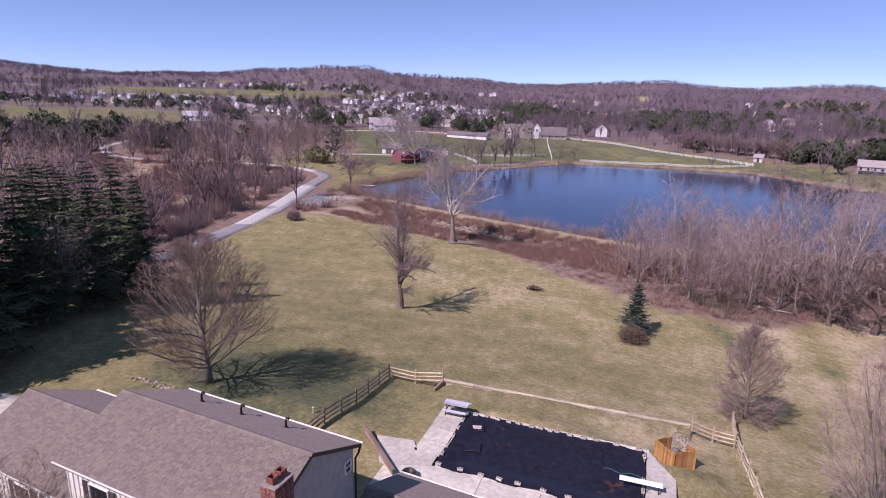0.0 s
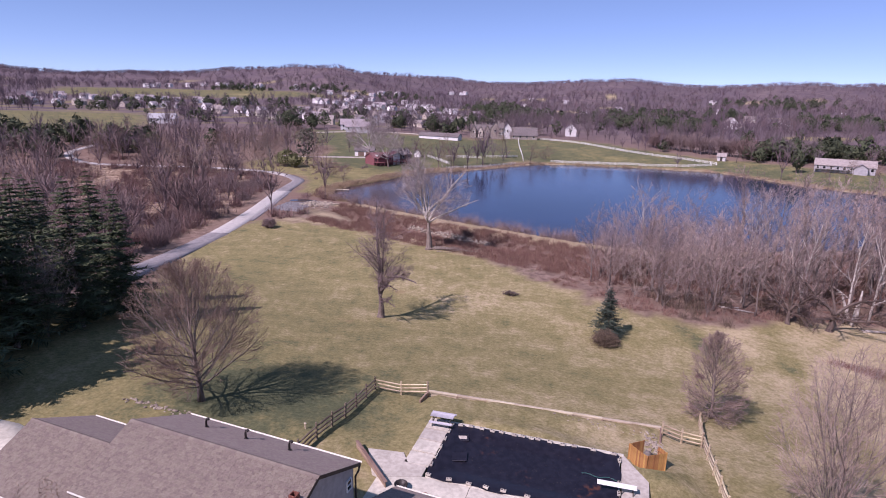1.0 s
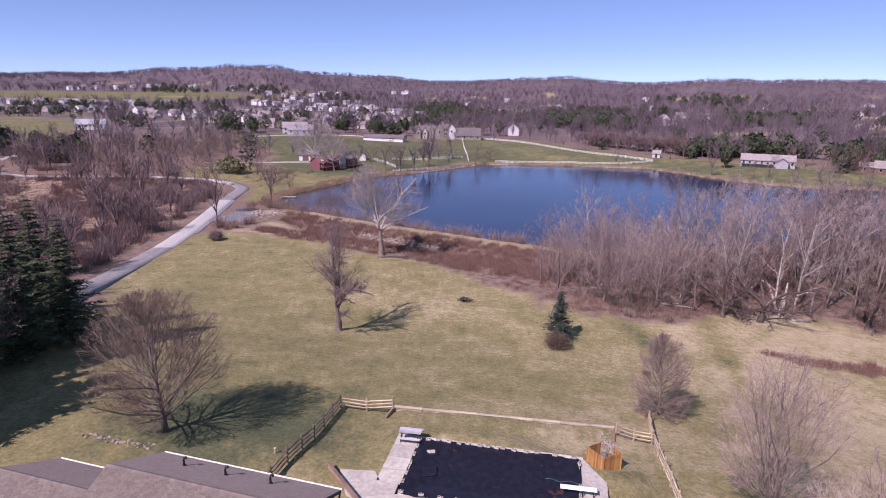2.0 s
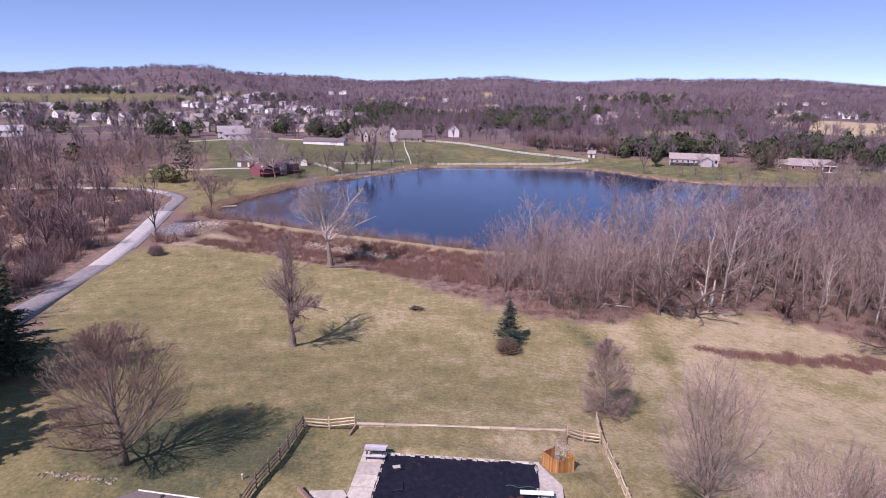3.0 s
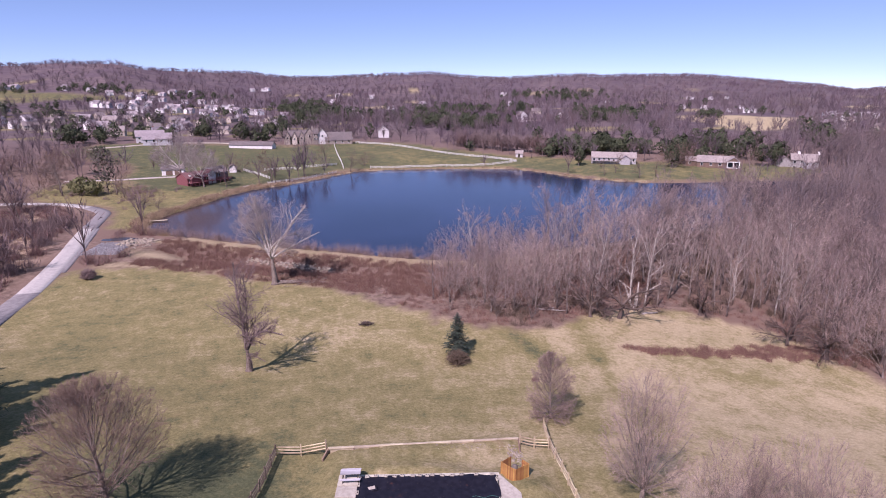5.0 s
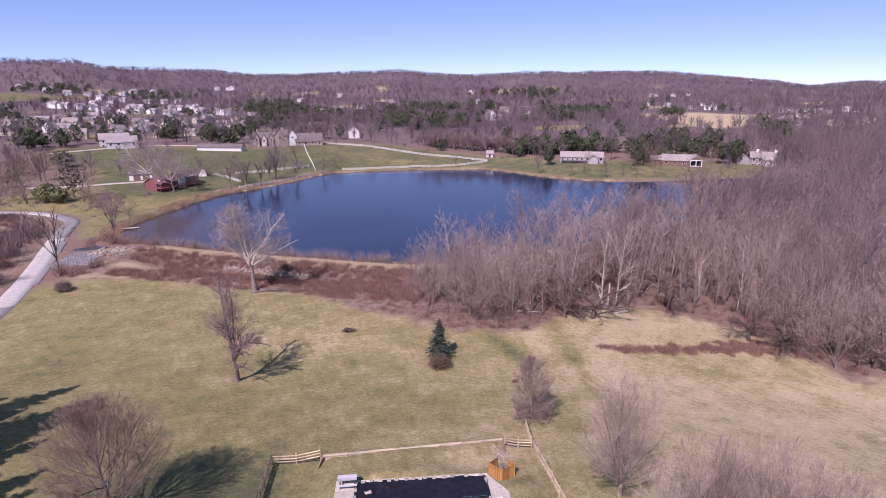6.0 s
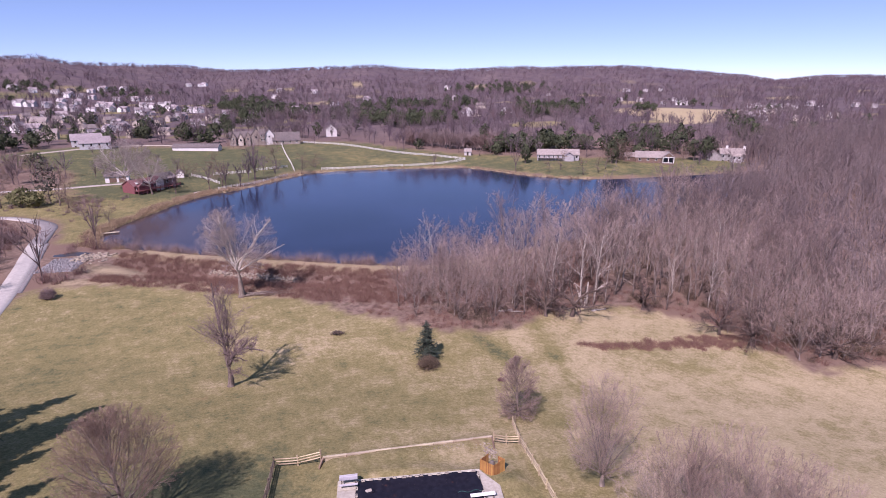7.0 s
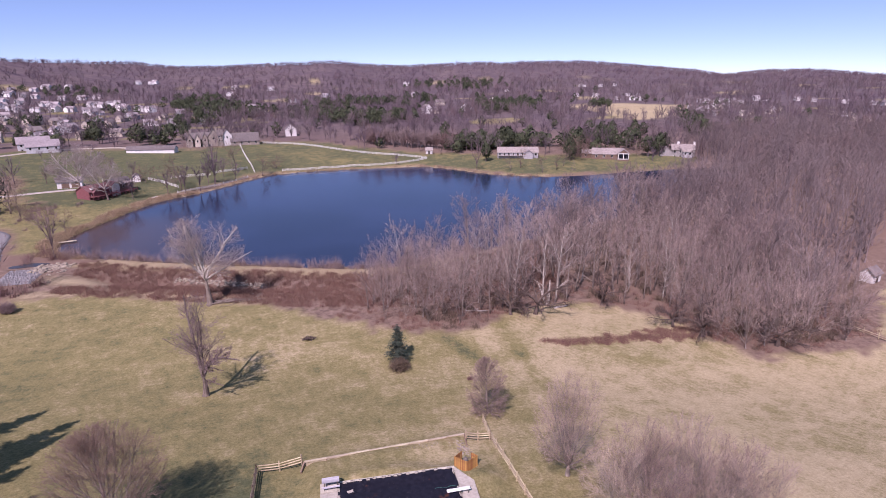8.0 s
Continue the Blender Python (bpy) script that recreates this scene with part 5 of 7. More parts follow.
for seed, x, y, s, lab in ((91, -90.4, 250.6, 1.16, "great white-limbed sycamore beside the red house"), (92, -78.6, 242.2, 0.84, "pale sycamore in front of the red house's deck")):
    t_, c_ = grow_tree(seed, 6.0, 0.58, (0, 17, 12, 7), fork=1.0, leader=False, gnarl=0.15, rise=0.02, twig=0.075, droop=0.04, reach=(0.40, 0.62), hull=(12.0, 10.0, 8.0), limbs=SPREAD)
    bare_tree("sycamore_tree", at_ground(x, y, 20 * (seed - 91), s), lab, "tree", t_, c_, BARK, TWIG_PALE, limb=surface("bark_white_limb", (0.27, 0.235, 0.215), (0.54, 0.49, 0.455), 1.5, stain=0.4, bump=0.2))
# trees between the lane and the shore
scatter("shore_brush", spread_over(90, (-140, -84, 196, 262), lambda x, y: (signed(SHORE_GRASS, x, y) < -2) & (along(ROAD, x, y) > 5) & (wavy(x, y, 12, 47) > 0.25) & (dam_d(x, y) > 12), 47), BRUSH, TWIG_BELT, "low leafless brush on the grass west of the lake", "brush", 47, (0.5, 1.1))
for i, (x, y, h, w, n) in enumerate(((-111.3, 228.6, 16.5, 11, 300), (-119.5, 224.5, 7.5, 10, 420), (-114.0, 222.5, 5.5, 7, 260))):
    ob = thing("evergreen_tree", at_ground(x, y, 70 * i), "ragged brown-green evergreen between lane and lake" if i == 0 else "broad yellow-green evergreen beside the lane's bend", "tree", "evergreens by the lane")
    tris = far_pine(740 + i, h, w, n, 0.8)
    part("crown", big_mesh("crown", tris[1:].reshape(-1, 3), np.arange(3 * len(tris) - 3).reshape(-1, 3), NEEDLE_DULL if i == 0 else NEEDLE_OLIVE), NEEDLE_DULL if i == 0 else NEEDLE_OLIVE, ob)
    g = Geo()
    g.tube([Vector((0, 0, -0.3)), Vector((0, 0, h * 0.8))], [0.28, 0.08], 6)
    part("trunk", g, BARK, ob)
for i, (x, y, k, s) in enumerate(((-101.7, 219.6, 5, 0.72), (-89.6, 200.0, 6, 0.66), (-106.5, 224.5, 7, 0.80), (-125.5, 222.8, 5, 0.95), (-96.5, 211.5, 6, 0.6), (-129.0, 229.0, 7, 0.9), (-134.0, 222.0, 6, 0.95), (-53.0, 256.5, 5, 0.85), (-71.0, 276.5, 6, 0.7))):
    wood_tree(k, x, y, 83 * i, s, group=LANE, label="leafless grey-brown tree on the grass by the shore")

# ---- the house ----
HOUSE = pose(0, 0, 0, 0, 0, -9.3)      # along the ridge u, towards the lake v
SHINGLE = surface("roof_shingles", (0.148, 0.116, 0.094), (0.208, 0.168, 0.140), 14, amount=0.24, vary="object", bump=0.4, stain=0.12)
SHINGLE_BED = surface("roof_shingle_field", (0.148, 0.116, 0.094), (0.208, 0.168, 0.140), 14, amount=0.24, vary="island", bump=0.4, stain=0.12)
# rear slopes: smoother, and paled in colour to brighten the side facing off-sun
SHINGLE_REAR_PALED = surface("smooth_rear_shingles_brightened", (0.235, 0.186, 0.162), (0.29, 0.235, 0.207), 14, amount=0.12, vary="island", bump=0.15, stain=0.1, spec=0.06)
SIDING = surface("grey_siding", (0.27, 0.26, 0.265), (0.345, 0.335, 0.34), 3, rough=0.7, bump=0.1, stain=0.12)
BOARD = surface("cream_board_and_batten", (0.60, 0.57, 0.50), (0.72, 0.69, 0.62), 3, rough=0.7, bump=0.1, stain=0.15)
BRICK = surface("red_brick", (0.12, 0.050, 0.040), (0.25, 0.105, 0.08), 12, vary="object", bump=0.5)
MORTAR = surface("mortar", (0.20, 0.165, 0.145), (0.31, 0.26, 0.23), 14, bump=0.4)
CLAY = surface("terracotta_pot", (0.13, 0.045, 0.034), (0.25, 0.095, 0.066), 10, bump=0.2)
METAL_DARK = surface("dark_painted_metal", (0.02, 0.017, 0.016), (0.05, 0.042, 0.04), 8, rough=0.5, bump=0.1, metal=0.3)
DARK_TRIM = surface("dark_brown_trim", (0.035, 0.026, 0.022), (0.07, 0.052, 0.044), 5, rough=0.6, bump=0.1)
GLASS_DARK = Nodes("window_glass").done((0.012, 0.014, 0.017), 0.06, 0.0, 0.6)


def shingled(parent, p0, p1, p2, p3, seed, picked=0, course=0.13, tab=0.19, tabs=None):
    """One slope of shingles between eave (p0, p1) and ridge (p3, p2): each tab has its own edge; some are pieces of their own."""
    rg = random.Random(seed)
    p0, p1, p2, p3 = map(Vector, (p0, p1, p2, p3))
    ln, up = (p1 - p0).length, (p3 - p0).length
    u, w = (p1 - p0).normalized(), (p3 - p0).normalized()
    nrm = u.cross(w).normalized()
    if nrm.z < 0:
        nrm = -nrm
    rows = int(up / course)
    field, shapes = Geo(), {}
    for r in range(rows + 1):
        a0, a1 = up * r / (rows + 1), up * (r + 1) / (rows + 1) + 0.03
        x = -rg.random() * tab
        while x < ln:
            wdt = tab * rg.choice((0.45, 0.7, 1.0, 1.3))
            x0, x1 = max(0, x), min(ln, x + wdt - 0.008)
            x += wdt
            if x1 - x0 < 0.05:
                continue
            h = 0.012 if tabs else 0.022 + rg.choice((0.0, 0.0, 0.012))
            q = [(x0, a0, h), (x1, a0, h), (x1, a1, 0.008), (x0, a1, 0.008), (x0, a0, 0.0), (x1, a0, 0.0)]
            f = [(0, 1, 2, 3), (4, 5, 1, 0), (0, 3, 4), (1, 5, 2)]
            if picked > 0 and x0 > 0 and x1 < ln and rg.random() < 0.6:
                key = round(wdt, 3), h
                if key not in shapes:
                    g = Geo()
                    g.add([tuple(u * (px - x0) + w * (py - a0) + nrm * pz) for px, py, pz in q], f)
                    shapes[key] = g.mesh("shingle", SHINGLE)
                part("shingle", shapes[key], SHINGLE, parent, m=Matrix.Translation(p0 + u * x0 + w * a0))
                picked -= 1
            else:
                field.add([tuple(p0 + u * px + w * py + nrm * pz) for px, py, pz in q], f)
    tagged(part("shingle_field", field, tabs or SHINGLE_BED, parent), kind="stuff")


def gable_roof(parent, u0, u1, vr, half, zr, ze, seed, picked=(0, 0), over=0.35, label="grey-brown asphalt shingles"):
    """Deck, both shingled slopes, ridge caps, rake trim and gutters."""
    run, drop = half, zr - ze
    g = Geo()
    for s in (-1, 1):
        a, b = (u0, vr, zr), (u1, vr, zr)
        c, d = (u1, vr + s * run, ze), (u0, vr + s * run, ze)
        top = [a, b, c, d]
        g.add(top + [(x, y, z - 0.16) for x, y, z in top], [(0, 1, 2, 3), (7, 6, 5, 4), (0, 4, 5, 1), (1, 5, 6, 2), (2, 6, 7, 3), (3, 7, 4, 0)])
    roof = part("roof", g, DARK_TRIM, parent, label)
    for k, s in enumerate((-1, 1)):
        shingled(roof, (u0, vr + s * run, ze + 0.004), (u1, vr + s * run, ze + 0.004), (u1, vr, zr + 0.004), (u0, vr, zr + 0.004), seed + k, picked[k] if s < 0 else 0, tabs=None if s < 0 else SHINGLE_REAR_PALED)
    n = int((u1 - u0) / 0.3)
    sl, ln = drop / run, (u1 - u0) / n + 0.04
    cap = Geo()
    cap.add([(0, -0.15, -0.15 * sl + 0.05), (ln, -0.15, -0.15 * sl + 0.035), (0, 0, 0.05), (ln, 0, 0.035), (0, 0.15, -0.15 * sl + 0.05), (ln, 0.15, -0.15 * sl + 0.035), (0, -0.15, -0.15 * sl), (0, 0, 0.0), (0, 0.15, -0.15 * sl)],
            [(0, 1, 3, 2), (2, 3, 5, 4), (6, 0, 2, 7), (7, 2, 4, 8)])
    cap = cap.mesh("ridge_cap", SHINGLE)
    for i in range(n):
        part("ridge_cap", cap, SHINGLE, roof, m=pose(u0 + (u1 - u0) * i / n, vr, zr))
    for s in (-1, 1):
        gut = Geo()
        y, w = vr + s * (run + 0.065), 0.06
        if s < 0:
            gut.box(pose((u0 + u1) / 2, vr - run - 0.02, ze - 0.035), u1 - u0, 0.05, 0.07, 0.006)
            part("drip_edge", gut, BOARD, parent, "thin cream eave trim")
            continue
        gut.box(pose((u0 + u1) / 2, y, ze - 0.06), u1 - u0, 0.13, 0.015, 0.004)
        for o in (-w, w):
            gut.box(pose((u0 + u1) / 2, y + o, ze - 0.03), u1 - u0, 0.016, 0.07, 0.004)
        part("gutter", gut, BOARD, parent, "cream painted gutter")
    for x in (u0, u1):
        rk = Geo()
        for s in (-1, 1):
            out = 0.012 if x == u1 else -0.012
            p = [(x + out, vr, zr - 0.17), (x + out, vr + s * run, ze - 0.17), (x + out, vr + s * run, ze + 0.012), (x + out, vr, zr + 0.012)]
            rk.add(p + [(px - out * 2.6, py, pz) for px, py, pz in p], [(0, 1, 2, 3), (7, 6, 5, 4), (0, 4, 5, 1), (1, 5, 6, 2), (2, 6, 7, 3), (3, 7, 4, 0)])
        part("rake_trim", rk, DARK_TRIM, parent)


def gable_body(parent, u0, u1, vr, half, zr, ze, z0, material, label):
    """Walls with thickness under a gable roof, closed below."""
    g = Geo()
    v0, v1 = vr - half, vr + half
    sl = (zr - ze) / (half + 0.35)
    zt = ze + 0.35 * sl - 0.17
    ring_ = [(v0, z0), (v1, z0), (v1, zt), (vr, zr - 0.19), (v0, zt)]
    p = [(u0, v, z) for v, z in ring_] + [(u1, v, z) for v, z in ring_]
    g.add(p, [(0, 1, 2, 3, 4), (9, 8, 7, 6, 5)] + [(i, 5 + i, 5 + (i + 1) % 5, (i + 1) % 5) for i in range(5)])
    return part("wall", g, material, parent, label)


def wall_window(parent, m, w, h, shutters=False, mullion=True):
    """A window in a wall: m has its x along the wall and y out of it."""
    fr = Geo()
    t = 0.045
    for x, z, sx, sz in ((0, h / 2, w + 2 * t, t), (0, -h / 2, w + 2 * t, t), (-w / 2 - t / 2, 0, t, h), (w / 2 + t / 2, 0, t, h)):
        fr.box(m @ pose(x, 0.03, z), sx, 0.09, sz, 0.01)
    if mullion:
        fr.box(m @ pose(0, 0.035, 0), w, 0.05, 0.05, 0.008)
    win = part("window", fr, WHITE_PAINT, parent, "white framed window with dark glass")
    pn = Geo()
    pn.box(m @ pose(0, 0.012, 0), w, 0.02, h)
    part("pane", pn, GLASS_DARK, win)
    if shutters:
        for s in (-1, 1):
            sh = Geo()
            sh.box(m @ pose(s * (w / 2 + t + 0.2), 0.035, 0), 0.36, 0.05, h + 0.1, 0.012)
            for k in range(8):
                sh.box(m @ pose(s * (w / 2 + t + 0.2), 0.065, -h / 2 + h * (k + 0.5) / 8), 0.28, 0.02, h / 8 * 0.7, 0.005)
            part("shutter", sh, DARK_TRIM, parent, "dark brown louvred shutter")
    return win


house = thing("house", HOUSE, "house with grey-brown shingle roofs, grey siding and brick chimney", "house")
# main block
MU0, MU1, MV = -22.45, -12.1, 15.55
gable_roof(house, MU0 - 0.25, MU1 + 0.05, MV, 3.42, 8.28, 6.70, 500, picked=(240, 50))
gable_body(house, MU0, MU1 - 0.15, MV, 3.05, 8.28, 6.70, -0.3, SIDING, "plain pale grey siding")
# lower west block
gable_roof(house, -30.6, MU0 - 0.02, 15.75, 3.4, 6.25, 4.55, 520, picked=(0, 0))
gable_body(house, -30.4, MU0 - 0.01, 15.75, 3.03, 6.25, 4.55, -0.3, SIDING, "plain pale grey siding")
# east wing, one storey
gable_roof(house, -12.06, 6.0, 19.4, 3.35, 4.2, 2.72, 540, picked=(0, 0))
gable_body(house, -11.9, 5.8, 19.4, 3.0, 4.2, 2.72, -0.3, SIDING, "plain pale grey siding")
# gable window, downpipe
wall_window(house, pose(MU1 - 0.15, 18.15, 5.98, 0, 0, -90), 0.36, 0.56)
g = Geo()
g.tube([Vector((MU1 + 0.02, 18.95, 6.62)), Vector((MU1 + 0.02, 18.8, 6.35)), Vector((MU1 - 0.08, 18.68, 6.1)), Vector((MU1 - 0.08, 18.68, 2.9))], [0.05] * 4, 8)
part("downpipe", g, METAL_DARK, house, "dark metal downpipe at the gable corner", smooth=True)
# front walls: cream board and batten between dark windows
for u0, u1, vf, z0, z1, wins in ((MU0 + 0.05, MU1 - 0.2, MV - 3.05, 0.2, 6.5, (-20.3, -16.6, -13.6)), (-30.3, MU0 - 0.2, 15.75 - 3.03, 0.2, 4.35, (-29.3, -26.3, -24.0))):
    g = Geo()
    g.box(pose((u0 + u1) / 2, vf - 0.03, (z0 + z1) / 2), u1 - u0, 0.05, z1 - z0)
    x = u0 + 0.1
    while x < u1:
        g.box(pose(x, vf - 0.075, (z0 + z1) / 2), 0.05, 0.04, z1 - z0 - 0.02, 0.008)
        x += 0.32
    part("front_cladding", g, BOARD, house, "cream board and batten cladding")
    for x in wins:
        wall_window(house, pose(x, vf - 0.10, z1 - 1.15, 0, 0, 180), 1.1, 1.5, shutters=True)
# vent pipes on the lake-side slope
for u, v in ((-20.1, 17.6), (-17.6, 17.55), (-15.2, 17.75)):
    z = 8.28 - (v - MV) * 1.58 / 3.42
    g = Geo()
    pts = [Vector((u, v, z - 0.05)), Vector((u, v, z + 0.36)), Vector((u + 0.02, v + 0.02, z + 0.47)), Vector((u + 0.1, v + 0.03, z + 0.51)), Vector((u + 0.17, v + 0.03, z + 0.44))]
    g.tube(pts, [0.055, 0.055, 0.06, 0.065, 0.07], 8)
    g.tube([Vector((u, v, z)), Vector((u, v, z + 0.07))], [0.13, 0.075], 10)
    part("vent_pipe", g, METAL_DARK, house, "black curved vent pipe on the roof", smooth=True)
# chimney: brick by brick, mortar behind, clay pots on a cement cap
chim = part("chimney", Geo(), MORTAR, house, "red brick chimney with clay pots")
CU, CV, CW, CD, CZ = -11.42, 12.85, 0.62, 0.92, 9.12
g = Geo()
g.box(pose(CU, CV, (CZ - 0.3) / 2 - 0.1), CW - 0.03, CD - 0.03, CZ + 0.1)
part("core", g, MORTAR, chim, "grey mortar")
long_b = Geo()
long_b.box(pose(0, 0, 0), 0.195, 0.09, 0.058, 0.006)
me_brick = long_b.mesh("brick", BRICK)
row = 0
while True:
    z = CZ - 0.04 - row * 0.072
    if z < 8.0:
        break
    odd = 0.1 if row % 2 else 0.0
    for side in range(4):
        span = CW if side % 2 == 0 else CD
        n = int(span / 0.205)
        for k in range(n):
            o = -span / 2 + 0.1 + (span - 0.2) * k / max(1, n - 1) + (odd - 0.05) * (0.5 if 0 < k < n - 1 else 0)
            m = pose(CU, CV, z, 0, 0, side * 90) @ pose(o, -(CD if side % 2 == 0 else CW) / 2 + 0.035, 0)
            part("brick", me_brick, BRICK, chim, m=m)
    row += 1
g = Geo()
g.box(pose(CU, CV, CZ + 0.03), CW + 0.05, CD + 0.05, 0.06, 0.015)
part("cap", g, MORTAR, chim, "stained cement cap")
for o in (-0.21, 0.20):
    g = Geo()
    for a in range(4):
        g.box(pose(CU, CV + o, CZ + 0.20, 0, 0, a * 90) @ pose(0, 0.13, 0), 0.30, 0.04, 0.22, 0.008)
    part("chimney_pot", g, CLAY, chim, "square terracotta flue pot")

# ---- pool yard ----
POOL = pose(-1.45, 31.75, 0, 0, 0, -4.8)
HX, HY = 6.0, 3.25


def tarp_material():
    n = Nodes("black_pool_cover")
    at = n.local()
    grain = n.noise(at, 2.2, 5, 0.6)
    leaf = n.noise(at, 0.34, 3, 0.7)
    speck = n.noise(at, 9.0, 2, 0.5)
    colour = n.mix(n.ramp(grain, 0.35, 0.7), (0.010, 0.009, 0.015), (0.016, 0.015, 0.024))
    colour = n.mix(n.math("MULTIPLY", n.ramp(leaf, 0.60, 0.70), n.ramp(grain, 0.45, 0.6)), colour, (0.075, 0.030, 0.020))
    colour = n.mix(n.math("MULTIPLY", n.ramp(speck, 0.70, 0.76), 0.5), colour, (0.16, 0.13, 0.11))
    n.bump(n.noise(at, 1.3, 4, 0.6, (0.4, 1.6, 1)), 0.12, 0.04)
    return n.done(colour, n.math("ADD", n.math("MULTIPLY", grain, 0.4), 0.2), 0, 0.22)


TARP = tarp_material()
yard = lambda z: POOL @ pose(0, 0, z)
# concrete deck, slab by slab
deck = thing("pool_deck", POOL, "pale concrete pool deck of large slabs", "deck", kind="structure")
slabs = [(-6.55, y0, 1.75, 1.36) for y0 in (2.9, 1.44, -0.02)] + [(-6.55, -1.5, 1.75, 1.36)]
for x, y, w, h in slabs:
    g = Geo()
    g.box(pose(x - 0.4, y, 0.0), w, h, 0.16, 0.015)
    part("slab", g, CONCRETE, deck)
for pl in ([(-10.7, -1.6), (-8.2, -1.25), (-7.55, -2.2), (-6.2, -2.25), (-6.2, -3.28), (-8.9, -4.2), (-9.3, -4.1)], [(-8.9, -4.23), (-6.2, -3.30), (-3.0, -3.30), (-3.0, -7.2), (-8.9, -7.2)], [(-2.97, -3.30), (0.5, -3.30), (0.5, -7.2), (-2.97, -7.2)],
           [(0.53, -3.30), (4.0, -3.30), (4.0, -7.2), (0.53, -7.2)], [(4.03, -3.30), (7.6, -3.30), (7.6, -7.2), (4.03, -7.2)], [(6.1, -3.27), (7.7, -3.27), (7.8, 0.9), (6.9, 2.3), (6.3, 3.3), (6.1, 3.3)]):
    g = Geo()
    g.prism(pl, -0.12, 0.08)
    part("slab", g, CONCRETE, deck)
g = Geo()
for x, y, sx, sy in ((0, HY + 0.16, 2 * HX + 0.5, 0.3), (0, -HY + 0.1, 2 * HX, 0.24), (-HX + 0.12, 0, 0.24, 2 * HY - 0.2), (HX - 0.12, 0, 0.24, 2 * HY - 0.2)):
    g.box(pose(x, y, 0.045), sx, sy, 0.12, 0.03)
part("coping", g, CONCRETE, deck, "pale pool coping")
# cover: sags a little, hangs over the coping
g = Geo()
nx, ny = 48, 26
rg = random.Random(9)
for j in range(ny + 1):
    for i in range(nx + 1):
        x, y = -HX + 2 * HX * i / nx, -HY + 2 * HY * j / ny
        e = min(HX - abs(x), HY - abs(y))
        sag = -0.20 * min(1, max(0, (e - 0.3) / 1.1)) ** 1.4 + 0.025 * math.sin(7 * x + 2 * y) * math.exp(-e) + rg.uniform(-0.006, 0.006)
        wob = 0.10 * math.sin(1.9 * (x + y) + 1) if e < 0.05 else 0
        g.v.append((x + (wob if abs(x) > HX - 0.01 else 0), y + (wob if abs(y) > HY - 0.01 else 0), 0.135 + sag))
for j in range(ny):
    for i in range(nx):
        a = j * (nx + 1) + i
        g.f.append((a, a + 1, a + nx + 2, a + nx + 1))
        g.m.append(0)
cover = thing("pool_cover", POOL, "black sagging winter cover over the swimming pool", "pool cover")
part("sheet", g, TARP, cover, smooth=True)
for x, y, w in ((-4.9, 2.0, 1.0), (-4.6, -0.4, 1.3)):
    f = Geo()
    f.box(pose(x, y, 0.02, 2, -3, 12), w, 0.95, 0.05, 0.02)
    part("flap", f, TARP, cover, "loose folded patch of cover")
# thin pale box added as the highlight on the folded cover
f = Geo()
f.box(pose(-4.85, 1.85, 0.055, 8, -3, 12), 0.62, 0.34, 0.03, 0.012)
part("patch", f, CONCRETE, cover, "pale grey patch standing for a highlight on the cover")
# blocks that hold the cover down
blk = Geo()
blk.box(pose(0, 0, 0.07), 0.36, 0.19, 0.14, 0.015)
blk_me = blk.mesh("block", CONCRETE)
# dark plates on the solid top stand for the shaded block cores
hole = Geo()
for o in (-0.085, 0.085):
    hole.box(pose(o, 0, 0.141), 0.10, 0.09, 0.004)
hole_me = hole.mesh("hollow", DARK_TRIM)


def weight(x, y, turn):
    ob = thing("cover_weight", POOL @ pose(x, y, 0.14, 0, 0, turn), "white concrete block weighing down the pool cover", "block", "blocks round the pool cover")
    part("block", blk_me, CONCRETE, ob)
    part("hollow", hole_me, DARK_TRIM, ob, "dark plate for the shade inside the block")


for x in (-5.35, -4.6, -3.75, -2.95, -2.3, -1.35, -0.75, -0.1, 0.35, 1.2, 2.1, 2.9, 4.2, 5.6):
    weight(x, HY - 0.08 + 0.05 * math.sin(x * 5), 10 * math.sin(x * 9))
for x in (-5.8, -4.4, -3.1, -2.0, -0.9, 0.6, 2.0, 3.4, 4.8):
    weight(x, -HY + 0.12 + 0.05 * math.sin(x * 5), 15 * math.sin(x * 7))
for y in (-2.0, -1.1, 0.1, 1.1, 2.1, 2.9):
    weight(-HX + 0.05, y, 90 + 12 * math.sin(y * 6))
for y in (-2.2, -1.0, 0.0, 2.5):
    weight(HX - 0.05, y, 90 + 12 * math.sin(y * 6))
# picnic bench at the far corner
bench = thing("picnic_table", POOL @ pose(-6.75, 3.05, 0.08, 0, 0, 2), "weathered pale grey picnic table with benches on the deck", "table")
WHITE_WOOD = surface("weathered_white_wood", (0.34, 0.32, 0.35), (0.47, 0.45, 0.48), 4, vary="object", bump=0.2, stretch=(0.2, 1, 1))
for k in range(5):
    g = Geo()
    g.box(pose(0, -0.3 + 0.15 * k, 0.72), 1.75, 0.138, 0.04, 0.008)
    part("tabletop_plank", g, WHITE_WOOD, bench)
for s in (-1, 1):
    for k in range(2):
        g = Geo()
        g.box(pose(0, s * (0.62 + 0.14 * k), 0.43), 1.75, 0.13, 0.04, 0.008)
        part("seat_plank", g, WHITE_WOOD, bench)
    g = Geo()
    g.box(pose(s * 0.62, 0, 0.37), 0.05, 1.5, 0.08, 0.01)
    part("cross_beam", g, DARK_TRIM, bench)
    for q in (-1, 1):
        g = Geo()
        g.box(pose(s * 0.66, q * 0.42, 0.35, q * 28, 0, 0), 0.05, 0.09, 0.78, 0.01)
        part("leg", g, DARK_TRIM, bench, "dark leg")
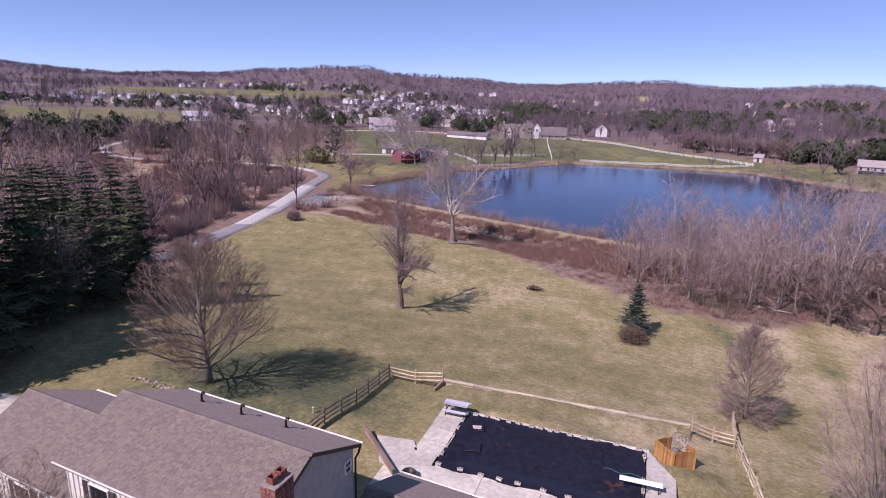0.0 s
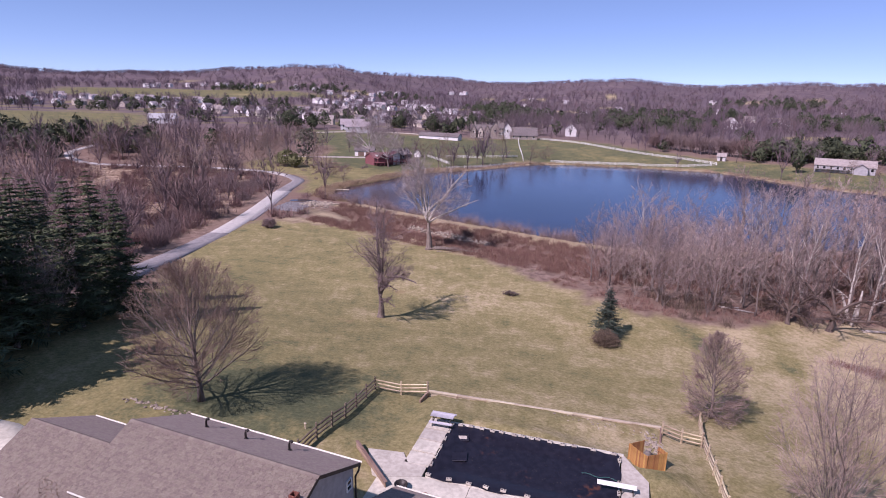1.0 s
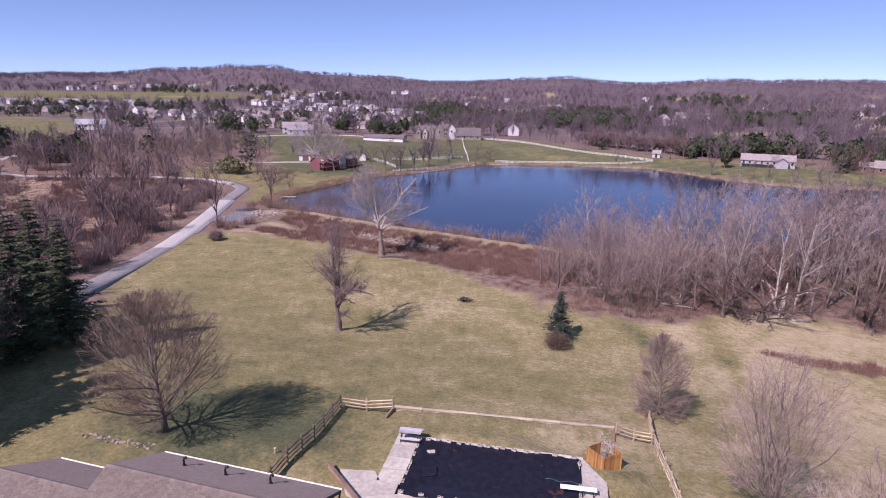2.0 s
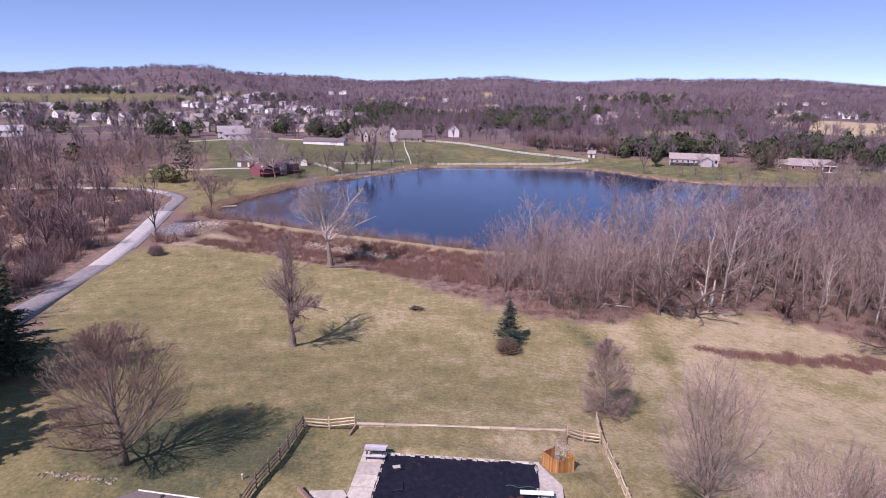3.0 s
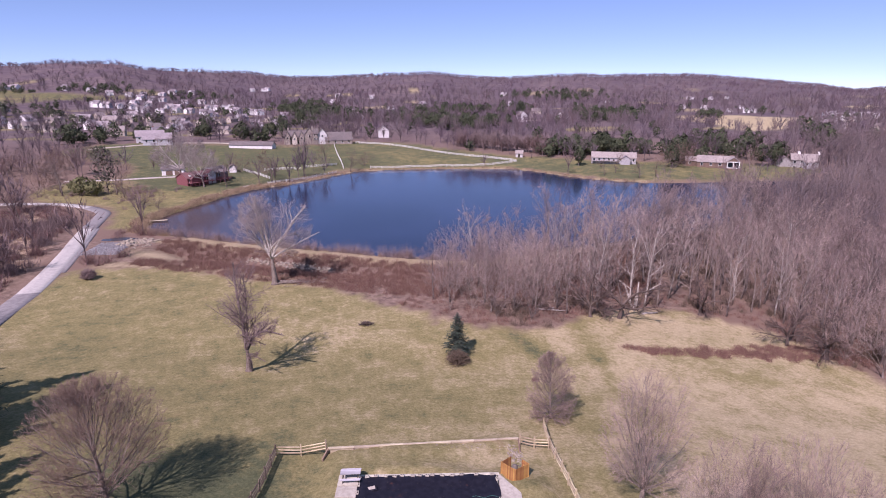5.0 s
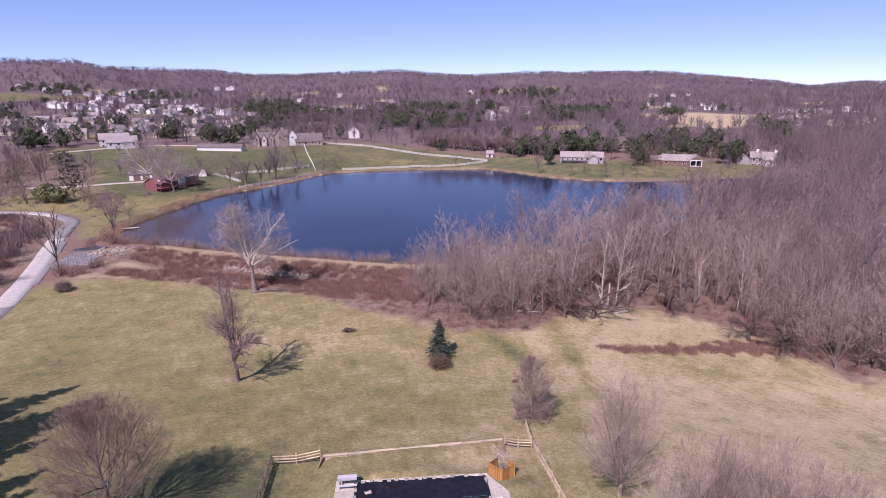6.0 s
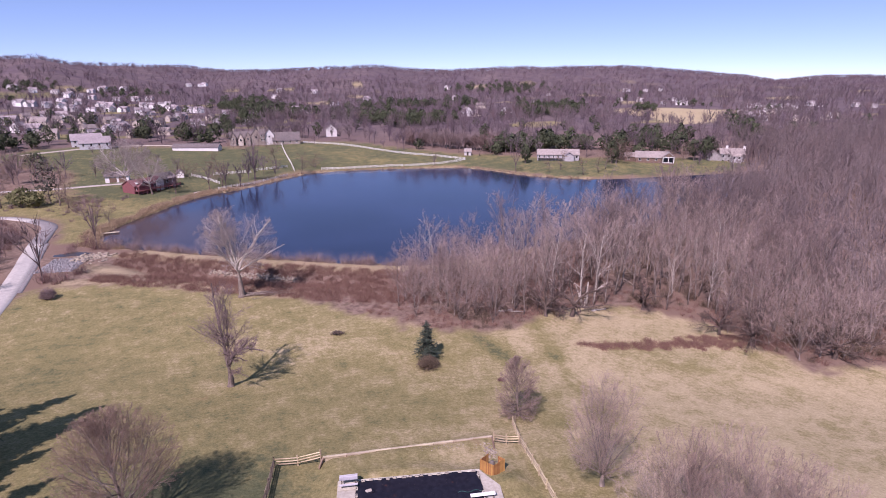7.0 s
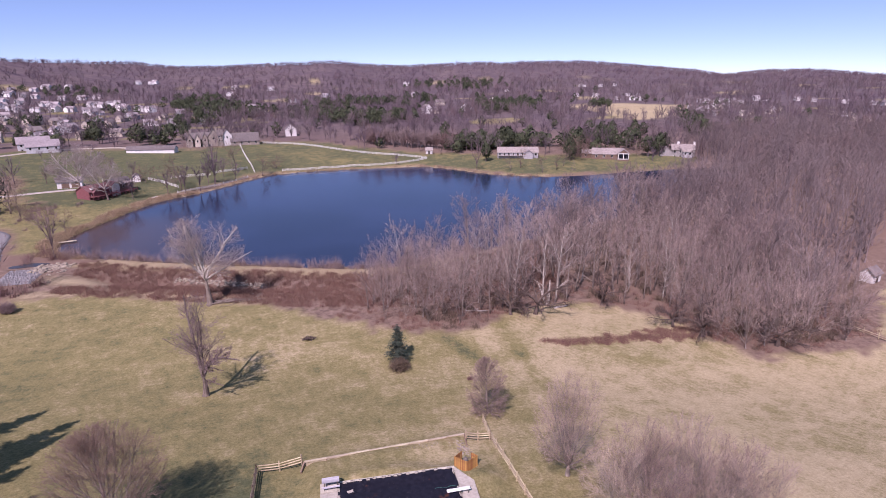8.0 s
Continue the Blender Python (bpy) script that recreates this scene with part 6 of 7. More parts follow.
# diving board on its stand
board = thing("diving_board", POOL @ pose(5.55, -0.72, 0.06, 0, 0, 2), "white diving board on a low stand at the pool's end", "diving board")
g = Geo()
g.box(pose(0.25, 0, 0.52), 2.4, 0.46, 0.055, 0.02)
part("plank", g, WHITE_PAINT, board)
for x in (0.55, 1.25):
    g = Geo()
    for s in (-1, 1):
        g.tube([Vector((x, s * 0.17, 0.0)), Vector((x - 0.04, s * 0.17, 0.49))], [0.03, 0.03], 8)
    g.box(pose(x - 0.04, 0, 0.47), 0.07, 0.46, 0.05, 0.01)
    part("stand", g, METAL_DARK, board, "dark metal stand", smooth=False)
# garden hose over the cover by the board
g = Geo()
g.tube([Vector((3.6 + 0.28 * k, 0.35 + 0.12 * math.sin(k * 1.3), 0.17)) for k in range(9)], [0.016] * 9, 6)
hose = thing("garden_hose", POOL, "thin green hose lying over the pool cover", "hose")
part("hose", g, surface("green_hose", (0.03, 0.12, 0.10), (0.05, 0.18, 0.15), 20, rough=0.4, bump=0), hose, smooth=True)
# fire bowl and pots on the patio
for x, y, r, h, name, label, mt in ((-7.0, -4.85, 0.42, 0.40, "fire_bowl", "round dark metal fire bowl on the patio", METAL_DARK), (-5.35, -5.15, 0.20, 0.26, "plant_pot", "small round brown pot on the patio", CLAY), (-4.9, -5.3, 0.16, 0.2, "plant_pot", "small dark pot on the patio", METAL_DARK)):
    n, pts, f = 18, [], []
    prof = [(r * 0.62, 0.0), (r * 0.8, h * 0.25), (r, h * 0.85), (r * 1.03, h), (r * 0.9, h), (r * 0.82, h * 0.7), (0.02, h * 0.45)]
    for q, z in prof:
        pts += [(q * math.cos(6.283 * k / n), q * math.sin(6.283 * k / n), z) for k in range(n)]
    for j in range(len(prof) - 1):
        f += [(j * n + k, j * n + (k + 1) % n, (j + 1) * n + (k + 1) % n, (j + 1) * n + k) for k in range(n)]
    g = Geo()
    g.add(pts, f)
    ob = thing(name, POOL @ pose(x, y, 0.08), label, "fire bowl" if name == "fire_bowl" else "pot")
    part("bowl", g, mt, ob, smooth=True)
# plank wall beside the patio
PLANK = surface("weathered_plank", (0.16, 0.10, 0.075), (0.30, 0.21, 0.16), 5, vary="object", stretch=(0.2, 1, 1), bump=0.4)
a, b = Vector((-13.1, 31.1, 0)), Vector((-9.8, 27.4, 0))
ang = math.degrees(math.atan2(b.y - a.y, b.x - a.x))
pw = thing("plank_wall", pose(*a.lerp(b, 0.5), 0, 0, ang), "low weathered plank wall beside the patio", "wall", kind="structure")
for k in range(3):
    g = Geo()
    g.box(pose(0, 0, -0.02 + 0.19 * k), (b - a).length, 0.07, 0.185, 0.012)
    part("plank", g, PLANK, pw)
g = Geo()
g.box(pose(0, 0.02, 0.48), (b - a).length + 0.06, 0.24, 0.05, 0.012)
part("cap_plank", g, PLANK, pw)

# orange board screen round the pool pump
ORANGE = surface("orange_stained_cedar", (0.31, 0.145, 0.050), (0.47, 0.245, 0.090), 6, vary="object", stretch=(1, 1, 0.2), bump=0.3, stain=0.15)
c0, c1, c2, c3 = Vector((5.62, 36.25, 0)), Vector((6.65, 35.0, 0)), Vector((8.05, 35.75, 0)), Vector((7.0, 37.2, 0))
base_z = -1.38
screen = thing("pump_screen", pose(0, 0, base_z), "orange cedar board screen standing round the pool pump", "screen")
TOP = 1.42
for p, q in ((c0, c1), (c1, c2), (c2, c2.lerp(c3, 0.45)), (c0, c0.lerp(c3, 0.8))):
    ln = (q - p).length
    n = max(1, round(ln / 0.14))
    ang = math.degrees(math.atan2(q.y - p.y, q.x - p.x))
    for k in range(n):
        o = p.lerp(q, (k + 0.5) / n)
        g = Geo()
        g.box(pose(0, 0, TOP / 2, 0, 0, 0), ln / n - 0.01, 0.022, TOP + 0.02 * math.sin(k * 7), 0.004)
        part("board", g, ORANGE, screen, m=pose(o.x, o.y, 0, 0, 0, ang))
    for z in (0.25, TOP - 0.25):
        g = Geo()
        g.box(pose(0, 0.05, z), ln, 0.07, 0.09, 0.01)
        mid = p.lerp(q, 0.5)
        part("rail", g, ORANGE, screen, m=pose(mid.x, mid.y, 0, 0, 0, ang))
for q in (c0, c1, c2):
    g = Geo()
    g.box(pose(0, 0, TOP / 2), 0.1, 0.1, TOP + 0.04, 0.012)
    part("post", g, ORANGE, screen, m=pose(q.x, q.y, 0))
PUMP_GREY = surface("pump_tank_grey", (0.10, 0.085, 0.075), (0.20, 0.17, 0.15), 5, rough=0.5, bump=0.1)
pump = thing("pool_pump", pose(6.9, 36.3, base_z), "grey pool filter tank and pump inside the screen", "pump")
g = Geo()
g.tube([Vector((0, 0, 0)), Vector((0, 0, 0.75)), Vector((0, 0, 0.92)), Vector((0, 0, 1.0))], [0.3, 0.3, 0.22, 0.06], 16)
part("tank", g, PUMP_GREY, pump, smooth=False)
g = Geo()
g.tube([Vector((0.25, 0.1, 0.15)), Vector((0.6, 0.15, 0.15)), Vector((0.6, 0.15, 0.7)), Vector((0.1, 0.05, 0.85))], [0.04] * 4, 8)
part("pipe", g, PUMP_GREY, pump, "dull plastic pipe")


# ---- split-rail fences ----
# split-rail wood again, darker: the fence's shaded side put into the colour
RAIL_SHADED = surface("shaded_side_rail", (0.10, 0.075, 0.055), (0.22, 0.17, 0.13), 5, vary="object", stretch=(0.3, 1, 1), bump=0.5)


def rail_mesh(ln, seed, wood):
    rg = random.Random(seed)
    g = Geo()
    g.tube([Vector((ln * (k / 4 - 0.5), rg.gauss(0, 0.012), rg.gauss(0, 0.012))) for k in range(5)], [0.045, 0.075, 0.08, 0.072, 0.045], 5)
    return g.mesh("rail", wood)


g = Geo()
g.box(pose(0, 0, 0.6), 0.15, 0.13, 1.4, 0.02)
POST_ME = {mt.name: g.mesh("post", mt) for mt in (SPLIT_RAIL, RAIL_SHADED)}


def rail_fence(points, section, rails, label, wood=SPLIT_RAIL):
    line = smooth_line(points, 0.5) if len(points) > 2 else np.array(points, float)
    seg = np.concatenate([[0], np.cumsum(np.linalg.norm(np.diff(line, axis=0), axis=1))])
    n = max(1, round(seg[-1] / section))
    s = np.linspace(0, seg[-1], n + 1)
    px, py = np.interp(s, seg, line[:, 0]), np.interp(s, seg, line[:, 1])
    pz = ground_z(px, py)
    ob = thing("rail_fence", pose(px[0], py[0], pz[0]), label, "fence")
    org = Vector((px[0], py[0], pz[0]))
    rm = [rail_mesh(seg[-1] / n + 0.12, k, wood) for k in range(3)]
    for i in range(n + 1):
        part("post", POST_ME[wood.name], wood, ob, m=Matrix.Translation(Vector((px[i], py[i], pz[i])) - org) @ pose(0, 0, 0, 3 * math.sin(i * 5), 3 * math.sin(i * 3), 20 * i))
        if i == n:
            continue
        p, q = Vector((px[i], py[i], pz[i])), Vector((px[i + 1], py[i + 1], pz[i + 1]))
        d = q - p
        for k, h in enumerate(rails):
            m = Matrix.Translation(p.lerp(q, 0.5) - org + Vector((0, 0, h))) @ pose(0, 0, 0, 0, -math.degrees(math.atan2(d.z, math.hypot(d.x, d.y))) + 0.7 * math.sin(i * 3 + k * 2), math.degrees(math.atan2(d.y, d.x)))
            part("rail", rm[(i + k) % 3], wood, ob, m=m)
    return ob


rail_fence([(-15.5, 41.9), (-15.7, 36.5), (-16.0, 33.0), (-16.6, 28.4), (-17.0, 25.0)], 2.1, (0.3, 0.65, 1.0), "split-rail fence running down the side of the yard, coloured as shaded", RAIL_SHADED)
rail_fence([(-15.5, 41.9), (-10.6, 41.6)], 2.45, (0.35, 0.68, 1.0), "pale split-rail fence closing the yard's corner")
rail_fence([(8.9, 42.2), (11.9, 41.8)], 1.4, (0.35, 0.68, 1.0), "short split-rail fence beside the stone heap")
rail_fence([(12.85, 47.0), (12.0, 41.8), (11.5, 35.5), (11.05, 29.5), (10.6, 22.0)], 2.6, (0.35, 0.68, 1.0), "pale split-rail fence between yard and field")
# low timber wall between the two fences
WALL_A, WALL_B = Vector((-10.35, 40.95, -0.47)), Vector((9.0, 43.2, -2.3))
TIMBER = surface("sun_bleached_timber", (0.38, 0.31, 0.22), (0.56, 0.48, 0.36), 5, amount=0.25, vary="object", stretch=(0.2, 1, 1), bump=0.4)
tw = thing("timber_wall", pose(0, 0, 0), "long low wall of pale sun-bleached timber", "wall", kind="structure")
tilt = -math.degrees(math.atan2(WALL_B.z - WALL_A.z, (WALL_B - WALL_A).xy.length))
turn = math.degrees(math.atan2(WALL_B.y - WALL_A.y, WALL_B.x - WALL_A.x))
for i in range(8):
    p, q = WALL_A.lerp(WALL_B, i / 8), WALL_A.lerp(WALL_B, (i + 1) / 8)
    ln, mid = (q - p).length, p.lerp(q, 0.5)
    for k in range(7):
        g = Geo()
        g.box(pose(0, 0, 0), ln - 0.012, 0.16 + (0.10 if k == 0 else 0), 0.17, 0.025)
        part("timber", g, TIMBER, tw, m=pose(mid.x, mid.y + 0.02 * math.sin(i * 4 + k), mid.z - 0.09 - 0.18 * k, 0, tilt, turn))
    g = Geo()
    g.box(pose(0, -0.16, -0.5), 0.12, 0.1, 0.8, 0.015)
    part("post", g, PLANK, tw, m=pose(*p, 0, 0, turn))
# end returns use darker plank wood so their shaded side is coloured in
for p, q in ((WALL_A, Vector((-10.8, 39.6, -0.75))), (WALL_B, Vector((8.55, 40.7, -2.25)))):
    d = q - p
    for k in range(4):
        g = Geo()
        g.box(pose(0, 0, -0.1 - 0.18 * k), d.length, 0.16, 0.17, 0.025)
        mid = p.lerp(q, 0.5)
        part("return_timber", g, PLANK, tw, "end timber, dark for its shaded side", m=pose(*mid, 0, -math.degrees(math.atan2(d.z, d.xy.length)), math.degrees(math.atan2(d.y, d.x))))
# pale stones heaped by the wall's end and stones of the old wall behind the house
STONE = surface("pale_field_stone", (0.20, 0.160, 0.125), (0.38, 0.315, 0.25), 5, vary="object", bump=0.4)


def stone_mesh(seed):
    rg = random.Random(seed)
    bm = bmesh.new()
    bmesh.ops.create_icosphere(bm, subdivisions=1, radius=0.5)
    for v in bm.verts:
        v.co = Vector((v.co.x * 1.15, v.co.y * 0.9, v.co.z * 0.62)) * rg.uniform(0.75, 1.2)
    me = bpy.data.meshes.new("stone")
    bm.to_mesh(me)
    bm.free()
    me.materials.append(STONE)
    return me


STONES = [stone_mesh(k) for k in range(7)]


def stones(name, label, spots_, size, seed):
    rg = random.Random(seed)
    ob = thing(name, pose(0, 0, 0), label, "stones")
    for x, y in spots_:
        s = rg.uniform(*size)
        part("stone", STONES[rg.randrange(7)], STONE, ob, m=pose(x, y, gz(x, y) + 0.12 * s, rg.uniform(-20, 20), rg.uniform(-20, 20), rg.uniform(0, 360)) @ Matrix.Scale(s, 4))


rg = random.Random(5)
stones("stone_heap", "heap of pale broken stone beside the pump screen", [(7.9 + rg.gauss(0, 0.35), 40.2 + rg.gauss(0, 0.7)) for _ in range(90)], (0.12, 0.32), 1)
stones("wall_rubble", "pale stones strewn along the foot of the timber wall", [(rg.uniform(0, 8), 41.5 + 0.1 * k / 30 + rg.gauss(0, 0.3)) for k in range(30)], (0.06, 0.2), 2)
stones("garden_stones", "rough line of pale stones behind the house", [(-33.2 + 6.4 * k / 44 + rg.gauss(0, 0.12), 32.6 - 0.9 * (k / 44) + rg.gauss(0, 0.22)) for k in range(44)], (0.12, 0.38), 3)
stones("spillway_rocks", "pale rocks tumbled down the spillway beside the lane", [(-74.5 + 9 * rg.random(), 149.5 + rg.gauss(0, 2.4)) for _ in range(130)], (0.5, 1.5), 4)
stones("dam_rocks", "pale rocks along the foot of the dam by the sycamore", [(-37.4 + 21.4 * k / 170 + rg.gauss(0, 0.8), 132.0 - 10.6 * k / 170 + rg.gauss(0, 0.45)) for k in range(170)], (0.4, 1.05), 5)
# white marker in the grass
ob = thing("garden_stake", at_ground(-17.6, 32.4), "small pale stake standing in the grass", "stake")
g = Geo()
g.box(pose(0, 0, 0.2), 0.12, 0.09, 0.44, 0.03)
g.box(pose(0, 0, 0.43), 0.18, 0.15, 0.1, 0.03)
part("stake", g, TIMBER, ob)
# drive west of the house
strip("driveway", [(-52, 22), (-42, 25.6), (-36.5, 25.4), (-33, 22)], 3.6, 0.06, CONCRETE, "pale concrete drive west of the house", "driveway")
# grey riprap apron of the spillway
RIPRAP = surface("grey_riprap", (0.13, 0.125, 0.13), (0.28, 0.265, 0.275), 2, vary="island", bump=0.3)


def riprap():
    rg, out = np.random.default_rng(8), []
    base = np.array([[1, 0, 0], [0, 1, 0], [-1, 0, 0], [0, -1, 0], [0, 0, 0.8]])
    faces = [(0, 1, 4), (1, 2, 4), (2, 3, 4), (3, 0, 4)]
    for i in range(900):
        x, y = -79.5 + 8.5 * rg.random(), 138 + 12 * rg.random()
        v = base * rg.uniform(0.25, 0.55) * rg.uniform(0.7, 1.3, (5, 3))
        a = rg.uniform(0, 6.28)
        v = np.column_stack([v[:, 0] * math.cos(a) - v[:, 1] * math.sin(a) + x, v[:, 0] * math.sin(a) + v[:, 1] * math.cos(a) + y, v[:, 2]])
        out += [v[list(f)] for f in faces]
    v = np.concatenate(out)
    v[:, 2] += ground_z(v[:, 0], v[:, 1]) - 0.02
    tagged(new("riprap", big_mesh("riprap", v, np.arange(len(v)).reshape(-1, 3), RIPRAP)), "apron of broken grey stone below the spillway", "stones", kind="stuff")


riprap()
ring_ = [(-77 + 4.6 * math.cos(a) + 0.5 * math.sin(3 * a), 155 + 1.9 * math.sin(a) + 0.3 * math.cos(4 * a)) for a in np.linspace(0, 2 * math.pi, 28, endpoint=False)]
zp = max(gz(x, y) for x, y in ring_) + 0.02
g = Geo()
g.prism(ring_, zp - 0.9, zp)
part("water", g, WATER_MUDDY, thing("spillway_pool", pose(0, 0, 0), "small dark pool of water at the spillway", "pool", kind="structure"))

# ---- houses across the valley ----
ROOF_FAR = surface("far_roof_shingles", (0.20, 0.165, 0.155), (0.32, 0.27, 0.255), 1.2, vary="object", bump=0.1)
WALL_WHITE = surface("white_siding", (0.58, 0.55, 0.54), (0.74, 0.71, 0.70), 1.5, vary="object", bump=0.05, stain=0.1)
WALL_TAN = surface("tan_siding", (0.42, 0.36, 0.30), (0.56, 0.49, 0.42), 1.5, vary="object", bump=0.05, stain=0.1)
WALL_GREY = surface("grey_siding", (0.42, 0.41, 0.42), (0.55, 0.54, 0.55), 1.5, bump=0.05, stain=0.1)
ROOF_PALE = surface("pale_weathered_shingles", (0.235, 0.198, 0.205), (0.35, 0.30, 0.31), 1.2, vary="object", bump=0.1)
WALL_LILAC = surface("pale_grey_siding", (0.30, 0.285, 0.295), (0.41, 0.39, 0.405), 1.5, bump=0.05, stain=0.2)
WALL_DULL = surface("dull_grey_siding", (0.24, 0.22, 0.215), (0.34, 0.315, 0.31), 1.5, bump=0.05, stain=0.2)
ROOF_DARK = surface("dark_slate_roof", (0.11, 0.092, 0.090), (0.19, 0.160, 0.158), 1.2, bump=0.1)
WALL_RED = surface("dark_red_siding", (0.15, 0.050, 0.055), (0.26, 0.098, 0.105), 2, bump=0.05, stain=0.1)
WALL_BROWN = surface("brown_siding", (0.13, 0.085, 0.065), (0.22, 0.15, 0.115), 2, bump=0.05, stain=0.1)


def block(ob, x, y, w, d, h, rise, wall_mat, roof_mat, turn=0, windows=True, z0=-1.0, over=0.4, wall_label="", storeys=None, bay=4.2):
    """A gabled block: walls, roof with overhang, and a window for each bay and storey; the ridge runs along x."""
    m = pose(x, y, 0, 0, 0, turn)
    g = Geo()
    hw, hd = w / 2, d / 2
    sec = [(-hd, z0), (hd, z0), (hd, h), (0, h + rise - 0.12), (-hd, h)]
    g.add([tuple(m @ Vector((-hw, v, z))) for v, z in sec] + [tuple(m @ Vector((hw, v, z))) for v, z in sec], [(0, 1, 2, 3, 4), (9, 8, 7, 6, 5)] + [(i, 5 + i, 5 + (i + 1) % 5, (i + 1) % 5) for i in range(5)])
    part("wall", g, wall_mat, ob, wall_label)
    g = Geo()
    sl = rise / hd
    for s in (-1, 1):
        p = [(-hw - over, 0, h + rise), (hw + over, 0, h + rise), (hw + over, s * (hd + over), h - over * sl), (-hw - over, s * (hd + over), h - over * sl)]
        p = p + [(a, b, c - 0.18) for a, b, c in p]
        g.add([tuple(m @ Vector(q)) for q in p], [(0, 1, 2, 3), (7, 6, 5, 4), (0, 4, 5, 1), (1, 5, 6, 2), (2, 6, 7, 3), (3, 7, 4, 0)])
    part("roof", g, roof_mat, ob)
    if not windows:
        return
    n_st = storeys or (2 if h > 4.2 else 1)
    for st in range(n_st):
        zc = h - 1.3 - 2.75 * (n_st - 1 - st)
        for s in (-1, 1):
            bays = max(2, int(w / bay))
            for k in range(bays):
                xx = -hw + w * (k + 0.5) / bays
                gw = Geo()
                gw.box(m @ pose(xx, s * (hd + 0.02), zc), 1.15, 0.08, 1.5, 0.0, 0)
                gw.box(m @ pose(xx, s * (hd + 0.05), zc), 0.95, 0.06, 1.3, 0.0, 1)
                part("window", gw, [WHITE_PAINT, GLASS_DARK], ob)
            if st == 0:
                continue
            gw = Geo()
            gw.box(m @ pose(s * (hw + 0.02), 0, zc), 0.08, 1.15, 1.5, 0.0, 0)
            gw.box(m @ pose(s * (hw + 0.05), 0, zc), 0.06, 0.95, 1.3, 0.0, 1)
            part("window", gw, [WHITE_PAINT, GLASS_DARK], ob)


def stack(ob, x, y, z0, z1, mt, w=0.9):
    g = Geo()
    g.box(pose(x, y, (z0 + z1) / 2), w, w * 0.7, z1 - z0, 0.04)
    g.box(pose(x, y, z1 + 0.05), w + 0.15, w * 0.7 + 0.15, 0.12, 0.03)
    part("chimney", g, mt, ob)


def spot(x, y, turn=0.0):
    return pose(x, y, gz(x, y), 0, 0, turn)


def far_house(x, y, turn, label):
    return thing("far_house", spot(x, y, turn), label, "house")


# suburb: four patterns of house, copied along the streets
PATTERNS = []
for k, (wm, lab) in enumerate(((WALL_WHITE, "white two-storey suburban house with a grey-brown roof"), (WALL_TAN, "tan two-storey suburban house with a garage wing"), (WALL_LILAC, "pale grey gabled suburban house with a cross wing"), (WALL_TAN, "tan suburban house with a steep roof"),
                               (WALL_WHITE, "white house far off on the hillside"))):
    ob = thing("suburban_house", pose(0, 0, 0), lab, "house", "houses of the suburb")
    block(ob, 0, 0, 12 + k % 4, 8.5, 5.2, 3.4 + 0.4 * (k % 2), wm, ROOF_PALE if k % 2 == 0 else ROOF_FAR, windows=k < 4)
    if k != 3:
        block(ob, 6.5 if k < 2 else -3, -3.0 if k < 2 else -4.5, 7, 6.5, 3.2 if k < 2 else 5.4, 2.3, wm, ROOF_PALE if k % 2 == 0 else ROOF_FAR, 90 if k else 0, windows=k == 2)
    stack(ob, -4.5, 1.0, 5, 9.0, BRICK)
    PATTERNS.append(ob)
rng = random.Random(21)
lots = []
streets = [([(-680, 505), (-610, 500), (-560, 535), (-490, 545), (-400, 570), (-345, 560)], 12.5), ([(-700, 640), (-620, 650), (-545, 668), (-500, 690), (-430, 705)], 13), ([(-780, 960), (-722, 1050), (-668, 1041), (-610, 1075)], 20),
           ([(-540, 1064), (-421, 1035), (-371, 1123), (-340, 1180)], 30), ([(-398, 1020), (-340, 985), (-285, 1035)], 22), ([(-390, 830), (-340, 815), (-290, 775), (-229, 734), (-190, 690)], 15), ([(-330, 500), (-270, 485), (-215, 485), (-165, 500)], 16), ([(-330, 570), (-290, 560), (-240, 590), (-180, 560)], 17), ([(-350, 880), (-290, 850), (-220, 830), (-150, 760)], 24),
           ([(-330, 610), (-260, 640), (-200, 592), (-150, 630)], 14), ([(-260, 560), (-214, 520), (-143, 550), (-80, 569)], 15), ([(-111, 671), (-28, 669)], 40), ([(-225, 450), (-195, 430), (-168, 452), (-120, 480)], 15),
           ([(402, 476), (425, 456), (462, 460), (505, 470)], 16), ([(398, 488), (410, 500), (440, 515), (465, 530), (500, 545), (535, 600)], 9), ([(425, 520), (450, 540), (490, 570), (520, 620)], 10), ([(598, 612), (620, 574), (640, 530), (640, 470)], 24), ([(472, 788), (486, 690), (530, 796)], 26),
           ([(323, 282), (335, 262)], 16), ([(460, 355), (480, 385), (506, 421)], 20), ([(583, 1017), (640, 1000)], 30), ([(-269, 1335), (-246, 1354)], 20), ([(-1500, 1500), (-1400, 1560), (-1320, 1500), (-1250, 1580)], 24)]
for line, gap in streets:
    q = smooth_line(line, gap)
    for x, y in q:
        x, y = x + rng.gauss(0, 5), y + rng.gauss(0, 7)
        if all((x - a) ** 2 + (y - b) ** 2 > (75 if x > 300 else 180) for a, b in lots):
            lots.append((x, y))
for x, y in spread_over(20, (-260, 620, 480, 1250), lambda x, y: ring(x, y, 520, 1300) & wide(x, y) & (signed(FIELD_3, x, y) > 10), 71):
    lots.append((float(x), float(y)))
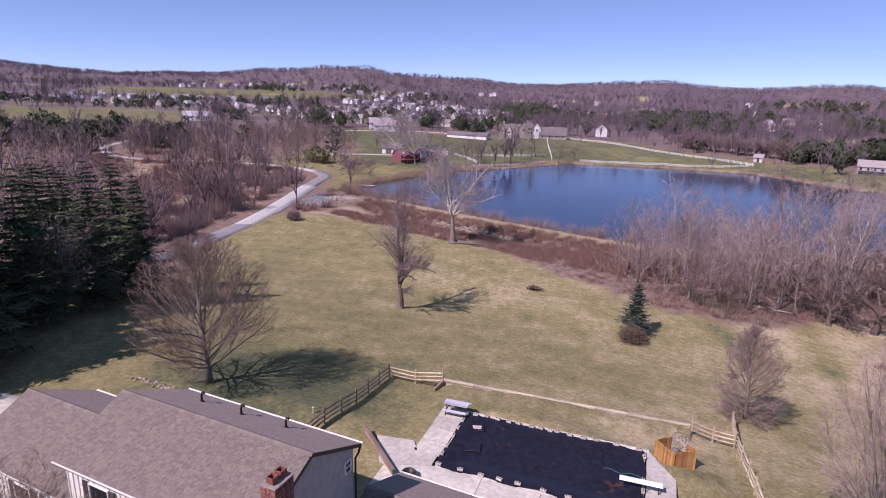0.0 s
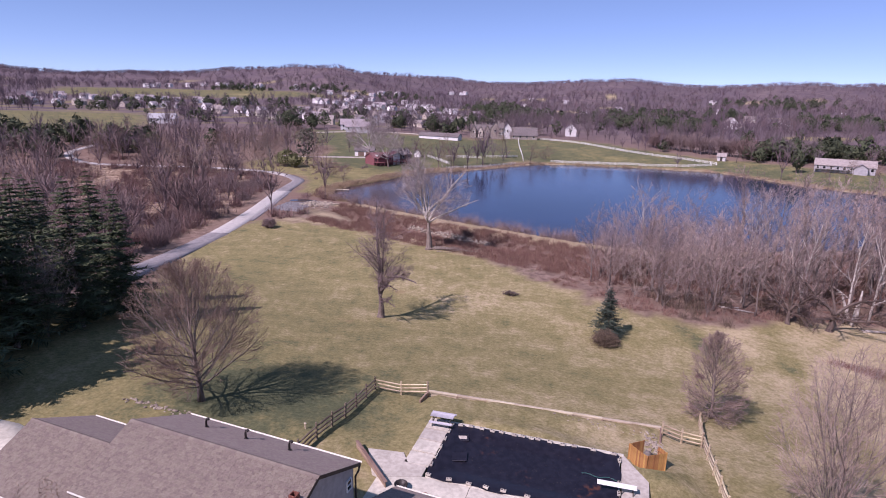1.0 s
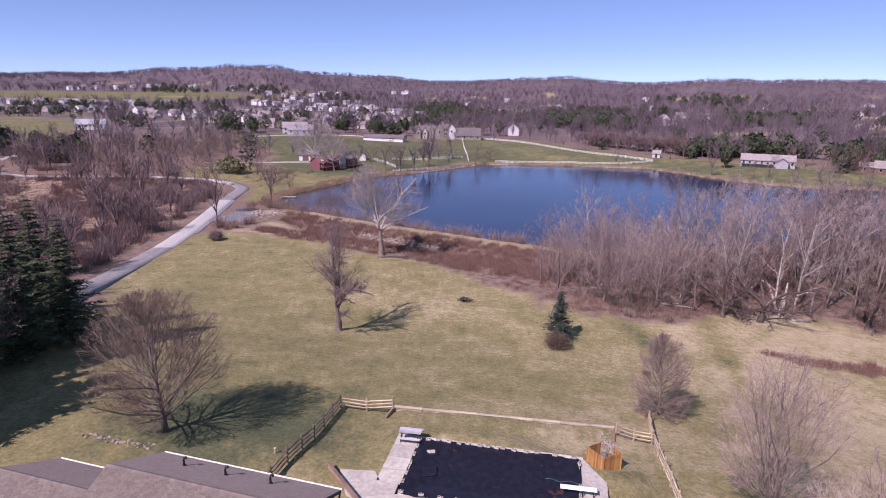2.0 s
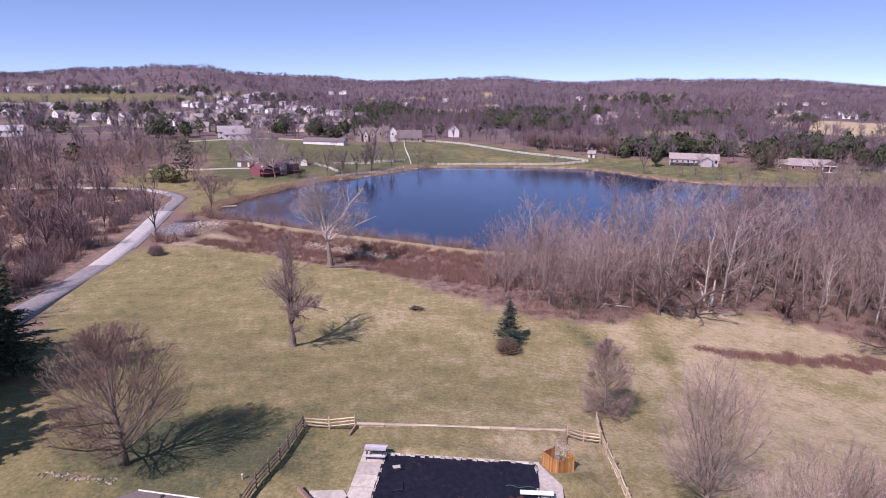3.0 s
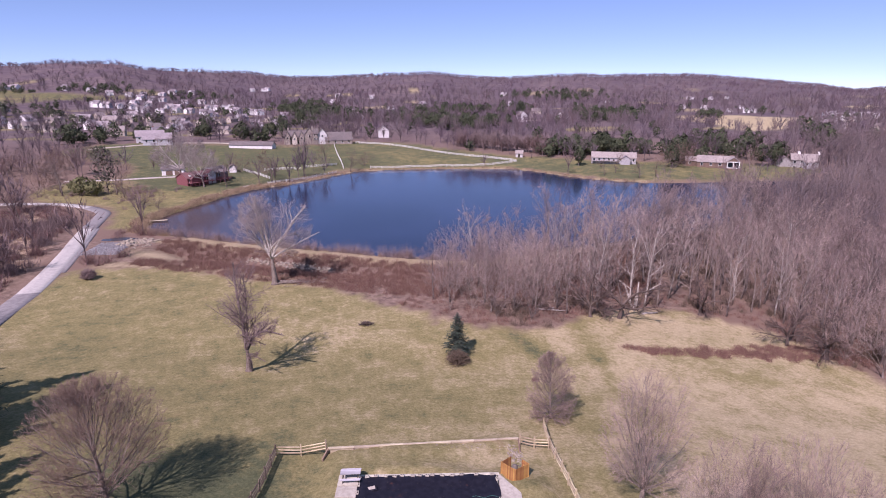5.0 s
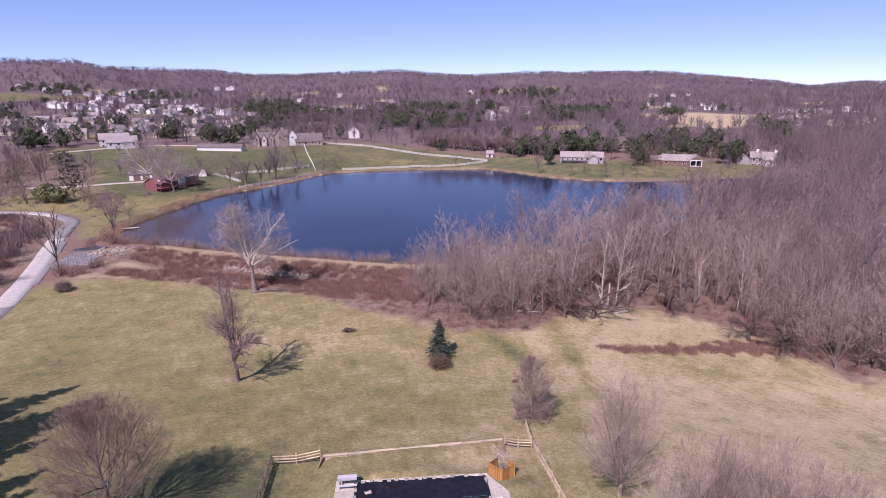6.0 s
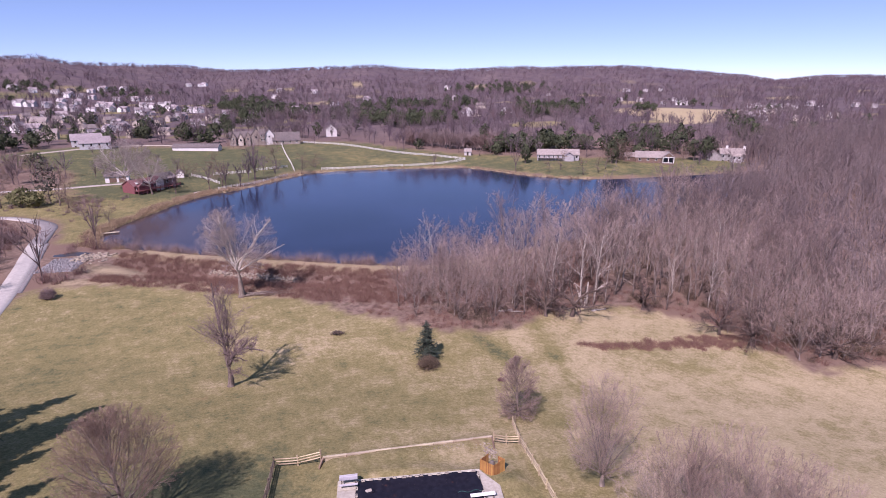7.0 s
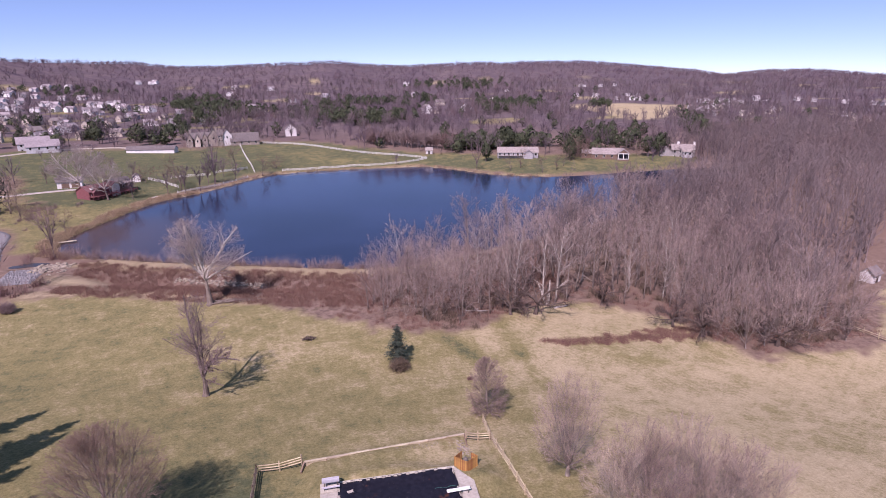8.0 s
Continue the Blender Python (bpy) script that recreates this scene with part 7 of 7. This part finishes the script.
for i, (x, y) in enumerate(lots):
    m = spot(x, y, rng.choice((0, 90, 35, 60, -25)) + rng.gauss(0, 12)) @ Matrix.Scale(rng.uniform(0.55, 0.75) if x > 300 else rng.uniform(0.78, 1.0), 4)
    if i < 4:
        PATTERNS[i].matrix_basis = m
    elif i == len(lots) - 1:
        PATTERNS[4].matrix_basis = m
    else:
        copy_thing(PATTERNS[4 if math.hypot(x, y) > 760 else rng.choice((0, 0, 1, 2, 3, 3))], m)
rg = np.random.default_rng(41)
garden = np.repeat(np.array(lots), 2, axis=0)
off = rg.uniform(9, 17, len(garden))
way = np.arctan2(-garden[:, 0], -garden[:, 1]) + rg.uniform(-1.5, 1.5, len(garden))
garden = garden + np.stack([np.sin(way) * off, np.cos(way) * off], 1)
scatter("garden_trees", garden[rg.random(len(garden)) < 0.7], MID_TREES, TWIG_FAR_HAZED, "bare garden trees between the suburban houses", "woods", 41, (0.45, 0.8))
yard = np.array(lots) + rg.normal(0, 9, (len(lots), 2)) - (0, 5)
scatter("garden_evergreens", yard, PINES, NEEDLE_FAR, "small dark evergreens in the suburban gardens", "woods", 42, (0.25, 0.6))

# white house below the meadow, large pale house behind the trees
ob = far_house(-289, 366, 25, "long white two-storey house with a grey metal roof")
block(ob, 0, 0, 18, 10, 3.9, 3.2, WALL_WHITE, surface("grey_metal_roof", (0.33, 0.32, 0.33), (0.42, 0.41, 0.42), 1, rough=0.5, bump=0.05))
ob = far_house(-150, 388, 20, "large pale grey house with two broad roofs")
block(ob, -2, 8, 17, 11, 4.6, 3.6, WALL_GREY, ROOF_PALE)
block(ob, 2, -5, 17, 11, 3.6, 3.4, WALL_GREY, ROOF_PALE)
# the manor by the white fence
STONE_WALL = surface("grey_brown_stone_wall", (0.22, 0.18, 0.155), (0.36, 0.31, 0.27), 1.2, bump=0.2, stain=0.2)
ob = far_house(-50, 396, 6, "large old stone manor with steep roofs and a white gable")
block(ob, -10, 2, 16, 8, 5.0, 3.8, STONE_WALL, ROOF_DARK, storeys=2, bay=2.6)
for k in range(3):
    block(ob, -15.5 + 4.6 * k, -2.2, 4.5, 3.2, 5.6 - 0.7 * (k % 2), 3.2, STONE_WALL if k != 1 else WALL_TAN, ROOF_DARK, 90, storeys=2)
block(ob, -1, 0, 7, 7, 6.4, 4.6, STONE_WALL, ROOF_DARK, 90, storeys=2)
block(ob, 3.2, -3.4, 3, 3, 7.6, 2.8, STONE_WALL, ROOF_DARK, storeys=2)
block(ob, 7.5, -1, 6, 6, 6.6, 3.8, WALL_WHITE, ROOF_DARK, 90, storeys=2)
block(ob, 18.5, -1, 18, 9, 2.8, 5.0, STONE_WALL, ROOF_DARK, windows=True)
stack(ob, -15, 2, 6, 10.6, STONE_WALL, 1.2)
stack(ob, 1, 3, 7, 11.4, STONE_WALL, 1.2)
for x, y, k, s in ((-64, 380, 1, 0.65), (-55, 383, 4, 0.7), (-45, 385, 1, 0.7), (-38, 384, 0, 0.6), (-70, 392, 4, 0.6), (-20, 392, 3, 0.7)):
    wood_tree(k, x, y, x * 9, s, group="bare trees by the manor", label="leafless tree in front of the manor")
ob = far_house(-85, 374.5, -14, "long low white outbuilding with a dark roof by the manor garden")
block(ob, 0, 0, 29, 6, 2.3, 1.9, WALL_WHITE, ROOF_DARK, windows=False, wall_label="plain white wall")
# dark red house with its decks at the water
ob = far_house(-81.3, 251.7, 50, "dark red wooden house with decks beside the lake")
RED_ROOF = surface("reddish_roof", (0.15, 0.072, 0.078), (0.26, 0.13, 0.135), 1.5, bump=0.1)
block(ob, -4.5, 0.5, 11, 8, 3.3, 2.0, WALL_RED, RED_ROOF, storeys=1, bay=2.4)
block(ob, -6.5, -2.2, 5, 4.5, 3.1, 1.7, WALL_RED, RED_ROOF, 90, windows=False)
block(ob, 1.6, -2.6, 3.0, 3.4, 4.6, 1.2, WALL_WHITE, RED_ROOF, 90, storeys=1, wall_label="white gable end")
block(ob, 6.2, 1.0, 9, 7.5, 4.3, 2.0, WALL_BROWN, ROOF_FAR, storeys=2, bay=2.6)
for x in (-8.4, -5.0):
    g = Geo()
    g.box(pose(x, -3.1, 4.15, 26), 1.1, 1.3, 0.12, 0.02)
    part("skylight", g, WHITE_PAINT, ob, "white-framed skylight")
for dx, dy, sx, sy, z in ((-5.2, -5.0, 11, 3.6, 1.3), (5.8, -3.8, 10, 2.6, 1.0)):
    k = 0
    while k * 0.5 < sx:
        g = Geo()
        g.box(pose(dx - sx / 2 + k * 0.5 + 0.25, dy, z), 0.47, sy, 0.06)
        part("deck_board", g, WALL_RED, ob)
        k += 1
    for k in range(int(sx / 2) + 1):
        g = Geo()
        g.box(pose(dx - sx / 2 + 2 * k, dy - sy / 2, z - 0.2), 0.14, 0.14, 2.6, 0.01)
        part("deck_post", g, WALL_RED, ob)
    for h in (0.35, 0.7, 1.05):
        g = Geo()
        g.box(pose(dx, dy - sy / 2, z + h), sx, 0.07, 0.12)
        part("deck_rail", g, WALL_RED, ob)
ob = far_house(-101, 273.5, 12, "white garage with a dark opening beside the red house")
block(ob, 0, 0, 9.5, 6, 3.0, 1.6, WALL_WHITE, ROOF_DARK, windows=False)
# dark panels stand in for the shade inside the open bays
for x in (-1.6, 2.2):
    g = Geo()
    g.box(pose(x, -3.02, 1.15), 2.9, 0.1, 2.2, 0.01)
    part("garage_opening_panel", g, WALL_BROWN, ob, "dark brown panel standing for the shaded garage opening")
strip("driveway", [(-97, 266.5), (-108, 263), (-122, 257), (-140, 254)], 3.2, 0.10, surface("pale_driveway", (0.34, 0.29, 0.26), (0.48, 0.43, 0.39), 2, bump=0.2), "pale gravel driveway to the garage", "driveway")
# three houses on the north-east shore
ob = far_house(123, 292, -20, "long pale grey house with a weathered roof above the lake")
block(ob, 0, 0, 23, 9, 3.4, 2.5, WALL_LILAC, ROOF_FAR, storeys=1, bay=2.5)
block(ob, 6, -4.5, 5, 5, 3.2, 1.5, WALL_LILAC, ROOF_PALE, 90, storeys=1)
for k in range(8):
    g = Geo()
    g.box(pose(-11 + 1.9 * k, -6.6, 1.3), 0.16, 0.16, 2.6, 0.01)
    part("deck_post", g, WALL_DULL, ob)
g = Geo()
g.box(pose(-4.3, -5.6, 1.55), 14, 2.2, 0.14)
part("deck", g, WALL_DULL, ob, "grey wooden deck")
g = Geo()
g.box(pose(-4.3, -6.65, 2.5), 14, 0.08, 0.1)
part("deck_rail", g, WALL_DULL, ob)
ob = far_house(171, 268, -28, "brown house with a white framed gable facing the lake")
block(ob, -3, 1, 17, 9.5, 3.0, 2.7, WALL_BROWN, ROOF_FAR, storeys=1)
block(ob, 5, -3, 6.5, 6, 3.6, 2.2, WALL_BROWN, ROOF_FAR, 90, windows=False)
g = Geo()
for x, z, sx, sz in ((5, 0.5, 5.6, 0.35), (5, 3.4, 5.6, 0.35), (2.3, 2, 0.35, 3.2), (5, 2, 0.3, 3.0), (7.7, 2, 0.35, 3.2)):
    g.box(pose(x, -6.3, z), sx, 0.12, sz)
part("window_frame", g, WHITE_PAINT, ob, "broad white frame of the lake window")
for x in (3.6, 6.4):
    g = Geo()
    g.box(pose(x, -6.28, 1.95), 2.3, 0.06, 2.6)
    part("pane", g, GLASS_DARK, ob)
block(ob, -13, 2, 8, 6, 3.0, 1.8, WALL_BROWN, ROOF_FAR)
ob = far_house(211, 264, -30, "grey house with two white chimneys above the lake")
block(ob, 2, 0, 12, 9.0, 3.7, 2.6, WALL_DULL, ROOF_FAR, storeys=2, bay=2.6)
block(ob, -7, -1, 7, 7, 2.6, 2.3, WALL_DULL, ROOF_FAR, 90)
block(ob, 4, -5, 5, 4, 3.0, 1.4, WALL_LILAC, ROOF_FAR, storeys=1)
stack(ob, -0.5, 0, 5, 7.4, WALL_WHITE, 1.2)
stack(ob, 8.2, 0, 3, 7.4, WALL_WHITE, 1.2)
ob = far_house(0, 435, 20, "small white gabled house among bare trees")
block(ob, 0, 0, 9, 8, 5.4, 3.4, WALL_WHITE, ROOF_FAR, 70)
ob = far_house(150, 605, 15, "white farmhouse above the bare woods")
block(ob, 0, 0, 11, 9, 6.5, 4.2, WALL_WHITE, ROOF_FAR, 80)
block(ob, 11, 2, 13, 8, 4.0, 2.6, WALL_TAN, ROOF_FAR)
for x, y, t, lab in ((-75.5, 280.5, 100, "small white garden shed beside the fence"), (78, 322, -20, "small white shed at the end of the meadow"), (133.5, 87.5, 15, "small pale shed in the wood's clearing")):
    ob = thing("shed", spot(x, y, t), lab, "shed")
    block(ob, 0, 0, 4.0, 3.2, 2.6, 1.4, WALL_WHITE, ROOF_FAR, windows=False)
    g = Geo()
    g.box(pose(0, -1.62, 1.0), 1.1, 0.06, 2.0)
    part("door", g, DARK_TRIM, ob, "dark door")


# ---- white fences of the meadow ----
g = Geo()
g.box(pose(0, 0, 0.6), 0.16, 0.16, 1.5, 0.02)
WPOST = g.mesh("post", WHITE_PAINT)


def white_fence(points, section, label, rails=(0.35, 0.75, 1.15), board_=0.13):
    line = smooth_line(points, 2.0)
    seg = np.concatenate([[0], np.cumsum(np.linalg.norm(np.diff(line, axis=0), axis=1))])
    n = max(1, round(seg[-1] / section))
    s = np.linspace(0, seg[-1], n + 1)
    px, py = np.interp(s, seg, line[:, 0]), np.interp(s, seg, line[:, 1])
    pz = ground_z(px, py)
    org = Vector((px[0], py[0], pz[0]))
    ob = thing("white_fence", Matrix.Translation(org), label, "fence")
    for i in range(n + 1):
        part("post", WPOST, WHITE_PAINT, ob, m=Matrix.Translation(Vector((px[i], py[i], pz[i])) - org))
        if i == n:
            continue
        p, q = Vector((px[i], py[i], pz[i])) - org, Vector((px[i + 1], py[i + 1], pz[i + 1])) - org
        d = q - p
        m = Matrix.Translation(p.lerp(q, 0.5)) @ pose(0, 0, 0, 0, -math.degrees(math.atan2(d.z, math.hypot(d.x, d.y))), math.degrees(math.atan2(d.y, d.x)))
        for h in rails:
            gg = Geo()
            gg.box(pose(0, 0, h), d.length, 0.05, board_)
            part("rail", gg, WHITE_PAINT, ob, m=m)


white_fence([(-20, 397), (7, 380), (39, 338), (73, 310)], 3.0, "white board fence running down the meadow's far side")
white_fence([(73, 309), (53, 303.5), (18, 301.5), (-9, 299.5)], 3.0, "white board fence along the lake shore meadow")
white_fence([(-35, 397), (-30, 350), (-23, 297)], 3.0, "white board fence running down to the lake")
white_fence([(-61, 283), (-44, 289)], 3.0, "white board fence across the meadow")
white_fence([(-42, 294), (-27, 305)], 3.0, "white board fence across the upper meadow")
white_fence([(-71, 283), (-55, 262)], 3.0, "white fence beside the garden shed")
white_fence([(-26, 284), (-40, 264), (-54, 252)], 3.0, "low white fence along the shore", (0.5, 0.9))
rail_fence([(102, 67), (103, 59), (104, 50)], 3.0, (0.4, 0.8), "weathered rail fence at the field's far corner")
strip("track", [(-175, 352), (-160, 370), (-141, 391), (-112, 399), (-98, 392)], 3.5, 0.12, surface("pale_gravel_track", (0.36, 0.31, 0.25), (0.50, 0.45, 0.38), 2, bump=0.2), "pale gravel track across the meadow", "track")
# small dock and boats at the shore
dock = thing("dock", pose(-79.5, 179, LAKE_Z, 0, 0, 15), "small wooden dock at the lake's west end", "dock")
for k in range(22):
    g = Geo()
    g.box(pose(0.3 + k * 0.3, 0, 0.35), 0.27, 1.5, 0.05, 0.01)
    part("plank", g, TIMBER, dock)
for x in (0.5, 3.4, 6.5):
    for s in (-1, 1):
        g = Geo()
        g.tube([Vector((x, s * 0.65, -1.6)), Vector((x, s * 0.65, 0.5))], [0.07, 0.07], 8)
        part("pile", g, BARK, dock)
for x, y, a, mt, lab in ((-60.3, 241.8, 40, WALL_RED, "red rowing boat drawn up on the shore"), (-61.6, 243.4, 60, WALL_WHITE, "white rowing boat drawn up on the shore")):
    n, pts, f = 9, [], []
    for i in range(n):
        u = i / (n - 1) * 2 - 1
        w = 0.65 * (1 - u * u * abs(u)) + 0.02
        pts += [(u * 1.9, -w, 0.45 + 0.12 * u * u), (u * 1.9, -w * 0.6, 0.08), (u * 1.9, w * 0.6, 0.08), (u * 1.9, w, 0.45 + 0.12 * u * u)]
    for i in range(n - 1):
        f += [(i * 4 + k, i * 4 + k + 1, i * 4 + 5 + k, i * 4 + 4 + k) for k in range(3)]
    g = Geo()
    g.add(pts, f)
    for s in (-0.6, 0.5):
        g.box(pose(s, 0, 0.36), 0.25, 1.0, 0.04)
    ob = thing("rowing_boat", spot(x, y, a), lab, "boat")
    part("hull", g, mt, ob)
